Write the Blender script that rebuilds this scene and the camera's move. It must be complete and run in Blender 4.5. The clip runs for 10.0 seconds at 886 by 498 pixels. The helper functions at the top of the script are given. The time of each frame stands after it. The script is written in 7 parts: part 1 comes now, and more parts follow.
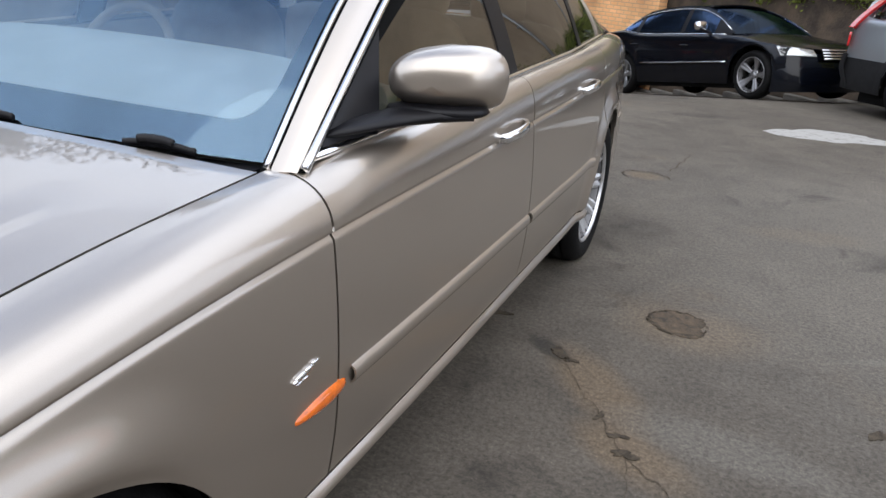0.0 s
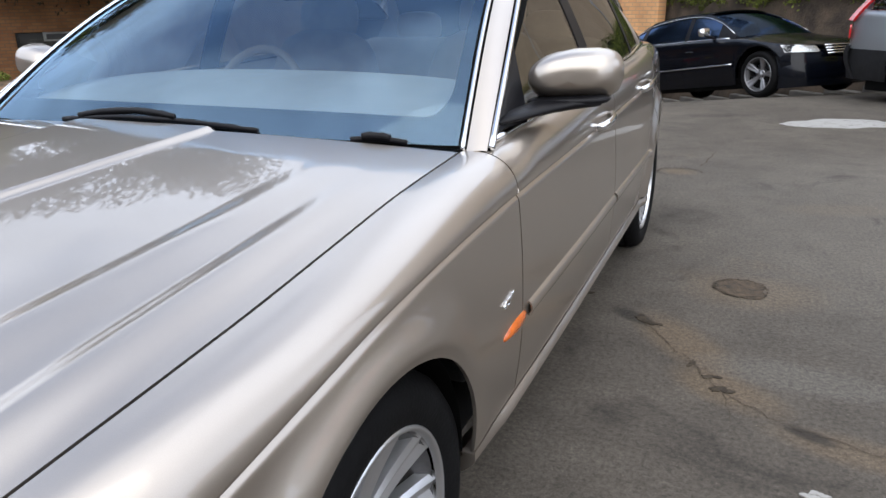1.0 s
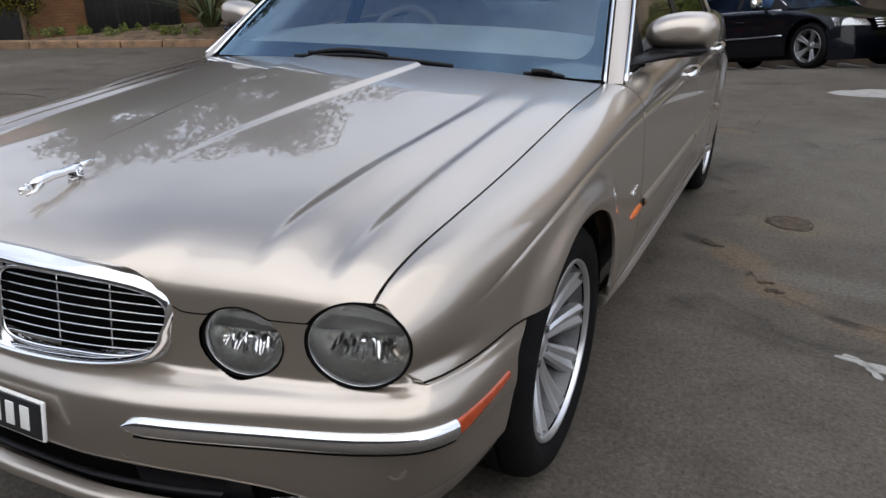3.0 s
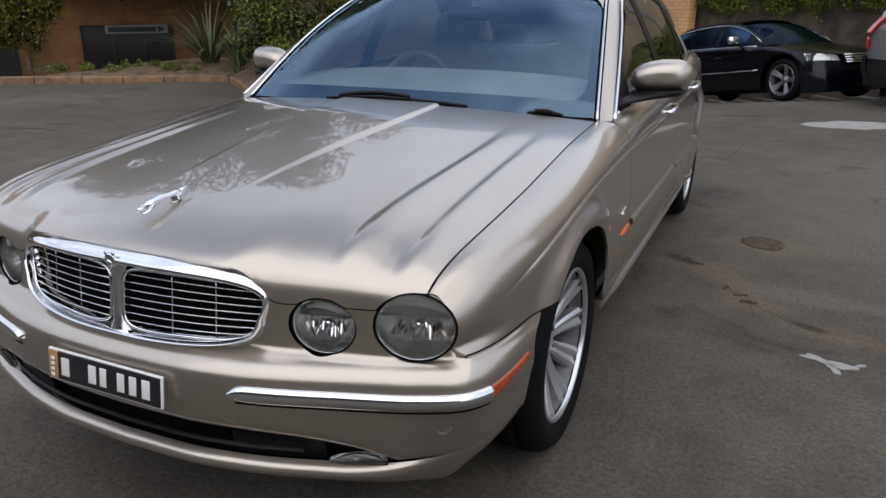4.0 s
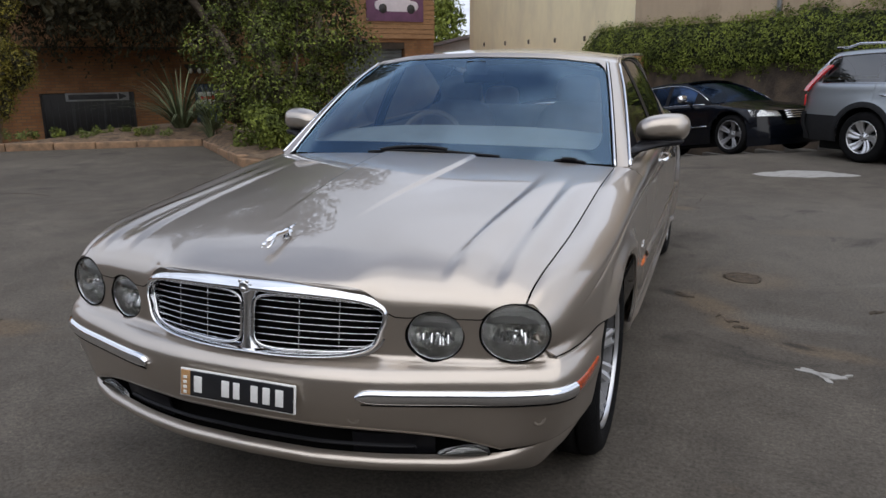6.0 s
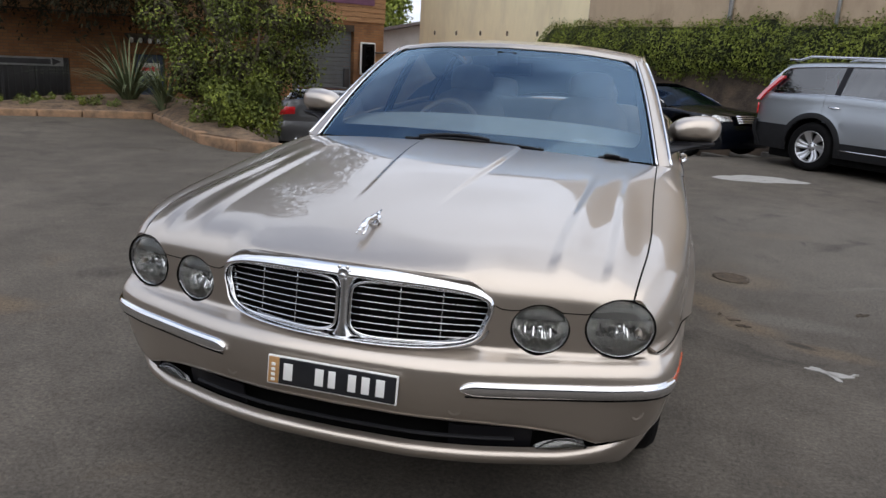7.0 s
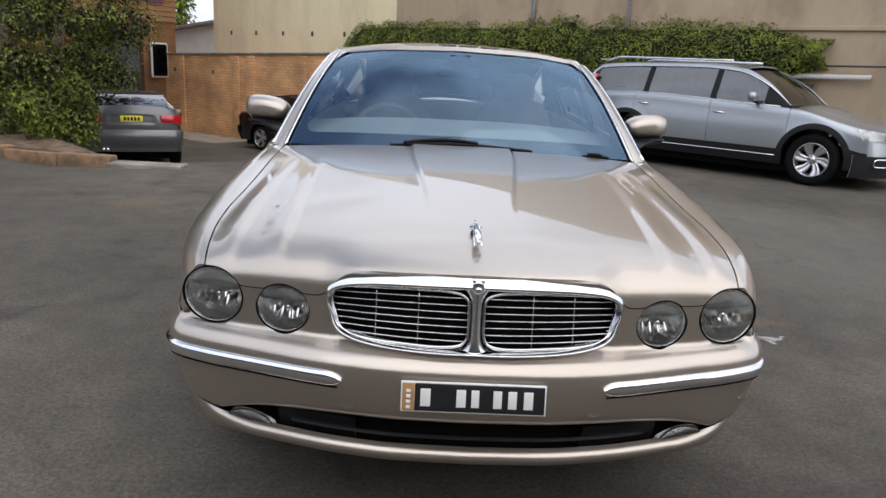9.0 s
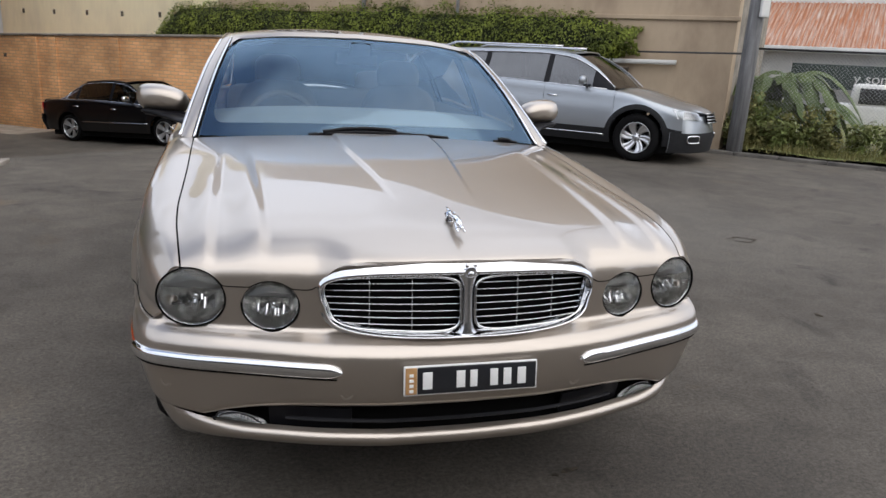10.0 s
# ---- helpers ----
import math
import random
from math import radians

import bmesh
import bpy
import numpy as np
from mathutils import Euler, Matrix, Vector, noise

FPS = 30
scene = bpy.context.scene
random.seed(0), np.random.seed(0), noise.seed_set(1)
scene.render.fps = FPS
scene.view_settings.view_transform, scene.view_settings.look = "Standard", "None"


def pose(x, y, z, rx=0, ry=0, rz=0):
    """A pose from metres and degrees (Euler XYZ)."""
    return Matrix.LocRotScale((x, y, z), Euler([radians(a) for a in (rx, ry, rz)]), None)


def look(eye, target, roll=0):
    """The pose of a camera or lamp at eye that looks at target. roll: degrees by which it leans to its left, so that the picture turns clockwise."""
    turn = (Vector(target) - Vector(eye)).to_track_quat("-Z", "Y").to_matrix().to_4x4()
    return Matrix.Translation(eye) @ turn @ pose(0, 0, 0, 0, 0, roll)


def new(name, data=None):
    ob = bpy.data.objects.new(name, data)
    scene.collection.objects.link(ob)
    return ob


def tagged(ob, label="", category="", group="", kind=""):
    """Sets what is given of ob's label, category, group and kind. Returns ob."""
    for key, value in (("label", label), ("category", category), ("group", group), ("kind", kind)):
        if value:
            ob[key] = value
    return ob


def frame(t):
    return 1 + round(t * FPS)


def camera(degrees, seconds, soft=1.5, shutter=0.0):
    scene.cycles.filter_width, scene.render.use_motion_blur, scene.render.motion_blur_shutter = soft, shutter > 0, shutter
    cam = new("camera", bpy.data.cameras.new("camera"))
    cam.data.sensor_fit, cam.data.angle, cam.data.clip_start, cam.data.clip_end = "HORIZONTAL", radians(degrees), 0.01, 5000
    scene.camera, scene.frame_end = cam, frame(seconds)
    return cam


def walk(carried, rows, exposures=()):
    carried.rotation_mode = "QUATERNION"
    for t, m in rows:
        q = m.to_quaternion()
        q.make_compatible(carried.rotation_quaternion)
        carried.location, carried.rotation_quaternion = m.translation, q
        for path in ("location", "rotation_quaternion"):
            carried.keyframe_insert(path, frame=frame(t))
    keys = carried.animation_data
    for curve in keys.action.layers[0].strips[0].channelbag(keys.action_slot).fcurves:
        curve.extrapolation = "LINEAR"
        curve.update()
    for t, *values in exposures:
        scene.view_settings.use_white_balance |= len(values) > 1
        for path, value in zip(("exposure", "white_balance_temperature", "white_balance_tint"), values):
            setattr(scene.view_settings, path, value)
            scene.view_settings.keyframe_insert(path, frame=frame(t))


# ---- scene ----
cam = camera(62.6, 10.0)
PATH = [
    (0, (1.506, 0.583, 1.285), (0.797, 2.308, 0.562), 4.3),
    (0.5, (1.414, 0.357, 1.276), (0.794, 2.147, 0.632), 1.9),
    (1, (1.365, 0.077, 1.261), (0.615, 1.815, 0.616), -1.0),
    (1.5, (1.288, -0.112, 1.255), (0.448, 1.576, 0.588), 0.2),
    (2, (1.192, -0.297, 1.243), (0.509, 1.451, 0.552), -0.7),
    (2.5, (1.225, -0.486, 1.259), (0.502, 1.27, 0.631), -1.0),
    (3, (1.32, -0.706, 1.285), (0.51, 0.972, 0.559), 0.2),
    (3.2, (1.353, -0.793, 1.301), (0.537, 0.897, 0.608), 1.1),
    (4.3, (1.389, -1.176, 1.370), (0.598, 0.545, 0.726), -0.3),
    (4.5, (1.404, -1.239, 1.367), (0.551, 0.444, 0.703), -0.4),
    (5, (1.433, -1.363, 1.364), (0.562, 0.306, 0.689), 0.4),
    (5.5, (1.338, -1.447, 1.376), (0.427, 0.239, 0.805), -2.4),
    (5.7, (1.277, -1.480, 1.373), (0.467, 0.268, 0.840), -1.4),
    (6.8, (0.831, -1.630, 1.356), (0.287, 0.239, 0.892), 1.2),
    (7, (0.723, -1.652, 1.357), (0.224, 0.214, 0.839), 3.3),
    (7.5, (0.513, -1.722, 1.333), (0.067, 0.172, 0.871), 1.3),
    (8, (0.299, -1.797, 1.351), (0.177, 0.113, 0.771), 1.4),
    (8.5, (0.085, -1.779, 1.329), (-0.025, 0.153, 0.826), 3.3),
    (9, (-0.147, -1.721, 1.328), (-0.091, 0.217, 0.84), 3.0),
    (9.5, (-0.336, -1.719, 1.32), (-0.124, 0.211, 0.839), 3.7),
    (10, (-0.582, -1.719, 1.329), (-0.055, 0.143, 0.823), 3.2),
]
walk(cam, [(t, look(eye, target, roll)) for t, eye, target, roll in PATH],
     exposures=[(0.0, .84, 6080, 10), (1.0, .76, 6050, 10), (2.5, .33, 6100, 10), (4.5, .02, 6100, 11), (5.5, -.01, 6100, 11), (7.0, .23, 6180, 11), (10.0, .32, 6240, 11)])

# ---------- sky and sun: bright broken cloud ----------
SUN_EL, SUN_AZ = radians(48), radians(150)
world = bpy.data.worlds.new("sky")
scene.world = world
world.use_nodes = True
wn, wl = world.node_tree.nodes, world.node_tree.links
wn.clear()
sky = wn.new("ShaderNodeTexSky")
sky.sky_type, sky.sun_disc = "NISHITA", False
sky.sun_elevation, sky.sun_rotation, sky.ozone_density = SUN_EL, SUN_AZ, 3.0
coord = wn.new("ShaderNodeTexCoord")
# a flat cloud layer seen from below, clearing overhead down the lane
split = wn.new("ShaderNodeSeparateXYZ")
lift = wn.new("ShaderNodeMath")
lift.operation, lift.inputs[1].default_value = "ADD", 0.22
rise = wn.new("ShaderNodeMath")
rise.operation, rise.inputs[1].default_value = "MAXIMUM", 0.0
flat = wn.new("ShaderNodeVectorMath")
flat.operation = "DIVIDE"
puffs = wn.new("ShaderNodeTexNoise")
puffs.inputs["Scale"].default_value, puffs.inputs["Detail"].default_value = 1.5, 7.0
puffs.inputs["Roughness"].default_value, puffs.inputs["Distortion"].default_value = 0.52, 0.35
thick = wn.new("ShaderNodeMapRange")
thick.inputs["From Min"].default_value, thick.inputs["From Max"].default_value = 0.85, 0.96
thick.inputs["To Min"].default_value, thick.inputs["To Max"].default_value = 0.30, 0.0
clearing = wn.new("ShaderNodeVectorMath")
clearing.operation, clearing.inputs[1].default_value = "DOT_PRODUCT", Vector((-0.46, 0.39, 0.80)).normalized()
total = wn.new("ShaderNodeMath")
cover = wn.new("ShaderNodeValToRGB")
cover.color_ramp.elements[0].position, cover.color_ramp.elements[1].position = 0.44, 0.66
cover.color_ramp.elements[0].color = (0.20, 0.20, 0.20, 1)
# the cloud glows more overhead than low down
toward = wn.new("ShaderNodeVectorMath")
toward.operation = "DOT_PRODUCT"
toward.inputs[1].default_value = (0, 0, 1)
glow = wn.new("ShaderNodeMapRange")
glow.inputs["From Min"].default_value, glow.inputs["From Max"].default_value = 0.0, 1.0
glow.inputs["To Min"].default_value, glow.inputs["To Max"].default_value = 5.7, 6.9
cloud = wn.new("ShaderNodeVectorMath")
cloud.operation, cloud.inputs[0].default_value = "SCALE", (0.96, 1.0, 1.10)
# paler and greyer banks within the cloud
banks = wn.new("ShaderNodeTexNoise")
banks.inputs["Scale"].default_value, banks.inputs["Detail"].default_value = 2.3, 6.0
banks.inputs["Roughness"].default_value, banks.inputs["Distortion"].default_value = 0.5, 0.6
patchy = wn.new("ShaderNodeMapRange")
patchy.inputs["From Min"].default_value, patchy.inputs["From Max"].default_value = 0.36, 0.64
patchy.inputs["To Min"].default_value, patchy.inputs["To Max"].default_value = 0.82, 1.20
bright = wn.new("ShaderNodeMath")
bright.operation = "MULTIPLY"
blend = wn.new("ShaderNodeMix")
blend.data_type = "RGBA"
back = wn.new("ShaderNodeBackground")
back.inputs["Strength"].default_value = 0.15
wout = wn.new("ShaderNodeOutputWorld")
wl.new(coord.outputs["Generated"], split.inputs[0])
wl.new(split.outputs["Z"], rise.inputs[0])
wl.new(rise.outputs[0], lift.inputs[0])
wl.new(coord.outputs["Generated"], flat.inputs[0])
wl.new(lift.outputs[0], flat.inputs[1])
wl.new(flat.outputs[0], puffs.inputs["Vector"])
wl.new(coord.outputs["Generated"], clearing.inputs[0])
wl.new(clearing.outputs["Value"], thick.inputs["Value"])
wl.new(puffs.outputs["Fac"], total.inputs[0])
wl.new(thick.outputs["Result"], total.inputs[1])
wl.new(total.outputs[0], cover.inputs["Fac"])
wl.new(cover.outputs["Color"], blend.inputs["Factor"])
wl.new(sky.outputs["Color"], blend.inputs["A"])
wl.new(coord.outputs["Generated"], toward.inputs[0])
wl.new(toward.outputs["Value"], glow.inputs["Value"])
wl.new(flat.outputs[0], banks.inputs["Vector"])
wl.new(banks.outputs["Fac"], patchy.inputs["Value"])
wl.new(glow.outputs["Result"], bright.inputs[0])
wl.new(patchy.outputs["Result"], bright.inputs[1])
wl.new(bright.outputs[0], cloud.inputs["Scale"])
wl.new(cloud.outputs[0], blend.inputs["B"])
wl.new(blend.outputs["Result"], back.inputs["Color"])
wl.new(back.outputs[0], wout.inputs["Surface"])
sun = new("sun", bpy.data.lights.new("sun", "SUN"))
sun.data.energy, sun.data.angle, sun.data.color = 1.3, radians(100), (1.0, 0.88, 0.70)
sun.matrix_world = look((0, 0, 0), (-math.sin(SUN_AZ) * math.cos(SUN_EL), -math.cos(SUN_AZ) * math.cos(SUN_EL), -math.sin(SUN_EL)))


# ---------- materials ----------
def material(name, color, rough=0.5, metal=0.0, coat=0.0, vary=0.0, scale=8.0, bump=0.0, bump_scale=60.0,
             second=None, ramp=(0.35, 0.65), alpha=1.0, trans=0.0, emit=0.0, per_piece=0.0, stretch_by=None, spec=0.5, aniso=0):
    """A Principled surface whose colour drifts between two tones at two scales, with fine relief."""
    m = bpy.data.materials.new(name)
    m.use_nodes = True
    nt = m.node_tree
    b = nt.nodes["Principled BSDF"]
    c = (*color, 1)
    b.inputs["Base Color"].default_value = c
    b.inputs["Roughness"].default_value, b.inputs["Metallic"].default_value = rough, metal
    b.inputs["Coat Weight"].default_value, b.inputs["Coat Roughness"].default_value = coat, 0.03
    b.inputs["Alpha"].default_value, b.inputs["Transmission Weight"].default_value = alpha, trans
    b.inputs["Specular IOR Level"].default_value = spec
    if emit:
        b.inputs["Emission Color"].default_value, b.inputs["Emission Strength"].default_value = c, emit
    vec = None
    if vary or bump or second:
        tc = nt.nodes.new("ShaderNodeTexCoord")
        vec = tc.outputs["Object"]
        if stretch_by:
            mp = nt.nodes.new("ShaderNodeMapping")
            mp.inputs["Scale"].default_value = stretch_by
            nt.links.new(vec, mp.inputs["Vector"])
            vec = mp.outputs[0]
    if vary or second:
        n1 = nt.nodes.new("ShaderNodeTexNoise")
        n1.inputs["Scale"].default_value, n1.inputs["Detail"].default_value, n1.inputs["Roughness"].default_value = scale, 8, 0.62
        nt.links.new(vec, n1.inputs["Vector"])
        rp = nt.nodes.new("ShaderNodeValToRGB")
        rp.color_ramp.elements[0].position, rp.color_ramp.elements[1].position = ramp
        rp.color_ramp.elements[0].color = (*(second or [v * (1 - vary) for v in color]), 1)
        rp.color_ramp.elements[1].color = (*[min(1, v * (1 + vary * 0.5)) for v in color], 1)
        nt.links.new(n1.outputs["Fac"], rp.inputs["Fac"])
        n2 = nt.nodes.new("ShaderNodeTexNoise")
        n2.inputs["Scale"].default_value, n2.inputs["Detail"].default_value = scale * 9, 4
        nt.links.new(vec, n2.inputs["Vector"])
        mr = nt.nodes.new("ShaderNodeMapRange")
        mr.inputs["To Min"].default_value, mr.inputs["To Max"].default_value = 1 - 0.5 * vary, 1 + 0.5 * vary
        nt.links.new(n2.outputs["Fac"], mr.inputs["Value"])
        mul = nt.nodes.new("ShaderNodeMix")
        mul.data_type, mul.blend_type = "RGBA", "MULTIPLY"
        mul.inputs["Factor"].default_value = 1
        nt.links.new(rp.outputs["Color"], mul.inputs["A"])
        nt.links.new(mr.outputs["Result"], mul.inputs["B"])
        last = mul.outputs["Result"]
        if per_piece:
            oi = nt.nodes.new("ShaderNodeNewGeometry")
            hs = nt.nodes.new("ShaderNodeHueSaturation")
            m2 = nt.nodes.new("ShaderNodeMapRange")
            m2.inputs["To Min"].default_value, m2.inputs["To Max"].default_value = 1 - per_piece, 1 + per_piece
            nt.links.new(oi.outputs["Random Per Island"], m2.inputs["Value"])
            nt.links.new(m2.outputs["Result"], hs.inputs["Value"])
            nt.links.new(last, hs.inputs["Color"])
            last = hs.outputs["Color"]
        nt.links.new(last, b.inputs["Base Color"])
    if bump:
        n3 = nt.nodes.new("ShaderNodeTexNoise")
        n3.inputs["Scale"].default_value, n3.inputs["Detail"].default_value = bump_scale, 6
        nt.links.new(vec, n3.inputs["Vector"])
        bp = nt.nodes.new("ShaderNodeBump")
        bp.inputs["Strength"].default_value, bp.inputs["Distance"].default_value = bump, 0.02
        nt.links.new(n3.outputs["Fac"], bp.inputs["Height"])
        nt.links.new(bp.outputs["Normal"], b.inputs["Normal"])
    return m


def glass_pane(name, tint, rough=0.0, clear=0.8, ior=1.8, sheen=(1, 1, 1)):
    """Thin tinted car glass: sharp reflection by Fresnel over a see-through tint."""
    m = bpy.data.materials.new(name)
    m.use_nodes = True
    nt = m.node_tree
    nt.nodes.clear()
    out = nt.nodes.new("ShaderNodeOutputMaterial")
    t = nt.nodes.new("ShaderNodeBsdfTransparent")
    t.inputs["Color"].default_value = (*[v * clear for v in tint], 1)
    g = nt.nodes.new("ShaderNodeBsdfGlossy")
    g.inputs["Roughness"].default_value, g.inputs["Color"].default_value = rough, (*sheen, 1)
    f = nt.nodes.new("ShaderNodeFresnel")
    f.inputs["IOR"].default_value = ior
    mx = nt.nodes.new("ShaderNodeMixShader")
    nt.links.new(f.outputs[0], mx.inputs[0])
    nt.links.new(t.outputs[0], mx.inputs[1])
    nt.links.new(g.outputs[0], mx.inputs[2])
    nt.links.new(mx.outputs[0], out.inputs["Surface"])
    return m


gold_paint = material("champagne_metallic_paint", (0.468, 0.412, 0.352), 0.38, 0.92, 1.0, vary=0.03, scale=900)
gold_paint.node_tree.nodes["Principled BSDF"].inputs["Coat IOR"].default_value = 1.85
chrome = material("chrome", (0.82, 0.83, 0.85), 0.06, 1.0)
slat_chrome = material("thin_slat_chrome", (0.70, 0.71, 0.73), 0.15, 1.0)
dull_chrome = material("brushed_bright_trim", (0.75, 0.76, 0.78), 0.2, 1.0)
black_plastic = material("black_plastic", (0.008, 0.008, 0.010), 0.42, vary=0.2, scale=20, spec=0.2)
# near-black paints gap and recess shade; real black rubber and bands share it
gap_black = material("shadow_black", (0.003, 0.003, 0.003), 0.9, spec=0.1)
rubber = material("tyre_rubber", (0.007, 0.007, 0.0075), 0.75, vary=0.3, scale=14, bump=0.15, bump_scale=120, spec=0.12)
alloy = material("silver_alloy", (0.62, 0.63, 0.65), 0.3, 0.85, 0.6)
# blue glossy colour stands in for a bluer sky in the reflection
windscreen_glass = glass_pane("windscreen_glass", (0.72, 0.86, 0.96), clear=1.0, ior=2.3, sheen=(0.50, 0.74, 1.0))
side_glass = glass_pane("side_glass", (0.80, 0.84, 0.80), clear=0.5)
dark_glass = glass_pane("dark_glass", (0.10, 0.12, 0.13), ior=1.75)
sky_glass = glass_pane("sky_reflecting_glass", (0.25, 0.28, 0.30), ior=2.3)
# reflected blue sky put into the glossy colour
sky_blue_glass = glass_pane("blue_sky_sheen_glass", (0.10, 0.12, 0.16), rough=0.12, ior=2.4, sheen=(0.35, 0.55, 1.0))
bright_glass = glass_pane("cloud_reflecting_glass", (0.25, 0.28, 0.30), ior=3.6)
lamp_glass = glass_pane("lamp_glass", (0.97, 0.98, 0.97), clear=1.0, ior=1.5)
lamp_bowl = material("lamp_reflector", (0.92, 0.91, 0.88), 0.10, 0.9, bump=0.9, bump_scale=26, stretch_by=(2.2, 1, 0.5))
fog_bowl = material("fog_reflector", (0.22, 0.22, 0.22), 0.22, 0.8, bump=0.5, bump_scale=46)
amber = material("amber_lens", (0.62, 0.13, 0.008), 0.12, 0, 1.0, vary=0.25, scale=60)
smoked = material("smoked_reflector", (0.30, 0.30, 0.29), 0.2, 0.6, 0.5)
far_lamp = material("clear_car_lamp", (0.46, 0.47, 0.49), 0.2, 0.8, 1.0, bump=0.3, bump_scale=30)
marker_amber = material("deep_amber_lens", (0.42, 0.055, 0.008), 0.15, 0, 1.0, vary=0.25, scale=60)
red_lens = material("red_lens", (0.55, 0.015, 0.02), 0.15, 0, 1.0, vary=0.2, scale=40)
tan_leather = material("tan_leather", (0.52, 0.42, 0.31), 0.45, vary=0.12, scale=9, bump=0.15, bump_scale=160)
dash_skin = material("stone_dash", (0.45, 0.445, 0.41), 0.6, vary=0.08, scale=10, bump=0.12, bump_scale=200)
dark_trim = material("charcoal_trim", (0.045, 0.045, 0.05), 0.6, vary=0.2, scale=12)
wood_trim = material("walnut_trim", (0.20, 0.09, 0.035), 0.25, coat=0.8, vary=0.5, scale=12, stretch_by=(1, 6, 6))


# ---------- mesh helpers ----------
def part(name, bm, mat, parent, label="", smooth=True):
    """Links a bmesh as one mesh object under a thing or a part."""
    me = bpy.data.meshes.new(name)
    if smooth:
        for f in bm.faces:
            f.smooth = True
    bm.to_mesh(me)
    bm.free()
    me.materials.append(mat)
    ob = new(name, me)
    ob.parent = parent
    return tagged(ob, label)


def thing(name, label, category, m=None, group="", kind=""):
    ob = new(name)
    ob.empty_display_size = 0.2
    if m is not None:
        ob.matrix_world = m
    return tagged(ob, label, category, group, kind)


def spline(*pts):
    """A smooth curve through a few (x, y) pairs that does not overshoot."""
    xs, ys = np.array([p[0] for p in pts], float), np.array([p[1] for p in pts], float)
    h, d = np.diff(xs), np.diff(ys) / np.diff(xs)
    s = np.zeros(len(xs))
    for i in range(1, len(xs) - 1):
        if d[i - 1] * d[i] > 0:
            w1, w2 = 2 * h[i] + h[i - 1], h[i] + 2 * h[i - 1]
            s[i] = (w1 + w2) / (w1 / d[i - 1] + w2 / d[i])
    s[0], s[-1] = d[0], d[-1]

    def at(x):
        if x <= xs[0]:
            return float(ys[0] + s[0] * (x - xs[0]))
        if x >= xs[-1]:
            return float(ys[-1] + s[-1] * (x - xs[-1]))
        i = int(np.searchsorted(xs, x) - 1)
        t = (x - xs[i]) / h[i]
        a, b = ys[i], ys[i + 1]
        return float((1 + 2 * t) * (1 - t) ** 2 * a + t * (1 - t) ** 2 * h[i] * s[i] + t * t * (3 - 2 * t) * b + t * t * (t - 1) * h[i] * s[i + 1])
    return at


def step(a, b, x):
    t = min(1, max(0, (x - a) / (b - a)))
    return t * t * (3 - 2 * t)


def lin(a, b, n):
    return [a + (b - a) * i / (n - 1) for i in range(n)]


def sheet(fn, us, vs, flange=0.0, toward=None, mirror=False, bm=None, close_u=False):
    """A grid surface fn(u, v); toward: a point on its inner side; flange: how far its rim turns in."""
    bm = bm or bmesh.new()
    sx = -1 if mirror else 1
    grid = []
    for u in us:
        row = []
        for v in vs:
            x, y, z = fn(u, v)
            row.append(bm.verts.new((sx * x, y, z)))
        grid.append(row)
    faces = []
    nu = len(us)
    for i in range(nu if close_u else nu - 1):
        a, b = grid[i], grid[(i + 1) % nu]
        for j in range(len(vs) - 1):
            faces.append(bm.faces.new((a[j], b[j], b[j + 1], a[j + 1])))
    bm.normal_update()
    if toward is not None:
        c = Vector((sx * toward[0], toward[1], toward[2]))
        if sum(f.normal.dot(f.calc_center_median() - c) * f.calc_area() for f in faces) < 0:
            bmesh.ops.reverse_faces(bm, faces=faces)
            bm.normal_update()
    if flange:
        inside = set(faces)
        rim = [e for e in {e for f in faces for e in f.edges} if len(e.link_faces) == 1]
        move = {v: v.normal.copy() for e in rim for v in e.verts}
        made = bmesh.ops.extrude_edge_only(bm, edges=rim)["geom"]
        fresh = [g for g in made if isinstance(g, bmesh.types.BMVert)]
        look_up = {tuple(round(c, 6) for c in v.co): n for v, n in move.items()}
        for v in fresh:
            n = look_up.get(tuple(round(c, 6) for c in v.co))
            if n:
                v.co -= n * flange
        for e in rim:
            e.smooth = False
    return bm


def box(bm, lo, hi, bevel=0.0, m=None):
    """A box between two corners, its edges rounded."""
    r = bmesh.ops.create_cube(bm, size=1)["verts"]
    for v in r:
        v.co = Vector([lo[k] + (hi[k] - lo[k]) * (v.co[k] + 0.5) for k in range(3)])
    if bevel:
        es = list({e for v in r for e in v.link_edges})
        g = bmesh.ops.bevel(bm, geom=es, offset=bevel, segments=2, affect="EDGES", profile=0.6)
        r = list({v for f in g["faces"] for v in f.verts} | {v for v in r if v.is_valid})
    if m is not None:
        bmesh.ops.transform(bm, matrix=m, verts=r)
    return bm


def lathe(prof, n=48, axis="x", bm=None):
    """Turns a profile of (along, radius) round an axis."""
    bm = bm or bmesh.new()
    rows = []
    for k in range(n):
        a = 2 * math.pi * k / n
        row = []
        for s, r in prof:
            p = (s, r * math.cos(a), r * math.sin(a))
            if axis == "y":
                p = (r * math.cos(a), s, r * math.sin(a))
            if axis == "z":
                p = (r * math.cos(a), r * math.sin(a), s)
            row.append(bm.verts.new(p))
        rows.append(row)
    for k in range(n):
        a, b = rows[k], rows[(k + 1) % n]
        for j in range(len(prof) - 1):
            bm.faces.new((a[j], b[j], b[j + 1], a[j + 1]))
    bmesh.ops.remove_doubles(bm, verts=bm.verts, dist=1e-5)
    bmesh.ops.recalc_face_normals(bm, faces=bm.faces)
    return bm


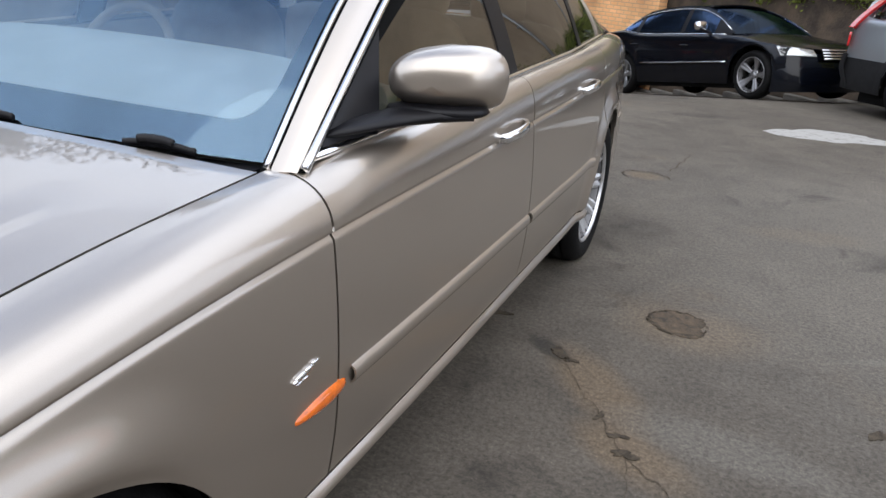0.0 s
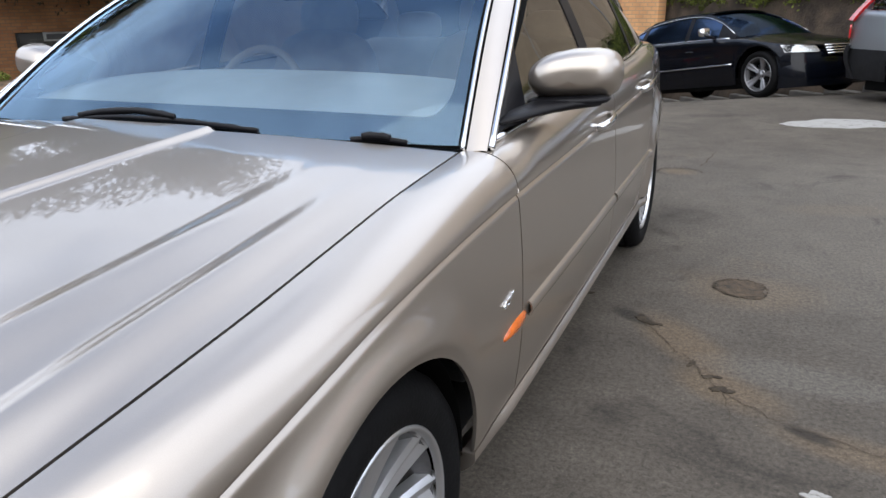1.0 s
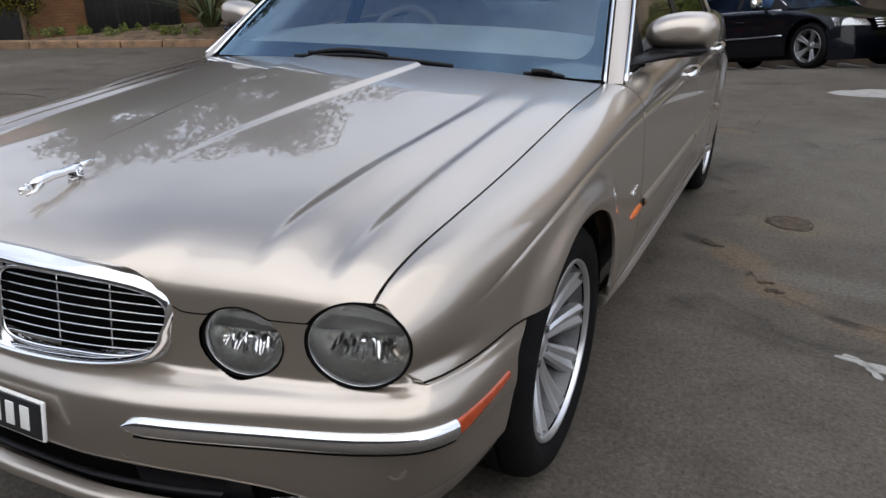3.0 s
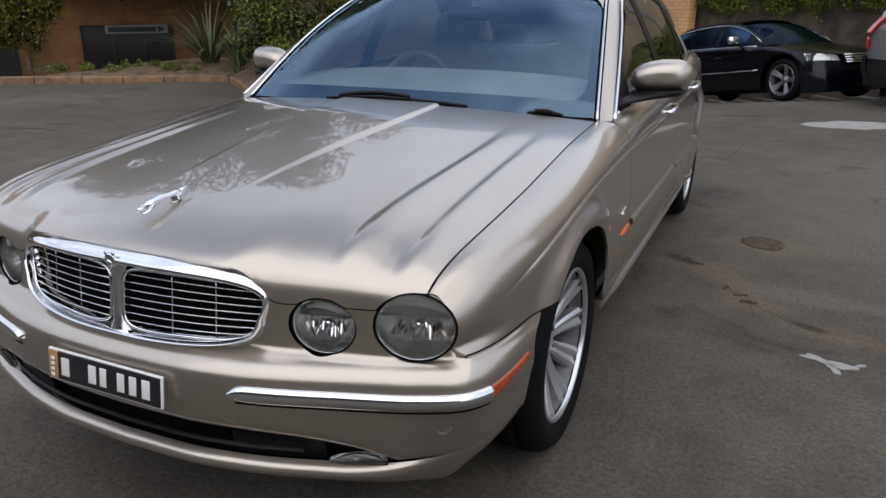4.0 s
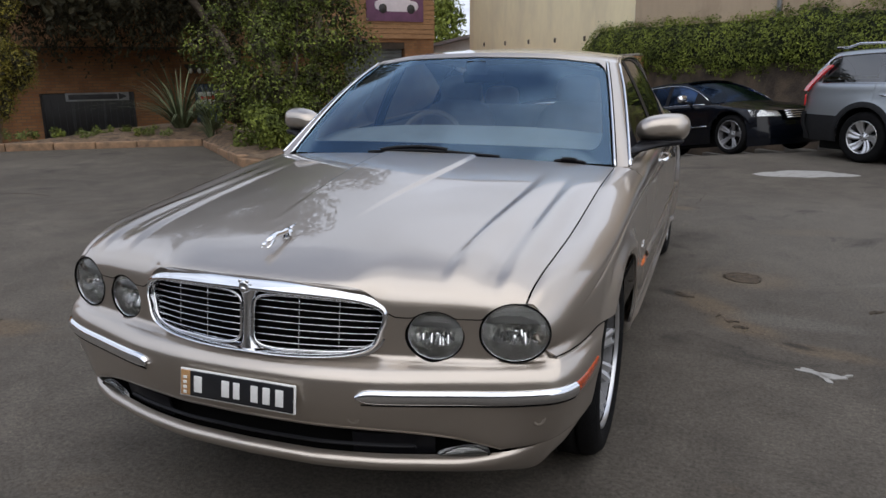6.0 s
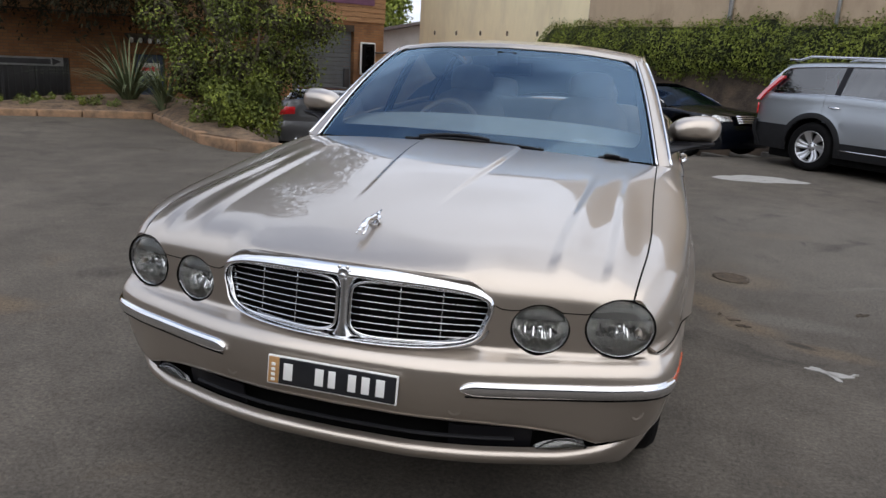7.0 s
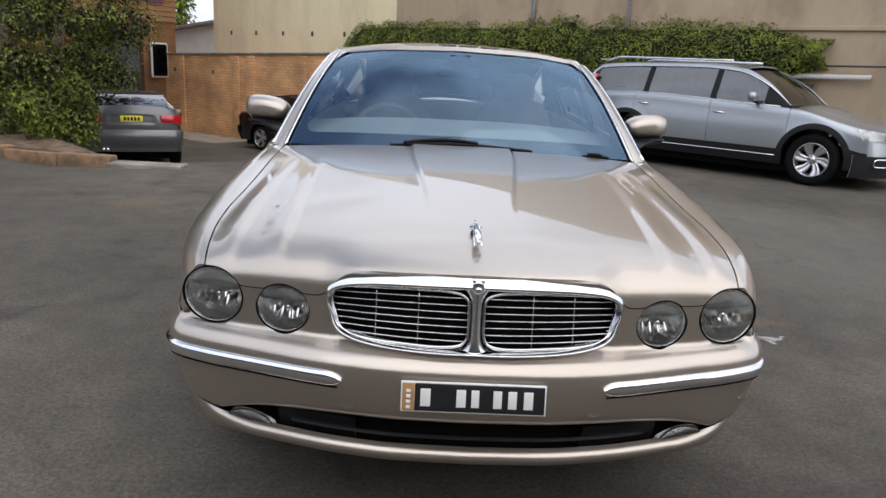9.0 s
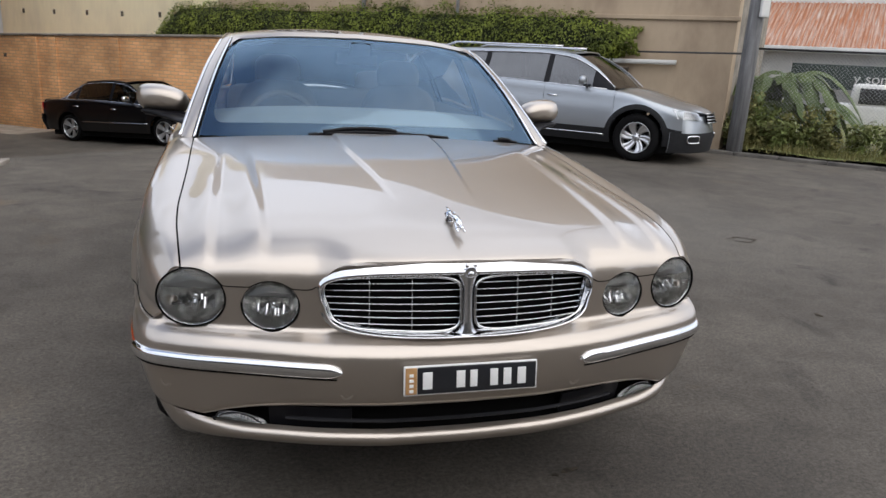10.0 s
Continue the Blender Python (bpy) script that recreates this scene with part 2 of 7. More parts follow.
def tube(pts, r, bm=None, n=8, closed=False, squash=None):
    """A round bar through points; r: one radius, or one for each point."""
    bm = bm or bmesh.new()
    P = [Vector(p) for p in pts]
    rings = []
    up = Vector((0, 0, 1))
    for i, p in enumerate(P):
        if closed:
            d = P[(i + 1) % len(P)] - P[i - 1]
        else:
            d = P[min(i + 1, len(P) - 1)] - P[max(i - 1, 0)]
        d.normalize()
        a = d.cross(up)
        if a.length < 1e-3:
            a = d.cross(Vector((1, 0, 0)))
        a.normalize()
        b = a.cross(d)
        rr = r[i] if isinstance(r, (list, tuple)) else r
        sa, sb = squash or (1, 1)
        rings.append([bm.verts.new(p + a * (rr * sa * math.cos(2 * math.pi * k / n)) + b * (rr * sb * math.sin(2 * math.pi * k / n))) for k in range(n)])
    m = len(rings)
    for i in range(m if closed else m - 1):
        A, B = rings[i], rings[(i + 1) % m]
        for k in range(n):
            bm.faces.new((A[k], A[(k + 1) % n], B[(k + 1) % n], B[k]))
    if not closed:
        bm.faces.new(rings[0][::-1])
        bm.faces.new(rings[-1])
    return bm


def ball(bm, c, s, rot=None, e=1.0, n=16):
    """A rounded lump; e below 1 makes it boxier."""
    vs = bmesh.ops.create_uvsphere(bm, u_segments=n, v_segments=max(6, n // 2), radius=1)["verts"]
    for v in vs:
        p = v.co
        q = Vector([math.copysign(abs(k) ** e, k) for k in p])
        v.co = Vector((q.x * s[0], q.y * s[1], q.z * s[2]))
        if rot is not None:
            v.co = rot @ v.co
        v.co += Vector(c)
    return vs

# ---------- the champagne saloon: nose at y = 0, its centre line on x = 0 ----------
saloon = thing("saloon_car", "champagne gold four-door luxury saloon parked on grey asphalt", "car")
MID = (0, 2.4, 0.55)
WF, WR, AXLE = 0.965, 3.945, 0.335
ARCH_F, ARCH_R, ARCH_RAD, ARCH_Z = 0.92, 3.945, 0.373, 0.362

LAMPS = ((.5155, .163, .672, .0748, .0662, 12.5, -5), (.718, .2155, .684, .0900, .0771, 16, -3))   # centre, half width and height, yaw, lean

half = spline((.2, .79), (.3, .842), (.42, .874), (.56, .895), (.9, .914), (1.4, .92), (2.3, .926), (3.2, .926), (3.6, .920), (3.95, .900), (4.45, .850), (4.8, .79), (5.0, .72), (5.08, .67))
crease = spline((.2, .675), (.35, .715), (.6, .772), (.95, .828), (1.55, .858), (2.4, .87), (3.4, .885), (4.3, .885), (5.08, .85))
shut = spline((.2, .742), (.3, .754), (.45, .768), (.65, .775), (1.0, .774), (1.54, .780))
edge_z = spline((.2, .797), (.45, .836), (.6, .854), (.8, .873), (1.0, .896), (1.25, .926), (1.56, .95))
mid_z = spline((.1, .835), (.25, .868), (.45, .90), (.9, .95), (1.3, .982), (1.56, .995))
belt_x = spline((1.5, .80), (1.65, .832), (1.9, .84), (2.4, .846), (3.2, .846), (3.8, .805), (4.3, .75), (4.7, .68), (5.08, .58))
belt_z = spline((1.5, .953), (2.0, .972), (2.7, 1.0), (3.4, 1.02), (4.0, 1.03), (4.4, 1.025), (5.08, .98))
rail_x = spline((1.6, .826), (1.85, .777), (2.1, .724), (2.32, .672), (2.5, .65), (3.0, .64), (3.5, .638), (3.9, .645), (4.3, .66), (4.55, .68))
rail_z = spline((1.6, .956), (1.85, 1.108), (2.1, 1.247), (2.32, 1.348), (2.5, 1.388), (3.0, 1.402), (3.4, 1.380), (3.75, 1.315), (4.1, 1.20), (4.4, 1.085), (4.55, 1.035))
ridge = spline((.2, .002), (.36, .009), (.55, .011), (.85, .007), (1.3, .0015), (1.6, .0))


def side_x(y, z):
    h = half(y)
    zc = crease(y)
    x = h - 0.045 * max(0, (0.58 - z) / 0.33) ** 2 - 0.014 * max(0, (z - 0.60) / 0.25) ** 2
    for yc in (ARCH_F, ARCH_R):
        d = math.hypot(y - yc, z - ARCH_Z) - ARCH_RAD
        x += (1 - .85 * step(yc + .12, yc + .36, y)) * (0.024 * step(.125, .025, d) - 0.010 * step(.022, -.002, d)) * step(zc + 0.02, zc - 0.10, z)
    return x - 0.007 * step(.36, .62, y) * math.exp(-((z - zc) / 0.007) ** 2)


def nose_drop(y, y0, z0, z, run=0.24):
    """Rounds a top surface of height z down to z0 at its front edge y0."""
    t = min(1, max(0, (y - y0) / run))
    return z0 + (z - z0) * max(0, 1 - (1 - t) ** 3) ** (1 / 3)


front_y = spline((0, .060), (.2, .071), (.39, .117), (.517, .149), (.62, .177), (.72, .203), (.748, .211), (.85, .28))


front_base = spline((0, .812), (.25, .808), (.32, .800), (.36, .778), (.385, .748), (.405, .729), (.42, .7235), (.45, .7225), (.9, .7225))


def front_z(x):
    """Height of the bonnet's front edge: straight between the lamps, arched along their seals."""
    z = front_base(x)
    for lx, ly, lz, ra, rb, yaw, lean in LAMPS:
        k = 1.043
        d = 1 - ((x - lx) / (k * ra * math.cos(radians(yaw)))) ** 2
        if d > 0:
            q = lz + k * rb * math.sqrt(d)
            z = .5 * (z + q + math.sqrt((z - q) ** 2 + .004 ** 2))
    return max(z, .7645 - .003 * (x - .718) / .08) if x > .718 else z


def bonnet_z(x, y):
    ax, w = abs(x), shut(y)
    f = min(1, ax / w)
    z = edge_z(y) + (mid_z(y) - edge_z(y)) * (1 - f ** 2.3)
    xb = 0.125 + 0.085 * step(.3, 1.4, y)
    z += 0.010 * step(.36, .95, y) * step(xb + 0.012, xb - 0.010, ax)
    c1, c2 = 0.531 + 0.030 * step(.25, 1.1, y), 0.672 - .004 * step(.4, 1, y)
    # two sharp-sided flutes run back from the valleys over the lamps and die away
    k = step(.15, .28, y) * step(1.35, .80, y)
    for c, w2 in ((c1, .10), (c2, .085)):
        z += .0102 * k * step(c - .024, c + .016, ax) * step(c + w2, c + .018, ax)
    return z


def roll_z(x):
    """Height at which the rolled nose stands upright."""
    k = step(.30, .41, abs(x))
    return .787 * (1 - k) + (.7225 - .006 * step(.62, .76, abs(x))) * k


def nose_z(x, y):
    """The bonnet and wing tops with their rolled nose."""
    return nose_drop(y, front_y(abs(x)), roll_z(x), bonnet_z(x, y))


def rim_turn(x):
    """How far round the nose (0 to 1) the rim lies."""
    z0 = roll_z(x)
    frac = max(0, (front_z(abs(x)) - z0) / (bonnet_z(x, front_y(abs(x)) + .03) - z0))
    return math.acos(max(0, 1 - min(1, frac) ** 3) ** (1 / 3)) / (math.pi / 2)


def rim_y(x, run=.24):
    return front_y(abs(x)) + run * (1 - math.cos(rim_turn(x) * math.pi / 2))


def bonnet_at(f, v):
    """f: across, -1 to 1; v: 0 to 1 round the nose, 1 to 2 back to the windscreen."""
    s = 0.5
    for _ in range(4):
        x = f * (shut(s) - 0.003)
        y0 = front_y(abs(x))
        run = 0.24
        if v < 1:
            v0 = rim_turn(x)
            y = y0 + run * (1 - math.cos((v0 + (1 - v0) * v) * math.pi / 2))
        else:
            y = y0 + run + (1.405 + 0.125 * f * f - y0 - run) * (v - 1)
        s = y
    return x, y, nose_z(x, y)


fine = lin(0, .13, 8) + lin(.14, .31, 46) + lin(.32, .53, 14) + lin(.535, .84, 84) + lin(.845, .925, 30) + lin(.93, 1, 10)
fs = [-f for f in fine[:0:-1]] + fine
vs = lin(0, 1, 18) + lin(1, 2, 56)[1:]
part("bonnet", sheet(bonnet_at, fs, vs, 0.02, MID), gold_paint, saloon)


def low_z(y):
    """Lower rim of the body side."""
    z = 0.372
    for yc in (ARCH_F, ARCH_R):
        d = abs(y - yc)
        if d < ARCH_RAD:
            z = max(z, ARCH_Z + math.sqrt(ARCH_RAD ** 2 - d * d))
    if y < ARCH_F:
        z = max(z, 0.618 + 0.010 * step(.34, .58, y))
    if y > ARCH_R:
        z = max(z, 0.60)
    return z


def section(y, s, top):
    """s 0 to 1: the side up to the crease; 1 to 2: over the shoulder to the top point."""
    zc = crease(y)
    if s <= 1:
        zl = low_z(y)
        z = zl + (zc - zl) * s
        return side_x(y, z), y, z
    tx, tz = top(y)
    xc = side_x(y, zc)
    a = (s - 1) * math.pi / 2
    if s < 1.001:
        return xc, y, zc
    x = tx + (xc + 0.007 * step(.36, .62, y) - tx) * math.cos(a) ** 0.8
    z = zc + (tz - zc) * math.sin(a) ** 0.95
    return x, y, z


def wing_top(y):
    x = shut(y) + 0.002
    return x, nose_drop(y, front_y(x), roll_z(x), bonnet_z(shut(y), y))


def belt_top(y):
    return belt_x(y), belt_z(y)


S_SIDE = lin(0, .8, 13) + [.85, .89, .92, .945, .96, .97, .98, .985, .99, .995, 1] + [1.02, 1.05, 1.09, 1.14] + lin(1.2, 2, 13)


def stations(y0, y1, arch=None):
    ys = lin(y0, y1, max(4, int((y1 - y0) / 0.03)))
    if arch:
        ys = [y for y in ys if abs(y - arch) > ARCH_RAD] + [arch - ARCH_RAD * math.cos(a) for a in lin(0.02, math.pi - 0.02, 40)]
        ys = sorted(y for y in ys if y0 <= y <= y1)
        if ys[0] > y0 + 1e-4:
            ys = [y0] + ys
        if ys[-1] < y1 - 1e-4:
            ys = ys + [y1]
    return ys


def wing_raw(y, s):
    y0 = 0.254 - 0.008 * min(s, 1) - 0.020 * max(0, s - 1)
    yy = y0 + (y - 0.27) * (1.557 - y0) / (1.557 - 0.27)
    if s <= 1:
        zl, zc = low_z(y), crease(yy)
        z = zl + (zc - zl) * s
        return Vector((side_x(yy, z), yy, z))
    return Vector(section(yy, s, wing_top))


def wing_at(y, s):
    """The wing; its front rim runs round the outer headlamp."""
    p = wing_raw(y, s)
    fade = 1 - step(.27, .46, y)
    if fade > 0:
        a = radians(-44 + 46 * s if s <= 1 else 2 + 70 * (s - 1))
        x = .718 + .0912 * math.cos(a)
        rim = Vector((x, .2155 + (x - .718) * .287 - .003, .684 + .0812 * math.sin(a)))
        raw = wing_raw(.27, s)
        p = p + (rim - raw) * fade * step(0, .30, s) * step(2.0, 1.6, s)
    return p


def door_top(y):
    """Carries the wing's shoulder into the window line."""
    (x0, z0), (x1, z1), k = wing_top(min(y, 1.557)), belt_top(y), step(1.563, 1.72, y)
    return x0 + (x1 - x0) * k, z0 + (z1 - z0) * k


for side in (False, True):
    part("front_wing", sheet(wing_at, stations(.27, 1.557, ARCH_F), S_SIDE, 0.008, MID, side), gold_paint, saloon)
    sg = -1 if side else 1
    edge = [wing_at(y, 0) for y in stations(.27, 1.557, ARCH_F) if low_z(y) > .5 and y < ARCH_F - .9 * ARCH_RAD]
    if len(edge) > 3:
        part("wing_joint", tube([(sg * (x + .0006), y, z - .001) for x, y, z in edge], .0019, n=6), gap_black, saloon)
    door_f = part("front_door", sheet(lambda y, s: section(y, s, door_top), stations(1.563, 2.665), S_SIDE, 0.02, MID, side), gold_paint, saloon)
    rear_d = part("rear_door", sheet(lambda y, s: section(y, s, belt_top), stations(2.671, 3.70, ARCH_R), S_SIDE, 0.02, MID, side), gold_paint, saloon)
    part("rear_quarter", sheet(lambda y, s: section(y, s, belt_top), stations(3.706, 4.98, ARCH_R), S_SIDE, 0.02, MID, side), gold_paint, saloon)
    # black ribbon below the shut line stands in for the gap's shade
    part("bonnet_gap_shade", sheet(lambda y, t: (shut(y) - .006 + .011 * t, y, wing_top(y)[1] - .006), lin(.245, 1.53, 60), lin(0, 1, 3), 0, MID, side), gap_black, saloon)
    # more black ribbons, painted as shade in the door gaps
    for y0, top, host in ((1.56, wing_top, door_f), (2.668, belt_top, rear_d), (3.703, belt_top, rear_d)):
        def gap_shade_at(s, t):
            x, y, z = section(y0 - .006 + .012 * t, s, top)
            return x - .005, y, z - .002 * max(0, s - 1)
        part("door_gap_shade", sheet(gap_shade_at, [s for s in S_SIDE ], lin(0, 1, 3), 0, MID, side), gap_black, host)
    # sill under the doors
    part("sill", sheet(lambda y, t: (side_x(y, .372) + 0.013 * step(ARCH_F + .37, ARCH_F + .60, y) * math.sin(min(1, t * 3) * math.pi / 2) - 0.11 * max(0, t - .3) ** 1.5, y, .367 - .075 * t), lin(ARCH_F + ARCH_RAD + .004, ARCH_R - ARCH_RAD - .004, 40), lin(0, 1, 12), 0.03, MID, side), gold_paint, saloon)
    sx = -1 if side else 1
    # body-coloured rubbing strips
    for y0, y1, host in ((1.605, 2.655, door_f), (2.682, 3.545, rear_d)):
        part("rubbing_strip", sheet(lambda y, t: (side_x(y, .572) + 0.012 * math.sin(math.pi * t) ** 0.5 - .001, y, .552 + .04 * t), lin(y0, y1, 30), lin(0, 1, 9), 0.004, MID, side), gold_paint, host)
    def indicator_at(k, t):
        y = 1.425 + .163 * k
        fat = math.sin(math.pi * min(1, max(0, k))) ** .35
        return side_x(y, .56) + .012 * fat * math.sin(math.pi * t) ** .5 - .002, y, .568 - (.013 + .008 * k) * (1 - 2 * t) * max(.25, fat)
    part("side_indicator", sheet(indicator_at, lin(0, 1, 22), lin(0, 1, 9), 0, MID, side), amber, saloon, "amber side indicator lens")
    bm = bmesh.new()
    for dx, dz, a, b in ((0, 0, .026, .006), (.018, .004, .016, .004), (-.020, -.004, .010, .005), (.034, .009, .012, .002), (-.012, -.009, .012, .0025), (.006, -.008, .010, .0025)):
        ball(bm, (sx * (side_x(1.45, .655) + .002), 1.45 + dx, .652 + dz), (.004, a, b), n=10)
    part("wing_badge", bm, chrome, saloon, "small chrome emblem")
    # door handles: chrome pull over a shallow cup
    for y0, z0, host in ((2.36, .882, door_f), (3.26, .90, rear_d)):
        hx = side_x(y0 + .1, z0 - .03)
        pts = [(sx * (hx - .004), y0, z0 - .008), (sx * (hx + .016), y0 + .02, z0 - .004), (sx * (hx + .028), y0 + .07, z0 + .002), (sx * (hx + .028), y0 + .14, z0 + .006), (sx * (hx + .014), y0 + .19, z0 + .008), (sx * (hx - .008), y0 + .205, z0 + .008)]
        part("door_handle", tube(pts, [.010, .012, .012, .012, .011, .008], n=10, squash=(.7, 1.25)), chrome, host, "chrome door handle")

# ---------- roof, pillars and glass of the saloon ----------
ws_low_y = spline((0, 1.43), (.4, 1.465), (.65, 1.52), (.765, 1.565))
ws_low_z = spline((0, .978), (.4, .972), (.65, .962), (.765, .955))
ws_top_y = spline((0, 2.135), (.35, 2.165), (.62, 2.245))
ws_top_z = spline((0, 1.408), (.35, 1.398), (.62, 1.368))


def screen_at(f, t, w0=.765, w1=.615):
    xb, xt = f * w0, f * w1
    yb, zb, yt, zt = ws_low_y(abs(xb)), ws_low_z(abs(xb)), ws_top_y(abs(xt)), ws_top_z(abs(xt))
    return xb + (xt - xb) * t, yb + (yt - yb) * t, zb + (zt - zb) * t + 0.035 * math.sin(math.pi * t)


screen = part("windscreen", sheet(screen_at, lin(-1, 1, 33), lin(0, 1, 17), 0, MID), windscreen_glass, saloon, "tinted windscreen reflecting the sky")
screen.visible_shadow = False


def frit_at(f, t):
    x, y, z = screen_at(f, t)
    return x, y + .004, z - .007


part("screen_band", sheet(frit_at, lin(-.995, .995, 33), lin(0.0, .105, 5), 0, MID), gap_black, screen, "black edge band of the glass")
bm = sheet(frit_at, lin(-.995, -.955, 3), lin(.105, 1, 14), 0, MID)
sheet(frit_at, lin(.955, .995, 3), lin(.105, 1, 14), 0, MID, bm=bm)
sheet(frit_at, lin(-.955, .955, 20), lin(.955, 1, 3), 0, MID, bm=bm)
for sg in (-1, 1):   # rounded lower corners of the clear field
    fan = [bm.verts.new(frit_at(sg * .955, .105))] + [bm.verts.new(frit_at(sg * (.955 - .07 * (1 - math.sin(a))), .105 + .13 * (1 - math.cos(a)))) for a in lin(0, math.pi / 2, 8)]
    for i in range(1, len(fan) - 1):
        bm.faces.new((fan[0], fan[i], fan[i + 1]))
part("screen_border", bm, gap_black, screen, "black edge band of the glass")
bm = bmesh.new()
box(bm, (-.055, -.012, -.035), (.055, .02, .035), .012, Matrix.Translation((0, 2.085, 1.345)) @ Euler((radians(35), 0, 0)).to_matrix().to_4x4())
part("sensor_pod", bm, gap_black, screen)

for sg in (-1, 1):   # painted corners of the roof round the top of the glass
    bm = bmesh.new()
    out = Vector((0, -.004, .007))
    edge = [(sg * (1.0 - .13 * (1 - math.sin(a))), 1.0 - .17 * (1 - math.cos(a))) for a in lin(0, math.pi / 2, 12)]
    fan = [bm.verts.new(Vector(screen_at(sg * 1.005, 1.01)) + out)] + [bm.verts.new(Vector(screen_at(f, t)) + out) for f, t in edge]
    for k in range(1, len(fan) - 1):
        bm.faces.new((fan[0], fan[k], fan[k + 1]))
    bmesh.ops.recalc_face_normals(bm, faces=bm.faces)
    part("roof_corner", bm, gold_paint, saloon, smooth=False)
part("roof_lip", sheet(lambda f, t: Vector(screen_at(f * .99, 1.02 - .045 * t)) + Vector((0, -.004, .009 - .006 * t * t)), lin(-1, 1, 31), lin(0, 1, 5), .006, MID), gold_paint, saloon)
roof_mid = spline((2.1, 1.408), (2.4, 1.437), (2.75, 1.448), (3.1, 1.442), (3.4, 1.42), (3.62, 1.39))


def roof_at(f, v):
    y0, y1 = 2.14 + .12 * f * f, 3.62 - .08 * f * f
    y = y0 + (y1 - y0) * v
    rx, rz = rail_x(y) - .01, rail_z(y)
    z = rz + (roof_mid(y) - rz) * (1 - abs(f) ** 2.4)
    return f * rx, y, z + .004


part("roof", sheet(roof_at, lin(-1, 1, 41), lin(0, 1, 30), 0.015, MID), gold_paint, saloon)


def rear_screen_at(f, t):
    y, z = 3.63 - .08 * f * f + (.76 - .05 * f * f) * t, 1.393 - .03 * f * f + (1.055 - 1.393) * t
    return f * (.60 + .06 * t), y, z + .03 * math.sin(math.pi * t)


part("rear_screen", sheet(rear_screen_at, lin(-1, 1, 15), lin(0, 1, 10), 0, MID), dark_glass, saloon)


def boot_at(f, v):
    y = 4.36 + .66 * v + .02 * (1 - f * f)
    z = 1.032 + .012 * (1 - f * f) - .03 * f ** 4 - .03 * v ** 3
    if v > .95:
        z -= .012
    return f * (belt_x(y) - .06), y, z - .006


part("boot_lid", sheet(boot_at, lin(-1, 1, 21), lin(0, 1, 20), 0.3, MID), gold_paint, saloon)


def side_at(y, f, out=0.0):
    bx, bz, rx, rz = belt_x(y) - .016, belt_z(y) + .004, rail_x(y) - .006, rail_z(y) - .004
    return bx + (rx - bx) * f + .045 * f * (1 - f) + out, y, bz + (rz - bz) * f


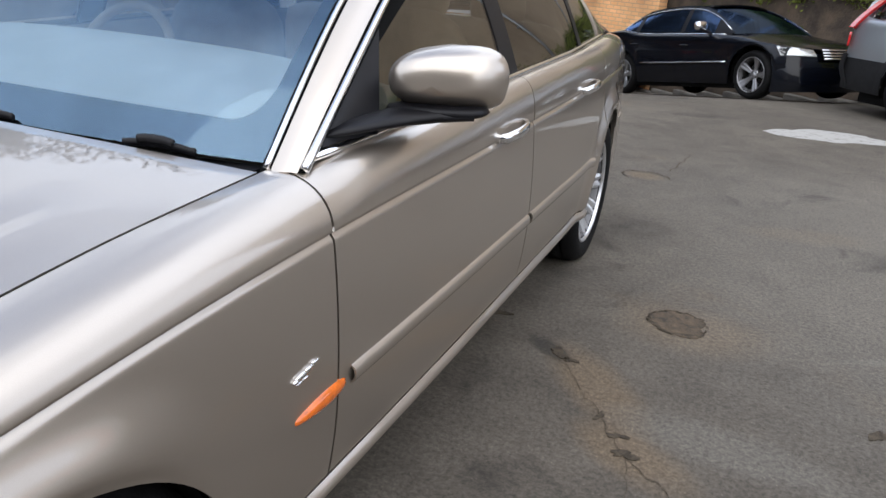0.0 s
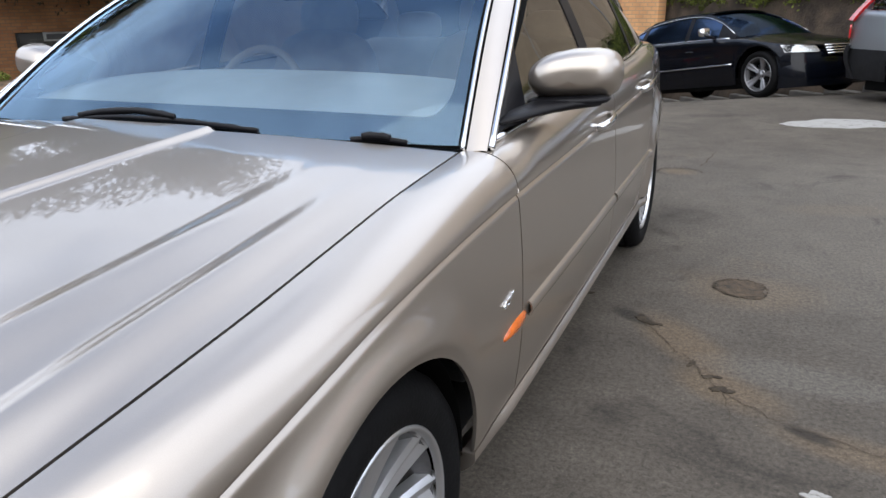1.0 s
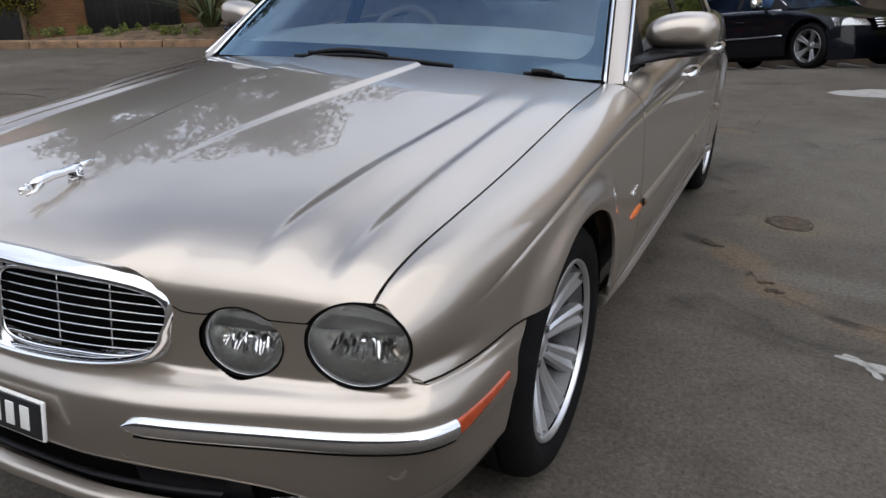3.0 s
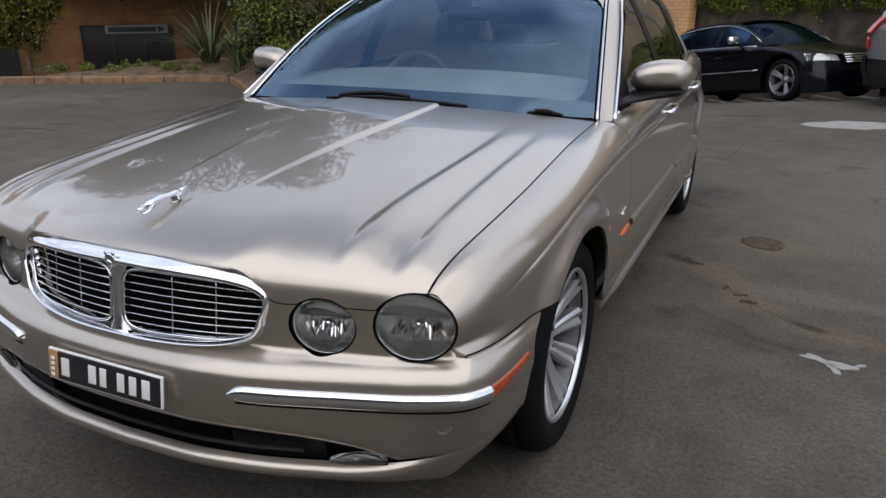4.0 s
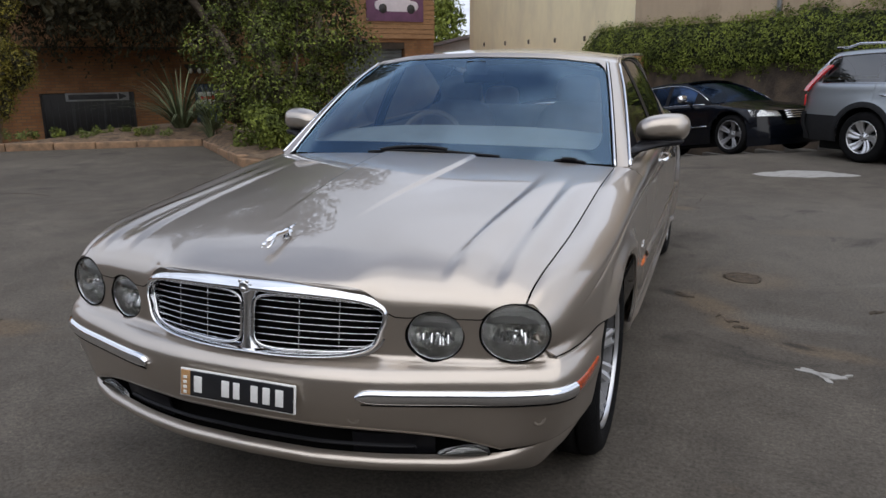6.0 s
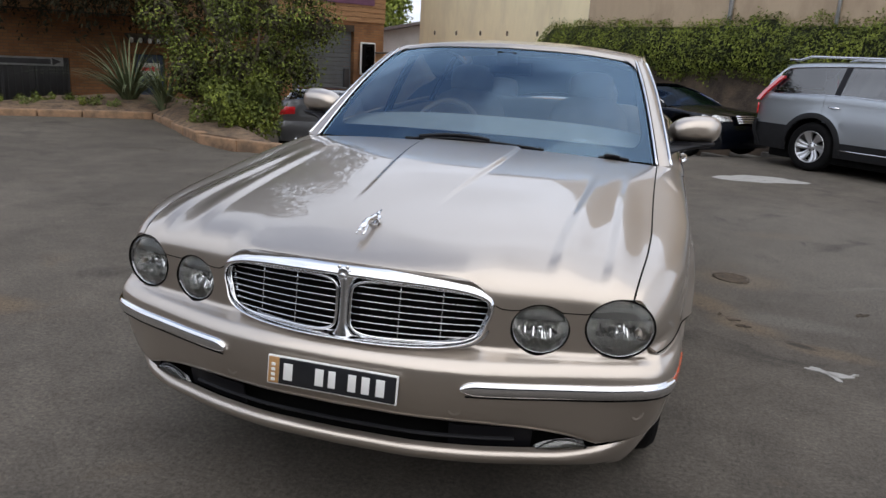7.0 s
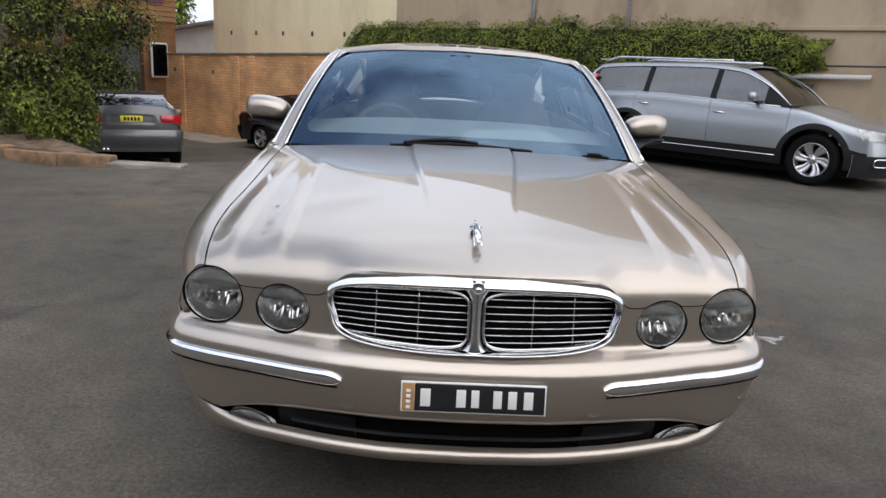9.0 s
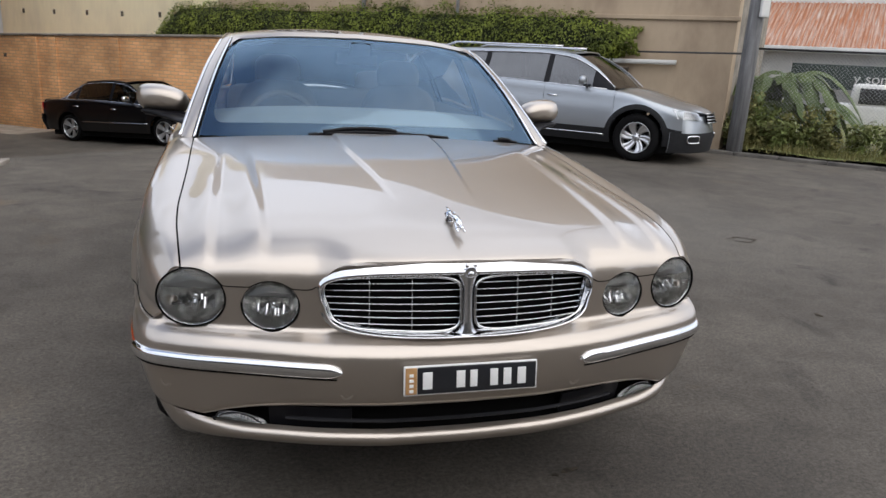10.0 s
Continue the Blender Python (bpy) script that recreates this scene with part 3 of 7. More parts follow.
for side in (False, True):
    sx = -1 if side else 1
    # windscreen pillar: painted face between two bright strips
    def pillar_at(t, w):
        a = Vector(screen_at(1, t))
        y = 1.60 + (2.33 - 1.60) * t
        b = Vector((rail_x(y) + .008, y, rail_z(y) - .002))
        p = a.lerp(b, w)
        n = Vector((.75, -.35, .55)).normalized()
        return p + n * (.012 * math.sin(math.pi * w) + .006)
    part("pillar_seal", sheet(lambda t, w: Vector(pillar_at(t, w)) + Vector((-.004, .002, -.003)), lin(-.03, 1.0, 26), lin(-.02, 1.05, 9), 0.008, MID, side), gap_black, saloon)
    part("windscreen_pillar", sheet(pillar_at, lin(-.03, 1.0, 26), lin(.17, .75, 9), 0.004, MID, side), gold_paint, saloon)
    for w, rad, nm in ((0.07, .0058, "screen_trim"), (0.90, .0080, "window_trim")):
        pts = [(sx * p.x, p.y, p.z) for p in (Vector(pillar_at(t, w)) for t in lin(-.02, 1, 24))]
        if nm == "window_trim":
            pts += [(sx * (rail_x(y) + .010), y, rail_z(y) - .004) for y in lin(2.38, 4.1, 24)]
        part(nm, tube(pts, rad, n=8, squash=(1.0, 1.15)), chrome, saloon, "bright chrome strip")
    part("roof_rail", sheet(lambda y, t: (rail_x(y) + .006 * math.sin(t * 3.14) - .004 * t, y, rail_z(y) - .028 + .034 * t), lin(2.33, 4.45, 40), lin(0, 1, 6), 0.01, MID, side), gold_paint, saloon)
    # belt strip
    part("belt_trim", tube([(sx * (belt_x(y) - .004), y, belt_z(y) + .006) for y in lin(1.62, 4.12, 40)], .008, n=8, squash=(1.2, 1.0)), chrome, saloon, "bright chrome strip")
    # glass
    gl = part("front_window", sheet(lambda y, f: side_at(y, f), lin(1.80, 2.60, 16), lin(.0, .97, 9), 0, MID, side), side_glass, saloon, "tinted door glass")
    gl.visible_shadow = False
    gl = part("rear_window", sheet(lambda y, f: side_at(y, f), lin(2.70, 3.50, 16), lin(.0, .97, 9), 0, MID, side), dark_glass, saloon, "dark tinted door glass")
    gl.visible_shadow = False
    gl = part("quarter_window", sheet(lambda y, f: side_at(y, f), lin(3.54, 4.06, 10), lin(.0, .95, 9), 0, MID, side), dark_glass, saloon, "dark tinted quarter glass")
    gl.visible_shadow = False
    for y0, y1 in ((2.595, 2.705), (3.49, 3.55)):
        part("door_pillar", sheet(lambda y, f: side_at(y, f, .003), lin(y0, y1, 4), lin(0, .98, 9), 0.01, MID, side), black_plastic, saloon)
    part("rear_pillar", sheet(lambda y, f: side_at(y, f, .010), lin(4.05, 4.5, 14), lin(-.06, 1.03, 9), 0.01, MID, side), gold_paint, saloon)
    part("window_seal", sheet(lambda y, f: side_at(y, f, .002), lin(1.66, 2.36, 22), lin(.84, .985, 3), 0, MID, side), gap_black, saloon)
    # mirror
    mirror = part("door_mirror", bmesh.new(), gold_paint, saloon)
    bm = bmesh.new()
    prof = []
    for i in range(28):
        a = 2 * math.pi * i / 28
        prof.append((math.copysign(abs(math.cos(a)) ** .52, math.cos(a)), math.copysign(abs(math.sin(a)) ** .72, math.sin(a))))
    def shell_at(i, t):
        cx, cz = prof[i % 28]
        r = math.sin(t * math.pi / 2) ** .55
        yy = -.085 * math.cos(t * math.pi / 2) ** 1.1
        px = cx * r * .117 * (1 - .10 * (cz < 0) * abs(cz))
        pz = cz * r * (.072 * (1 - .30 * max(0, -cx) ** 1.5) if cz > 0 else .062)
        yy += .055 * max(0, -cz * r - .25)
        return .934 + px, 1.925 + yy + .35 * max(0, px + .125) ** 1.5, 1.072 + pz + .006 * px / .125
    sheet(shell_at, range(28), lin(0.0, 1, 16), 0, (.92, 2.2, 1.07), side, bm, True)
    me = mirror.data
    for f in bm.faces:
        f.smooth = True
    bm.to_mesh(me)
    bm.free()
    bm = bmesh.new()
    ring = [bm.verts.new((sx * shell_at(i, 1)[0] * 1, shell_at(i, 1)[1] - .004, shell_at(i, 1)[2])) for i in range(28)]
    bm.faces.new(ring)
    part("mirror_glass", bm, chrome, mirror, "mirror glass", False)
    bm = bmesh.new()
    # black foot and sail
    ball(bm, (sx * .926, 1.910, 1.019), (.106, .056, .015), Euler((0, sx * radians(-3), sx * radians(12))).to_matrix(), e=.8)
    tube([(sx * .80, 1.66, .988), (sx * .835, 1.75, .999), (sx * .875, 1.85, 1.007), (sx * .93, 1.90, 1.014), (sx * 1.0, 1.925, 1.018)], [.012, .028, .038, .040, .030], bm, 14, squash=(1.3, .42))
    part("mirror_foot", bm, black_plastic, mirror, "black plastic mirror foot")
    def sail_at(g, v):
        z = .976 + .224 * g
        y0, y1 = 1.612 + 1.64 * (z - .956), 1.80 + .86 * (z - .97)
        y = y0 + (max(y0 + .004, y1) - y0) * v
        bz, rz = belt_z(y) + .004, rail_z(y) - .004
        x = side_at(y, min(1, max(-.1, (z - bz) / max(.02, rz - bz))))[0]
        return x + .006 + .022 * v ** 3 * (1 - g) ** 3, y, z
    bm = sheet(sail_at, lin(0, 1, 12), lin(0, 1, 9), 0.006, MID, side)
    part("mirror_sail", bm, black_plastic, mirror, "black plastic sail panel")

# wipers parked low behind the bonnet edge; the arm of one stands up in a hump
wiper_a = (((-.30, .006), (-.24, .012), (-.16, .022), (-.06, .028), (.06, .026), (.18, .018), (.30, .006)), ((-.24, .016), (-.14, .040), (-.05, .046), (.02, .040), (.07, .030)))
wiper_b = (((.52, -.006), (.55, .000), (.58, .002), (.61, .000), (.64, -.005)), ((.545, .000), (.565, .004), (.585, .004), (.605, .000)))
for blade, arm in (wiper_a, wiper_b):
    w = part("wiper", bmesh.new(), black_plastic, saloon, "black wiper parked low on the glass")
    bm = bmesh.new()
    for line, rad, off in ((blade, .0062, .006), (arm, .0075, .012)):
        lift_at = spline(*line)
        pts = []
        for x in lin(line[0][0], line[-1][0], 18):
            X, Y, Z = screen_at(x / .74, lift_at(x))
            pts.append((X, Y - off * .6, Z + off))
        tube(pts, rad, bm, 7, squash=(.8, 1.2))
    for f in bm.faces:
        f.smooth = True
    bm.to_mesh(w.data)
    bm.free()
part("cowl", sheet(lambda f, t: (f * .76, 1.36 + .13 * f * f + .14 * t, .955 - .01 * f * f), lin(-1, 1, 21), lin(0, 1, 4), 0.02, (0, 1.5, .5)), black_plastic, saloon, "black scuttle panel")

# ---------- front end ----------
plan_x = spline((0, 0), (.2, .19), (.36, .345), (.6, .595), (.75, .75), (.84, .832), (.90, .872), (.95, .890), (1, .902))
plan_y = spline((0, .0), (.2, .007), (.36, .032), (.6, .110), (.75, .168), (.84, .218), (.90, .288), (.95, .372), (1, .505))


def plan(u, inset, z):
    a = abs(u)
    x, y = plan_x(a), plan_y(a)
    tx, ty = plan_x(min(1, a + .01)) - plan_x(max(0, a - .01)), plan_y(min(1, a + .01)) - plan_y(max(0, a - .01))
    n = math.hypot(tx, ty)
    if a < .005:
        tx, ty, n = 1, 0, 1
    return math.copysign(1, u) * (x - ty / n * inset) if a > 1e-6 else 0.0, y + tx / n * inset, z


US = lin(-1, 1, 261)


def gap_bottom(u):
    return .366 + .054 * max(0, 1 - (abs(u) / .70) ** 5)


def nose_edge(a):
    """Upper rim of the bumper skin: under the bonnet's edge between the lamps, then along the wing's lower edge."""
    if a < .84:
        x = .800 * a / .84
        drop = step(.735, .798, x)
        return x, rim_y(min(x, .74)) + .0025 + (.256 - rim_y(.74) - .0025) * drop, front_z(x) - .002 + (.6165 - front_z(.8) + .002) * drop
    y = .256 + .288 * ((a - .84) / .16) ** 1.15
    return side_x(y, .620), y, low_z(y) - .0015


def corner_tuck(a):
    """How strongly the lower bumper turns in round its corner, easing again at the wheel."""
    return step(.66, .86, a) * (1 - .62 * step(.90, 1, a))


def bumper_at(u, t):
    """One skin from the bonnet's edge down between the lamps, out over the shelf and down to the intake."""
    a = abs(u)
    N = Vector(nose_edge(a))
    side = step(.78, .85, a)

    def front(inset, z):
        x, y, _ = plan(a, inset, z)
        return Vector((x, y, z))
    zb = gap_bottom(u)
    tuck = corner_tuck(a)
    F = front(0, .548)

    def between(k, z):
        p = N.lerp(F, k)
        return Vector((p.x, p.y, z))
    pts = [N,
           between(.02, N.z + (.648 - N.z) * (1 - side) - .005 * side),
           between(.05 + .10 * side, .614 - .004 * side),
           between(.30 + .04 * side, .600),
           between(.66, .588),
           between(.92, .570),
           F, front(0, .508), front(.004 + .008 * tuck, .470), front(.012 + .024 * tuck, zb + .016), front(.022 + .030 * tuck, zb)]
    n = len(pts) - 1
    k = min(n - 1e-6, t * n)
    i = int(k)
    f = k - i
    p0, p1, p2, p3 = pts[max(0, i - 1)], pts[i], pts[i + 1], pts[min(n, i + 2)]
    q = .5 * (2 * p1 + (p2 - p0) * f + (2 * p0 - 5 * p1 + 4 * p2 - p3) * f * f + (3 * p1 - p0 - 3 * p2 + p3) * f ** 3)
    return math.copysign(q.x, u) if a > 1e-6 else 0.0, q.y, q.z


def cut_lamps(bm):
    """Opens the lamp holes in a nose skin and rounds their rims."""
    def inside(c):
        for lx, ly, lz, ra, rb, yaw, lean in LAMPS:
            d = math.hypot((abs(c.x) - lx) / (1.03 * ra * math.cos(radians(yaw))), (c.z - lz) / (1.03 * rb))
            if d < 1.12 and c.z > .596:
                return d, lx, lz
        return None
    def behind_grille(c):
        w = .400 * (1 - .085 * min(1, max(0, (.806 - c.z) / .21)) ** 1.3)
        return c.z > .59 and abs(c.x / w) ** 5.4 + abs((c.z - .706) / .1) ** 5.4 < 1
    mids = [(f, f.calc_center_median()) for f in bm.faces]
    gone = [f for f, c in mids if (inside(c) or (9,))[0] < 1 or behind_grille(c)]
    bmesh.ops.delete(bm, geom=gone, context="FACES")
    for v in bm.verts:
        hit = inside(v.co) if v.is_boundary else None
        if hit and v.co.z < front_z(abs(v.co.x)) - .004:
            d, lx, lz = hit
            v.co.x = math.copysign(lx + (abs(v.co.x) - lx) / d, v.co.x)
            v.co.z = lz + (v.co.z - lz) / d


bm = sheet(bumper_at, US, lin(0, 1, 101), 0, (0, .9, .45))
cut_lamps(bm)
bumper = part("front_bumper", bm, gold_paint, saloon)


def lip_at(u, t):
    a = abs(u)
    zs = spline((0, .347), (.25, .336), (.5, .321), (.75, .300), (1, .280))
    ins = spline((0, .026), (.2, .006), (.45, .0), (.75, .018), (1, .07))
    end = step(.58, .84, a)
    z = zs(t) + .016 * end * (1 - t) - .008 * t * end + .020 * t * step(.84, 1, a)
    return plan(u, (ins(t) + .004) * (1 - end) + (.0255 + .028 * corner_tuck(a) + .036 * t ** 2) * end, z)


part("bumper_lip", sheet(lip_at, US, lin(0, 1, 18), 0.02, (0, .9, .4)), gold_paint, bumper)
part("undertray", sheet(lambda u, t: plan(u, .10 + .14 * t, .29 - .08 * t), lin(-.97, .97, 60), lin(0, 1, 4), 0, (0, .9, .5)), gap_black, bumper)
part("intake", sheet(lambda u, t: plan(u, .075, .44 - .14 * t), lin(-.74, .74, 60), lin(0, 1, 4), 0, (0, .9, .4)), gap_black, bumper, "black lower air intake")
part("intake_bar", sheet(lambda u, t: plan(u, .030 - .008 * math.sin(3.1 * t), .366 + .010 * t), lin(-.50, .50, 50), lin(0, 1, 5), 0.01, (0, .9, .4)), black_plastic, bumper)
for sg in (-1, 1):
    bm = sheet(lambda u, t: plan(u, .036 + .012 * t, .402 - .062 * t), lin(sg * .33, sg * .545, 14), lin(0, 1, 4), 0.006, (0, .9, .4))
    part("intake_panel", bm, black_plastic, bumper)
    def fog_at(k, t, out):
        hh = .025 * max(0, 1 - k * k) ** .35
        return plan(sg * (.612 + .066 * k), .040 - out - .010 * math.sin(math.pi * t), .344 + hh * (1 - 2 * t) + .010 * k)
    fog = part("fog_lamp", sheet(lambda k, t: fog_at(k, t, 0), lin(-1, 1, 24), lin(0, 1, 10), 0.008, (0, .9, .4)), fog_bowl, bumper, "oval clear fog lamp")
    part("fog_glass", sheet(lambda k, t: fog_at(k, t, .008), lin(-1, 1, 24), lin(0, 1, 10), 0, (0, .9, .4)), lamp_glass, fog)
    part("fog_ring", tube([fog_at(math.cos(q), .5 - .5 * math.sin(q), .006) for q in lin(0, 2 * math.pi, 41)[:-1]], .0022, n=6, closed=True), black_plastic, fog, "black fog lamp ring")
    # bright bumper strip and marker lamp
    def strip_at(u, t):
        k = min(1, max(0, (abs(u) - .354) / .045))
        h = .002 + .0200 * math.sqrt(1 - (1 - k) ** 2)
        a = math.pi * t
        return plan(u, -.017 * math.sin(math.pi * t ** .85) + .003, .525 + h * math.cos(a) - .010 * step(.8, 1, abs(u)))
    part("bumper_strip", sheet(strip_at, lin(sg * .355, sg * .895, 50), lin(0, 1, 9), 0.006, (0, .9, .5)), chrome, bumper, "chrome bumper strip")
    # black line stands in for shadow and dark reflection below the chrome
    part("strip_shadow_line", tube([plan(sg * u, -.001, .5022 - .010 * step(.8, 1, u)) for u in lin(.368, .895, 40)], .0022, n=8), gap_black, bumper)
    def marker_at(u, t):
        k = (abs(u) - .897) / .088
        h = .021 - .011 * k
        return plan(u, -.006 * math.sin(math.pi * t) ** .6 + .001, .520 + .020 * k + h * math.cos(math.pi * t))
    part("marker_lamp", sheet(marker_at, lin(sg * .897, sg * .985, 12), lin(0, 1, 7), 0.006, (0, .9, .5)), marker_amber, bumper, "amber corner marker lens")
    for u, z in ((.343, .458), (.80, .452)):
        k = min(lin(.55, 1, 120), key=lambda q: abs(bumper_at(u, q)[2] - z))
        c = Vector(bumper_at(sg * u, k))
        n = (Vector(plan(sg * u, 1, z)) - Vector(plan(sg * u, 0, z))).normalized()
        m = Matrix.Translation(c) @ n.to_track_quat("Z", "Y").to_matrix().to_4x4()
        bm = lathe([(.0004, 0), (.0005, .0095), (.0010, .0105), (.0004, .0115), (.0002, .018), (.0012, .0198)], 24, "z")
        bmesh.ops.transform(bm, matrix=m, verts=bm.verts)
        part("parking_sensor", bm, gold_paint, bumper)

# fine dark joint along the bonnet's front edge
for sg in (-1, 1):
    part("bonnet_joint", tube([(sg * x, rim_y(x) + .0012, front_z(x) - .0012) for x in lin(.40, .748, 120)], .0019, n=6), gap_black, saloon)

# painted return under the wing's front edge
for sg in (-1, 1):
    pts = [(sg * (x - .007), y + .007, z + .001) for x, y, z in (nose_edge(a) for a in lin(.81, .95, 16))]
    part("bumper_return", tube(pts, .0085, n=10), gold_paint, bumper)

# headlamps: dark seal, bright bowl, bulb shield and clear domed glass
for sg in (-1, 1):
    for x, y, z, r, rz, yaw, lean in LAMPS:
        m = Matrix.Translation((sg * x, y, z)) @ Euler((radians(lean), 0, radians(sg * yaw))).to_matrix().to_4x4() @ Matrix.Diagonal((1, 1, rz / r, 1))

        def turned(prof, n=56):
            bm = lathe(prof, n, "y")
            bmesh.ops.transform(bm, matrix=m, verts=bm.verts)
            return bm

        # stepped bowl: a dark shelf over a band of upright flutes, plain round the rim
        def bowl_at(k, q):
            a = 2 * math.pi * k / 60
            px, pz = q * math.cos(a), q * math.sin(a)
            dep = .066 * (1 - q ** 2.0)
            dep += .006 * math.cos(24 * px) * step(.45, .10, pz) * step(.95, .6, q) + .010 * step(.22, .30, pz) * step(1, .8, q)
            return .97 * r * px, dep, .97 * r * pz
        bm = sheet(bowl_at, range(60), lin(.02, 1, 20), 0, (0, 1, 0), close_u=True)
        bmesh.ops.transform(bm, matrix=m, verts=bm.verts)
        lamp = part("headlamp", bm, lamp_bowl, saloon, "round clear-glass headlamp")
        part("lamp_bezel", turned([(.05, 1.13 * r), (.014, 1.072 * r), (.006, 1.062 * r), (-.001, 1.058 * r), (-.004, 1.050 * r), (-.001, 1.044 * r)]), gold_paint, lamp, "painted lamp surround")
        part("lamp_seal", turned([(.02, 1.049 * r), (-.005, 1.049 * r), (-.0105, 1.035 * r), (-.010, 1.008 * r), (.0, .995 * r), (.02, .99 * r)]), gap_black, lamp, "black rubber seal")
        part("lamp_ring", turned([(.012, 1.0 * r), (-.003, 1.0 * r), (-.006, .985 * r), (-.004, .965 * r), (.012, .955 * r)]), dull_chrome, lamp, "bright lamp ring")
        part("lamp_cover", turned([(-.020, 0), (-.019, .3 * r), (-.015, .6 * r), (-.008, .85 * r), (-.002, .96 * r)]), lamp_glass, lamp)
        bm = bmesh.new()
        ball(bm, m @ Vector((.04 * r, .026, -.02 * r)), (.13 * r, .016, .13 * r))
        part("bulb_shield", bm, chrome, lamp, "chrome bulb shield")
        bm = bmesh.new()
        rr = random.Random(int(1000 * r))
        for k in range(13):
            q = -.60 + .10 * k
            fall = .34 * (1 - q * q)
            tip = m @ Matrix.Translation((q * r, .016 + .014 * (1 - q * q), (-.22 + rr.uniform(-.05, .03)) * r)) @ Euler((radians(rr.uniform(-62, -12)), 0, radians(rr.uniform(-14, 14) + 20 * q))).to_matrix().to_4x4()
            box(bm, (-.042 * r, -.003, -fall * r), (.042 * r, .003, rr.uniform(.14, .30) * r), .002, tip)
        part("lamp_fluting", bm, chrome, lamp, "fluted reflector")
        # smoked shelf across the upper third
        def brow_at(c, t):
            lim = math.sqrt(max(0, .93 ** 2 - (.30 + .30 * t) ** 2))
            return c * lim * r, .010 + .026 * t, (.30 + .30 * t) * r
        bm = sheet(brow_at, lin(-1, 1, 15), lin(0, 1, 4), .003, (0, 1, 0))
        bmesh.ops.transform(bm, matrix=m, verts=bm.verts)
        part("lamp_shelf", bm, smoked, lamp, "smoked shelf in the lamp")
        bm = bmesh.new()
        box(bm, (-.86 * r, .006, .26 * r), (.86 * r, .012, .30 * r), .002, m)
        part("lamp_divider", bm, dull_chrome, lamp)

# grille
def grille_y(x, z):
    return .052 + .070 * (abs(x) / .39) ** 2.2 + (z - .69) * .14


def outline(a, w, zl, zh, e):
    """A rounded shape that narrows towards its foot."""
    c, s = math.cos(a), math.sin(a)
    zm = (zl + zh) / 2
    zz = math.copysign(abs(s) ** e, s)
    x = w * math.copysign(abs(c) ** (e * (1 if s > 0 else 1.25)), c) * (1 - .085 * (.5 - .5 * zz) ** 1.3)
    z = zm + (zh - zm) * zz
    z -= .020 * (abs(x) / w) ** 2.5 * (1 if s > 0 else -.45)
    return x, z


N_OUT = 140


def ring_at(i, t):
    a = 2 * math.pi * (i + .5) / N_OUT
    xo, zo = outline(a, .415, .596, .815, .34)
    xi, zi = outline(a, .392, .613, .770, .34)
    x, z = xo + (xi - xo) * t, zo + (zi - zo) * t
    # the chrome leans back from its inner edge to the bonnet
    return x, grille_y(x, z) + .024 - .042 * math.sin(math.pi / 2 * min(1, t / .8)) ** .9 + .022 * max(0, (t - .78) / .22) ** 1.6, z


frame_bm = sheet(ring_at, range(N_OUT), lin(0, 1, 12), 0.02, (0, .9, .69), close_u=True)
grille = part("grille", frame_bm, chrome, saloon, "chrome radiator grille with a centre bar")
part("grille_back", sheet(lambda x, t: (x, grille_y(x, .69) + .05, .60 + .18 * t), lin(-.38, .38, 16), lin(0, 1, 3), 0, (0, .9, .69)), gap_black, grille)


def bar_at(t, w):
    z = .606 + .168 * t
    hw = .0155 + .026 * (2 * abs(t - .5)) ** 5
    x = (w * 2 - 1) * hw
    return x, grille_y(0, z) + .012 - .017 * math.sin(math.pi * w) ** .7, z


part("centre_bar", sheet(bar_at, lin(0, 1, 24), lin(0, 1, 9), 0.012, (0, .9, .69)), dull_chrome, grille, "bright centre bar")


def opening(a, grow=0.0):
    """Rounded outline of one grille opening, on the positive side."""
    c, s = math.cos(a), math.sin(a)
    zz = math.copysign(abs(s) ** .36, s)
    x = .2035 + (.184 + grow) * math.copysign(abs(c) ** .36, c)
    x = .020 + (x - .020) * (1 - .085 * (.5 - .5 * zz) ** 1.3)
    z = .6925 + (.0745 + grow) * zz - .017 * (x / .39) ** 2.5 * (1 if s > 0 else -.45)
    return x, z


for sg in (-1, 1):
    rim_pts = [opening(2 * math.pi * (k + .5) / 72) for k in range(72)]
    part("opening_rim", tube([(sg * x, grille_y(x, z) + .006, z) for x, z in rim_pts], .0042, n=8, closed=True), chrome, grille, "chrome rim of a grille opening")
    for k in range(7):
        z = .6365 + k * .0187
        e = .36
        w = max(0, 1 - (abs(z - .6925) / .0745) ** (2 / e)) ** (e / 2)
        xe = .020 + (.3675) * (1 - .085 * (.5 - .5 * (z - .6925) / .0745) ** 1.3) * (.5 + .5 * w)
        pts = [(sg * x, grille_y(x, z) + .009, z - .015 * (x / .39) ** 2.5 * ((z - .64) / .11)) for x in lin(.021 + .02 * (1 - w), xe, 12)]
        part("grille_slat", tube(pts, .0019, n=6, squash=(2.2, 1)), slat_chrome, grille, "thin chrome slat")
    for x in (.150, .262):
        part("grille_upright", tube([(sg * x, grille_y(x, z) + .020, z - .006 * (x / .37) ** 2.5) for z in lin(.618, .766, 6)], .0018, n=6), slat_chrome, grille, "thin upright bar")
bm = bmesh.new()
ball(bm, (0, grille_y(0, .782) - .012, .784), (.016, .006, .018), e=.85)
ball(bm, (0, grille_y(0, .782) - .016, .777), (.010, .006, .010))
for sg in (-1, 1):
    ball(bm, (sg * .011, grille_y(0, .782) - .012, .800), (.006, .004, .006))
part("grille_badge", bm, dull_chrome, grille, "small chrome crest")

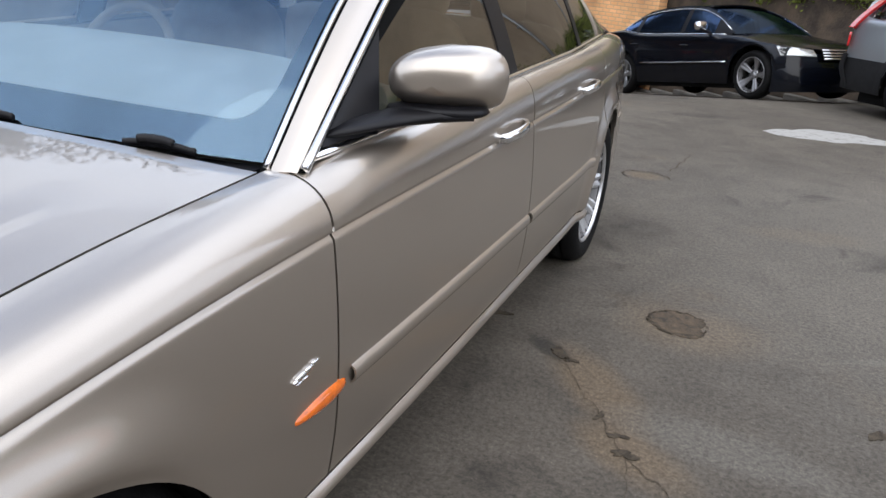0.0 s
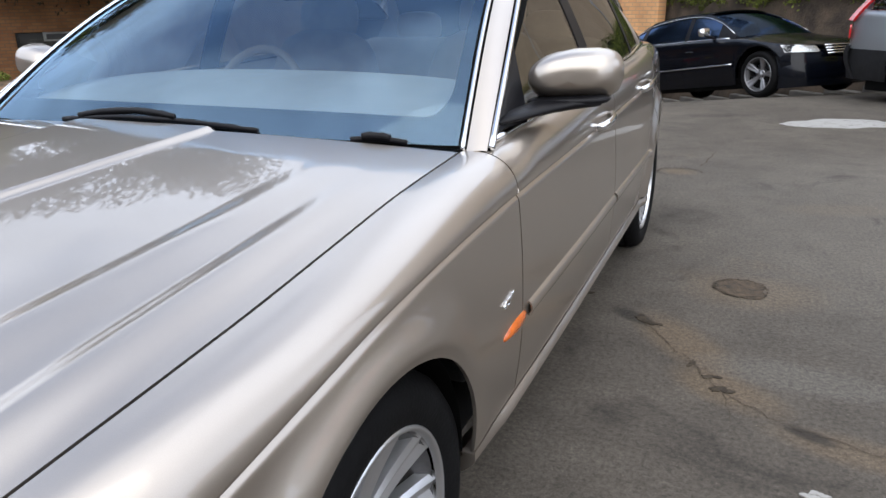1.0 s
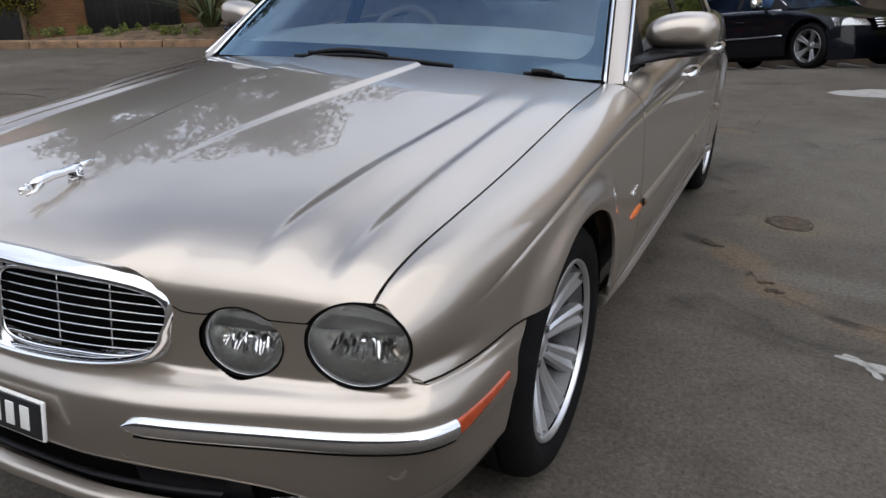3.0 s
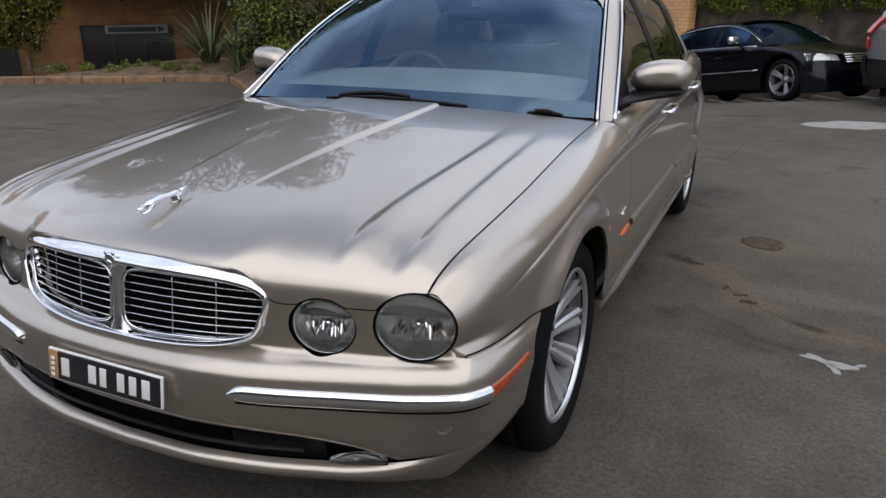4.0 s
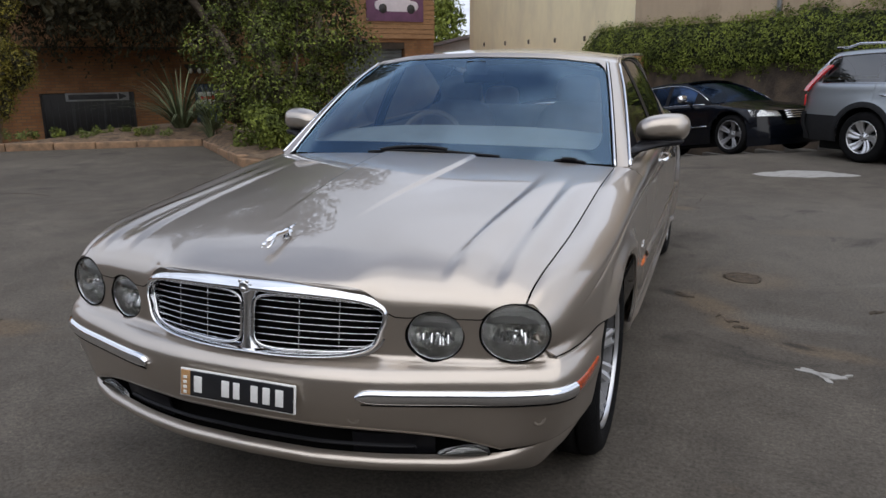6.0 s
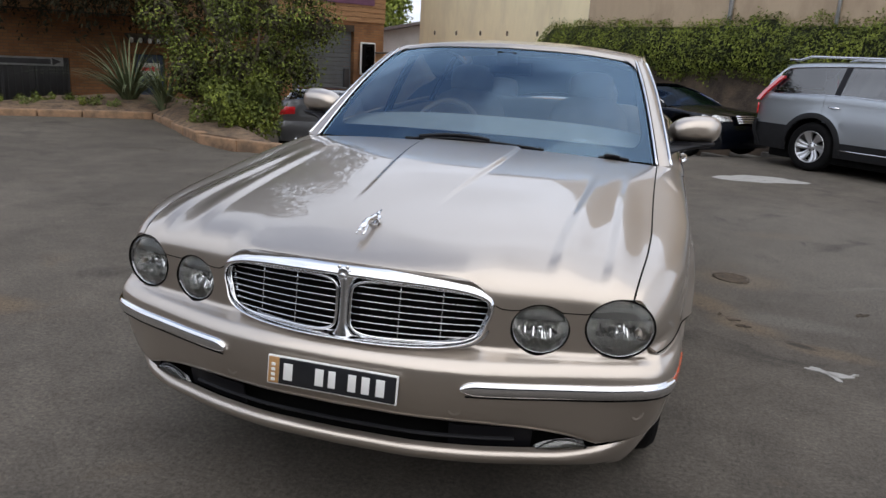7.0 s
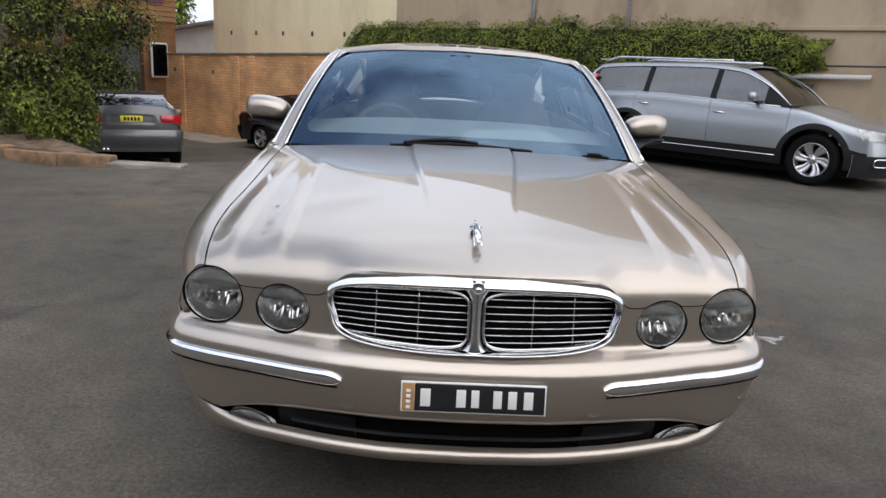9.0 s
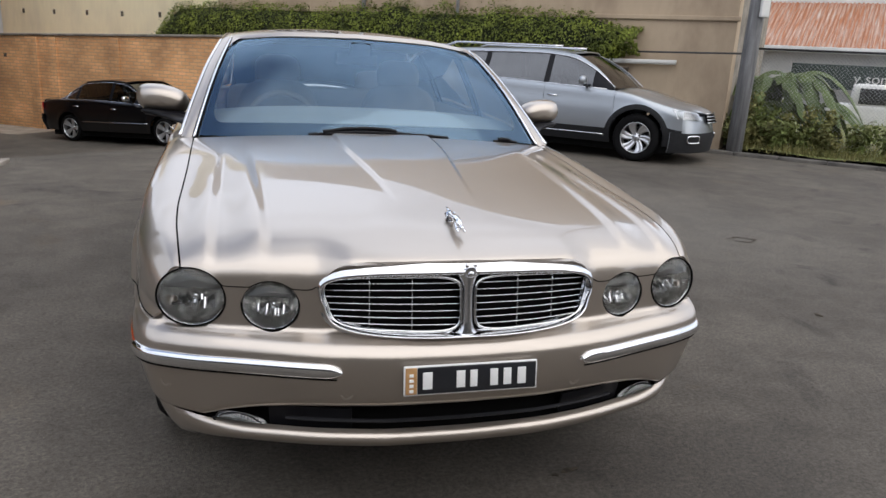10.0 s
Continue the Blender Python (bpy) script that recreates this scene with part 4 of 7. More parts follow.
# ornament on the bonnet: a stretched, leaping form in chrome
bm = bmesh.new()
oz = bonnet_z(0, .25)
ball(bm, (0, .285, oz + .004), (.010, .026, .005))
tube([(0, .176, oz + .012), (0, .198, oz + .019), (0, .222, oz + .023), (0, .248, oz + .022), (0, .272, oz + .023), (0, .292, oz + .026)], [.008, .0105, .0105, .0085, .0105, .008], bm, 12)
ball(bm, (0, .162, oz + .010), (.0075, .012, .007))
for sg in (-1, 1):
    ball(bm, (sg * .004, .170, oz + .016), (.002, .003, .003), n=8)
    tube([(sg * .007, .196, oz + .014), (sg * .009, .178, oz + .003), (sg * .009, .158, oz - .001)], [.006, .0045, .003], bm, 8)
    tube([(sg * .008, .284, oz + .023), (sg * .010, .268, oz + .012), (sg * .008, .288, oz + .006)], [.009, .0065, .005], bm, 8)
tube([(0, .290, oz + .026), (0, .308, oz + .030), (0, .330, oz + .034)], [.007, .005, .002], bm, 8)
part("bonnet_ornament", bm, chrome, saloon, "chrome leaping mascot ornament")

# number plate: dark, with bars in place of its characters
plate_m = Matrix.Translation((0, -.014, .509)) @ Euler((radians(-8), 0, 0)).to_matrix().to_4x4()
plate_white = material("plate_white", (0.78, 0.78, 0.76), 0.4, vary=0.06, scale=30)
plate_black = material("plate_black", (0.012, 0.013, 0.016), 0.35, coat=0.3, vary=0.2, scale=30)
plate_tan = material("plate_tan", (0.42, 0.24, 0.10), 0.45, vary=0.15, scale=40)
bm = bmesh.new()
box(bm, (-.186, -.004, -.040), (.186, .004, .040), .003, plate_m)
plate = part("number_plate", bm, plate_white, saloon, "dark number plate with a white border")
bm = bmesh.new()
box(bm, (-.150, -.0065, -.036), (.182, .003, .036), .002, plate_m)
part("plate_field", bm, plate_black, plate)
bm = bmesh.new()
box(bm, (-.182, -.0065, -.036), (-.151, .003, .036), .002, plate_m)
part("plate_band", bm, plate_tan, plate)
for x0, x1 in ((-.136, -.110), (-.044, -.020), (-.006, .014), (.050, .072), (.088, .110), (.128, .152)):
    bm = bmesh.new()
    box(bm, (x0, -.0085, -.023), (x1, -.005, .023), .001, plate_m)
    part("plate_bar", bm, plate_white, plate)
for k in range(4):
    bm = bmesh.new()
    box(bm, (-.172, -.0085, .012 - k * .014), (-.161, -.005, .020 - k * .014), .0005, plate_m)
    part("plate_bar", bm, plate_white, plate)


# ---------- wheels ----------
barrel_grey = material("dark_grey_alloy", (.16, .16, .165), .5, .6, vary=.3, scale=12)


def wheel(parent, m, r=.346, rim=.245, width=.225, spokes=10, twist=0.0, material_rim=None, spoke_w=.031, detail=64):
    """Tyre, rim, spokes and hub; local x points out of the car."""
    hub = part("wheel", lathe([(-.02, .0), (-.02, .078), (.028, .074), (.036, .05), (.038, .035), (.046, .03), (.048, .0)], 32), material_rim or alloy, parent)
    hub.matrix_basis = m
    w2 = width / 2
    ty = lathe([(-w2 + .02, rim - .01), (-w2 + .002, rim + .02), (-w2, r - .05), (-w2 + .03, r - .008), (-w2 + .06, r), (-.045, r), (-.043, r - .008), (-.037, r - .008), (-.035, r), (.035, r), (.037, r - .008), (.043, r - .008), (.045, r), (w2 - .06, r), (w2 - .03, r - .008), (w2 - .006, r - .03), (w2, r - .055), (w2 - .002, rim + .03), (w2 - .008, rim + .012), (w2 - .020, rim - .006)], detail)
    t = part("tyre", ty, rubber, hub)
    part("rim", lathe([(w2 - .026, rim - .012), (w2 - .014, rim - .009), (w2 - .011, rim - .004), (w2 - .012, rim), (w2 - .018, rim + .004)], detail), material_rim or alloy, hub, "silver alloy rim")
    part("rim_barrel", lathe([(-w2 + .02, rim - .008), (-w2 + .03, rim - .03), (w2 - .06, rim - .030), (w2 - .030, rim - .016)], detail), barrel_grey, hub)
    part("brake_disc", lathe([(-.05, .06), (-.04, .16), (-.055, .16)], 32), dark_trim, hub)
    for k in range(spokes):
        a = 2 * math.pi * k / spokes
        bm = bmesh.new()
        ring = []
        for s in lin(0, 1, 8):
            rad = .045 + (rim - .052) * s
            hw = spoke_w * (.62 + .72 * s ** 1.2)
            ox = .030 + (w2 - .022 - .030) * (s ** 1.5) * .9
            off = twist * s * s
            row = []
            for q, dx in ((-1, -.026), (-.92, -.003), (-.55, .004), (0, -.004 * s), (.55, .004), (.92, -.003), (1, -.026)):
                b = math.atan2(q * hw, rad) + off
                row.append(bm.verts.new((ox + dx, rad * math.cos(a + b), rad * math.sin(a + b))))
            ring.append(row)
        for i in range(7):
            for j in range(6):
                bm.faces.new((ring[i][j], ring[i][j + 1], ring[i + 1][j + 1], ring[i + 1][j]))
        bmesh.ops.recalc_face_normals(bm, faces=bm.faces)
        if sum(f.normal.x for f in bm.faces) < 0:
            bmesh.ops.reverse_faces(bm, faces=bm.faces)
        part("spoke", bm, material_rim or alloy, hub, smooth=False)
    for k in range(5):
        a = 2 * math.pi * (k + .5) / 5
        bm = lathe([(.0, .011), (.016, .010), (.018, .0)], 10)
        bmesh.ops.translate(bm, verts=bm.verts, vec=(.026, .052 * math.cos(a), .05 * math.sin(a)))
        part("wheel_nut", bm, dark_trim, hub)
    return hub


for yw in (WF, WR):
    wheel(saloon, Matrix.Translation((.770, yw, AXLE)), spoke_w=.032)
    wheel(saloon, Matrix.Translation((-.770, yw, AXLE)) @ Euler((0, 0, math.pi)).to_matrix().to_4x4(), spoke_w=.032)
for yc in (ARCH_F, ARCH_R):
    for side in (False, True):
        bm = sheet(lambda a, t: (.60 + (.275 if yc < 2 else .255) * t, yc + (ARCH_RAD + .004 * t) * math.cos(a), ARCH_Z + (ARCH_RAD + .004 * t) * math.sin(a)), lin(.0, math.pi, 24), lin(0, 1, 3), 0, None, side)
        ring = [bm.verts.new(((-1 if side else 1) * .60, yc + ARCH_RAD * math.cos(a), ARCH_Z + ARCH_RAD * math.sin(a))) for a in lin(.0, math.pi, 24)]
        bm.faces.new(ring)
        part("wheel_arch_liner", bm, gap_black, saloon)
# dark floor pan and rear bumper
bm = bmesh.new()
box(bm, (-.74, 1.40, .17), (.74, 3.50, .34), .02)
box(bm, (-.58, .55, .19), (.58, 4.8, .33), .02)
part("floor_pan", bm, gap_black, saloon)


def tail_at(u, t):
    a = abs(u)
    x = .74 * math.copysign(min(1, a / .7) ** .9, u) + math.copysign(.115 * step(.7, .95, a), u)
    y = 5.06 - .10 * (a / .7) ** 2 if a < .7 else 4.96 - .62 * (a - .7) / .3
    z = .62 - .30 * t
    return x, y + .03 * math.sin(math.pi * t) - .06 * t ** 3, z


part("rear_bumper", sheet(tail_at, lin(-1, 1, 41), lin(0, 1, 10), 0.02, (0, 4, .4)), gold_paint, saloon)
part("tail_panel", sheet(lambda f, t: (f * (.75 - .20 * t ** 1.5), 5.02 - .10 * f * f + .02 * math.sin(3 * t) - .03 * t, .60 + .40 * t), lin(-1, 1, 21), lin(0, 1, 10), 0.02, (0, 4, .6)), gold_paint, saloon)
for sg in (-1, 1):
    bm = bmesh.new()
    ball(bm, (sg * .56, 4.985, .80), (.08, .045, .10), e=.7)
    part("tail_lamp", bm, red_lens, saloon, "red tail lamp")

# ---------- cabin ----------
part("dashboard", sheet(lambda f, t: (f * .735, 1.60 + .06 * f * f * (1 - t) + .58 * t - .06 * f * f, .965 + .095 * math.sin(t * 2.0) * (1 - .35 * abs(f) ** 3) - .12 * max(0, t - .9)), lin(-1, 1, 31), lin(0, 1, 14), 0.25, (0, 2, .4)), dash_skin, saloon, "pale stone dashboard top")
bm = bmesh.new()
box(bm, (-.72, 2.10, .62), (.72, 2.2, .88), .03)
part("dash_fascia", bm, wood_trim, saloon, "walnut dashboard fascia")
sw = Matrix.Translation((-.37, 2.36, .93)) @ Euler((radians(66), 0, 0)).to_matrix().to_4x4()
pts = [sw @ Vector((.185 * math.cos(a), .185 * math.sin(a), 0)) for a in lin(0, 2 * math.pi, 33)[:-1]]
wheel_rim = part("steering_wheel", tube(pts, .016, n=8, closed=True), tan_leather, saloon, "leather-rimmed steering wheel")
bm = bmesh.new()
ball(bm, sw @ Vector((0, 0, .02)), (.07, .04, .07))
for a in (0, math.pi, -math.pi / 2):
    tube([sw @ Vector((.05 * math.cos(a), .05 * math.sin(a), .01)), sw @ Vector((.18 * math.cos(a), .18 * math.sin(a), 0))], .014, bm)
part("steering_hub", bm, dark_trim, wheel_rim)


def seat(x, y, w=.25):
    s = part("front_seat", bmesh.new(), tan_leather, saloon, "tan leather front seat")
    bm = bmesh.new()
    ball(bm, (x, y, .52), (w, .26, .12), e=.6, n=20)
    ball(bm, (x, y + .26, .82), (w, .10, .34), Euler((radians(-14), 0, 0)).to_matrix(), e=.6, n=20)
    for f in bm.faces:
        f.smooth = True
    bm.to_mesh(s.data)
    bm.free()
    bm = bmesh.new()
    ball(bm, (x, y + .36, 1.20), (.135, .055, .10), Euler((radians(-10), 0, 0)).to_matrix(), e=.65, n=18)
    for q in (-.06, .06):
        tube([(x + q, y + .36, 1.08), (x + q, y + .36, 1.16)], .007, bm, 6)
    part("head_restraint", bm, tan_leather, s)


seat(-.37, 2.55)
seat(.37, 2.55)
bm = bmesh.new()
box(bm, (-.68, 3.25, .42), (.68, 3.75, .60), .07)
box(bm, (-.68, 3.62, .55), (.68, 3.86, 1.08), .09)
rear = part("rear_seat", bm, tan_leather, saloon, "tan leather rear bench")
for x in (-.36, .36):
    bm = bmesh.new()
    ball(bm, (x, 3.80, 1.13), (.13, .05, .08), e=.65)
    part("rear_head_restraint", bm, tan_leather, rear)
bm = bmesh.new()
box(bm, (-.62, 3.85, 1.02), (.62, 4.35, 1.04), .01)
part("parcel_shelf", bm, dark_trim, saloon)
bm = bmesh.new()
box(bm, (-.76, 1.6, .34), (.76, 4.3, .38), .01)
part("cabin_floor", bm, dark_trim, saloon)
for side in (False, True):
    part("door_card", sheet(lambda y, t: (belt_x(y) - .045 - .03 * math.sin(t * 3), y, .40 + (belt_z(y) - .40) * t), lin(1.62, 3.7, 20), lin(0, 1, 6), 0.01, (2, 2.5, .7), side), tan_leather, saloon, "tan door trim")
bm = bmesh.new()
box(bm, (-.11, -.012, -.03), (.11, .012, .03), .012, Matrix.Translation((0, 2.20, 1.30)))
part("rear_view_mirror", bm, gap_black, saloon)
part("headlining", sheet(lambda f, v: (roof_at(f * .96, v)[0], roof_at(f * .96, v)[1], roof_at(f * .96, v)[2] - .03), lin(-1, 1, 11), lin(0.02, .98, 8), 0), dash_skin, saloon, "pale headlining")

# ---------- ground: level round the saloon, falling away down the lane behind ----------
def ground_z(x, y):
    d = -0.58 * x + 0.81 * y - 7.7
    s = (x + 3.8) * 0.89 + (y - 6.9) * 0.46
    lane = step(-1.5, -.3, s)
    fall = 0.0
    if d > -0.6:
        e = max(0, d) if d > 0.6 else (d + 0.6) ** 2 / 2.4
        fall = .15 * e if e < 6 else .9 + .34 * (1 - math.exp(-(.15 * e - .9) / .34))
    behind = -0.56 * (x + 10.2) + 0.83 * (y - 7.2)
    left = 0.9 * step(0.5, 6.5, behind)
    return -(fall * lane + left * (1 - lane))


def asphalt_material():
    m = bpy.data.materials.new("worn_asphalt")
    m.use_nodes = True
    nt = m.node_tree
    N, L = nt.nodes, nt.links
    b = N["Principled BSDF"]
    tc = N.new("ShaderNodeTexCoord")

    def noise_tex(scale, detail=6, rough=0.6, dist=0.0):
        n = N.new("ShaderNodeTexNoise")
        n.inputs["Scale"].default_value, n.inputs["Detail"].default_value = scale, detail
        n.inputs["Roughness"].default_value, n.inputs["Distortion"].default_value = rough, dist
        L.new(tc.outputs["Object"], n.inputs["Vector"])
        return n.outputs["Fac"]

    def ramp(fac, p0, c0, p1, c1):
        r = N.new("ShaderNodeValToRGB")
        r.color_ramp.elements[0].position, r.color_ramp.elements[1].position = p0, p1
        r.color_ramp.elements[0].color, r.color_ramp.elements[1].color = (*c0, 1), (*c1, 1)
        L.new(fac, r.inputs["Fac"])
        return r.outputs["Color"]

    def mix(kind, fac, a, c):
        x = N.new("ShaderNodeMix")
        x.data_type, x.blend_type = "RGBA", kind
        for sock, v in (("Factor", fac), ("A", a), ("B", c)):
            if isinstance(v, float):
                x.inputs[sock].default_value = v
            else:
                L.new(v, x.inputs[sock])
        return x.outputs["Result"]
    tone = ramp(noise_tex(0.55, 5, .6, .4), .32, (.076, .067, .057), .70, (.128, .114, .097))
    mid = ramp(noise_tex(3.2, 9, .74, .3), .3, (.70, .69, .67), .72, (1.26, 1.25, 1.22))
    grit = ramp(noise_tex(58, 6, .9), .36, (.42, .42, .42), .68, (1.66, 1.64, 1.60))
    dirt = ramp(noise_tex(0.9, 7, .66, .8), .60, (0, 0, 0), .74, (1, 1, 1))
    brown = N.new("ShaderNodeRGB")
    brown.outputs[0].default_value = (.12, .088, .055, 1)
    oil = ramp(noise_tex(1.7, 4, .6, 1.0), .27, (.45, .45, .46), .40, (1, 1, 1))
    specks = N.new("ShaderNodeTexVoronoi")
    specks.inputs["Scale"].default_value = 46
    L.new(tc.outputs["Object"], specks.inputs["Vector"])
    pale = ramp(specks.outputs["Distance"], .05, (2.6, 2.5, 2.4), .11, (1, 1, 1))
    c = mix("MULTIPLY", 1.0, tone, mid)
    f = N.new("ShaderNodeMath")
    f.operation = "MULTIPLY"
    f.inputs[1].default_value = .55
    L.new(dirt, f.inputs[0])
    c = mix("MIX", f.outputs[0], c, brown.outputs[0])
    wob = N.new("ShaderNodeTexNoise")
    wob.inputs["Scale"].default_value, wob.inputs["Detail"].default_value, wob.inputs["Roughness"].default_value = 5, 9, .85
    L.new(tc.outputs["Object"], wob.inputs["Vector"])
    for cx, cy, rx, ry, turn, amount, dark in STAINS_AND_LIGHT:
        mp = N.new("ShaderNodeMapping")
        mp.vector_type = "TEXTURE"
        mp.inputs["Location"].default_value, mp.inputs["Rotation"].default_value, mp.inputs["Scale"].default_value = (cx, cy, 0), (0, 0, turn), (rx, ry, 5)
        L.new(tc.outputs["Object"], mp.inputs["Vector"])
        gr = N.new("ShaderNodeTexGradient")
        gr.gradient_type = "SPHERICAL"
        L.new(mp.outputs[0], gr.inputs["Vector"])
        s = N.new("ShaderNodeMath")
        s.operation = "MULTIPLY"
        L.new(gr.outputs["Fac"], s.inputs[0])
        L.new(wob.outputs["Fac"], s.inputs[1])
        q = ramp(s.outputs[0], .08, (0, 0, 0), .30, (amount, amount, amount))
        tint = N.new("ShaderNodeRGB")
        tint.outputs[0].default_value = (.028, .025, .022, 1) if dark is True else (.150, .140, .124, 1) if dark == 2 else (.142, .106, .069, 1)
        c = mix("MIX", q, c, tint.outputs[0])
    c = mix("MULTIPLY", 1.0, c, grit)
    c = mix("MULTIPLY", .65, c, pale)
    c = mix("MULTIPLY", .8, c, oil)
    L.new(c, b.inputs["Base Color"])
    b.inputs["Roughness"].default_value = .82
    b.inputs["Specular IOR Level"].default_value = .35
    bp = N.new("ShaderNodeBump")
    bp.inputs["Strength"].default_value, bp.inputs["Distance"].default_value = .55, .012
    L.new(noise_tex(85, 6, .8), bp.inputs["Height"])
    L.new(bp.outputs["Normal"], b.inputs["Normal"])
    return m


# stains and light: x, y, half length, half width, turn, strength, dark, brown or pale
STAINS_AND_LIGHT = [(1.20, 2.78, .42, .17, -.9, .75, False), (1.38, 2.44, .30, .15, -.5, .7, False), (1.45, 3.40, .42, .30, .2, .6, False), (1.75, 2.2, .35, .12, -.2, .6, False),
          (.99, 2.95, .16, .07, -.6, .8, True), (1.62, 2.25, .12, .05, -.4, .8, True), (.87, 5.78, .2, .16, 0, .7, False), (-2.70, 4.76, .5, .22, .3, .8, False),
          (-2.41, 1.10, .4, .2, .2, .8, False), (.9, .1, .9, .5, .5, .35, True), (1.9, 5.0, .5, .2, .3, .4, False),
          # the wide pale patch paints brighter light beside the car into the asphalt
          (2.6, 4.6, 2.6, 3.4, .2, .40, 2), (1.62, 2.62, .5, .16, -.1, .5, 2), (2.3, 3.6, .6, .05, .5, .5, 2)]
asphalt = asphalt_material()


def axis_steps(lo, hi, fine):
    out = []
    v = lo
    while v < hi:
        out.append(v)
        gap = max(0, -14 - v, v - 14 if hi < 60 else v - 30)
        v += fine + gap * 0.35
    return out + [hi]


gx, gy = axis_steps(-300, 300, .5), axis_steps(-300, 400, .5)
bm = bmesh.new()
sheet(lambda x, y: (x, y, ground_z(x, y)), gx, gy, 0, (0, 0, -50), bm=bm)
tagged(part("ground", bm, asphalt, None), "worn grey asphalt car park with brown stains", "ground", kind="structure")


def blot(name, label, mat, cx, cy, rx, ry, turn=0, z=.004, seed=1, n=40, ragged=.22, category="stain", kind="stuff"):
    """An irregular thin patch lying on the asphalt."""
    rnd = random.Random(seed)
    ph = [rnd.uniform(0, 6.28) for _ in range(6)]
    bm = bmesh.new()
    ring = []
    for i in range(n):
        a = 2 * math.pi * i / n
        k = 1 + ragged * sum(math.sin((j + 2) * a + ph[j]) / (j + 1.4) for j in range(5)) + rnd.uniform(-.05, .05)
        px, py = rx * k * math.cos(a), ry * k * math.sin(a)
        X = cx + px * math.cos(turn) - py * math.sin(turn)
        Y = cy + px * math.sin(turn) + py * math.cos(turn)
        ring.append((X, Y))
    top = [bm.verts.new((X, Y, ground_z(X, Y) + z)) for X, Y in ring]
    low = [bm.verts.new((X, Y, ground_z(X, Y) - .01)) for X, Y in ring]
    mid = bm.verts.new((cx, cy, ground_z(cx, cy) + z))
    for i in range(n):
        j = (i + 1) % n
        bm.faces.new((top[i], top[j], mid))
        bm.faces.new((low[i], low[j], top[j], top[i]))
    return tagged(part(name, bm, mat, None, smooth=False), label, category, kind=kind)


paint_white = material("spilt_white_paint", (.30, .295, .28), .85, second=(.16, .152, .14), vary=.25, scale=14, ramp=(.30, .48), bump=.3, bump_scale=90)
soil = material("brown_gritty_soil", (.100, .072, .045), .95, second=(.045, .037, .029), vary=.4, scale=22, bump=.7, bump_scale=160)
tar = material("dark_crack", (.046, .039, .031), .95, second=(.092, .076, .058), vary=.5, scale=45, ramp=(.42, .60), bump=.8, bump_scale=120, spec=.1)
blot("paint_patch", "large spilt white paint patch on the asphalt", paint_white, 2.2, 8.55, .50, .33, .3, seed=3)
for k, (px, py, ra, rb, tn) in enumerate(((1.68, 1.92, .060, .026, -.2), (1.74, 1.89, .045, .018, .5), (1.70, 1.86, .014, .045, .3), (1.63, 1.95, .022, .010, .1), (1.80, 1.93, .016, .008, .9))):
    blot("paint_patch", "small ragged white paint splash on the asphalt", paint_white, px, py, ra, rb, tn, z=.004 + .0008 * k, seed=8 + k, ragged=.5)
blot("soil_patch", "round brown gritty hole fill in the asphalt", soil, 1.39, 3.43, .115, .11, z=.003, seed=5, ragged=.12)
for k, (px, py, rr) in enumerate(((1.03, 2.93, .035), (1.08, 2.90, .02), (1.32, 2.52, .022), (1.36, 2.44, .03), (.73, 3.13, .03), (2.07, 2.94, .035), (1.25, 2.60, .018), (-2.52, 1.15, .05), (2.64, 1.57, .02))):
    blot("tar_spot", "dark worn spot in the asphalt", tar, px, py, rr * 1.25, rr * .6, -.5 + .3 * k, z=.0036, seed=30 + k, ragged=.5)
blot("tar_spot", "black tar spots on the asphalt", tar, .468, .28, .022, .012, .3, seed=16, ragged=.5)
blot("tar_spot", "black tar spots on the asphalt", tar, .412, .26, .010, .007, .3, seed=17, ragged=.5)


def crack(pts, w, label="thin dark crack in the asphalt", seed=1):
    rnd = random.Random(seed)
    P = []
    for i in range(len(pts) - 1):
        for t in lin(0, 1, 9)[:-1]:
            P.append((pts[i][0] + (pts[i + 1][0] - pts[i][0]) * t + rnd.uniform(-.012, .012), pts[i][1] + (pts[i + 1][1] - pts[i][1]) * t + rnd.uniform(-.012, .012)))
    bm = bmesh.new()
    L, Rr = [], []
    for i, (x, y) in enumerate(P):
        a, b = P[max(0, i - 1)], P[min(len(P) - 1, i + 1)]
        d = Vector((b[0] - a[0], b[1] - a[1])).normalized()
        k = w * rnd.uniform(.3, 1) * min(1, i / 3 + .1, (len(P) - 1 - i) / 3 + .1)
        L.append(bm.verts.new((x - d.y * k, y + d.x * k, ground_z(x, y) + .0035)))
        Rr.append(bm.verts.new((x + d.y * k, y - d.x * k, ground_z(x, y) + .0035)))
    for i in range(len(P) - 1):
        bm.faces.new((L[i], Rr[i], Rr[i + 1], L[i + 1]))
    tagged(part("crack", bm, tar, None, smooth=False), label, "crack", kind="stuff")


crack([(1.39 + .118 * math.cos(k * .7), 3.43 + .113 * math.sin(k * .7)) for k in range(10)], .010, "dark broken rim round a filled hole", 21)
crack([(.88 + .17 * math.cos(k * .7), 5.76 + .14 * math.sin(k * .7)) for k in range(7)], .008, "dark broken rim round a filled hole", 22)
crack([(1.33, 2.45), (1.48, 2.33), (1.63, 2.26), (1.80, 2.20), (2.1, 2.18)], .0022, seed=2)
crack([(.99, 2.97), (1.12, 2.78), (1.25, 2.60), (1.36, 2.42), (1.40, 2.2)], .002, seed=3)
crack([(1.01, 6.0), (1.06, 6.4), (1.09, 6.85)], .006, seed=4)
crack([(3.27, 3.32), (3.42, 3.40), (3.56, 3.30), (3.42, 3.22), (3.27, 3.32)], .012, "dark ring round a cover in the asphalt", 5)
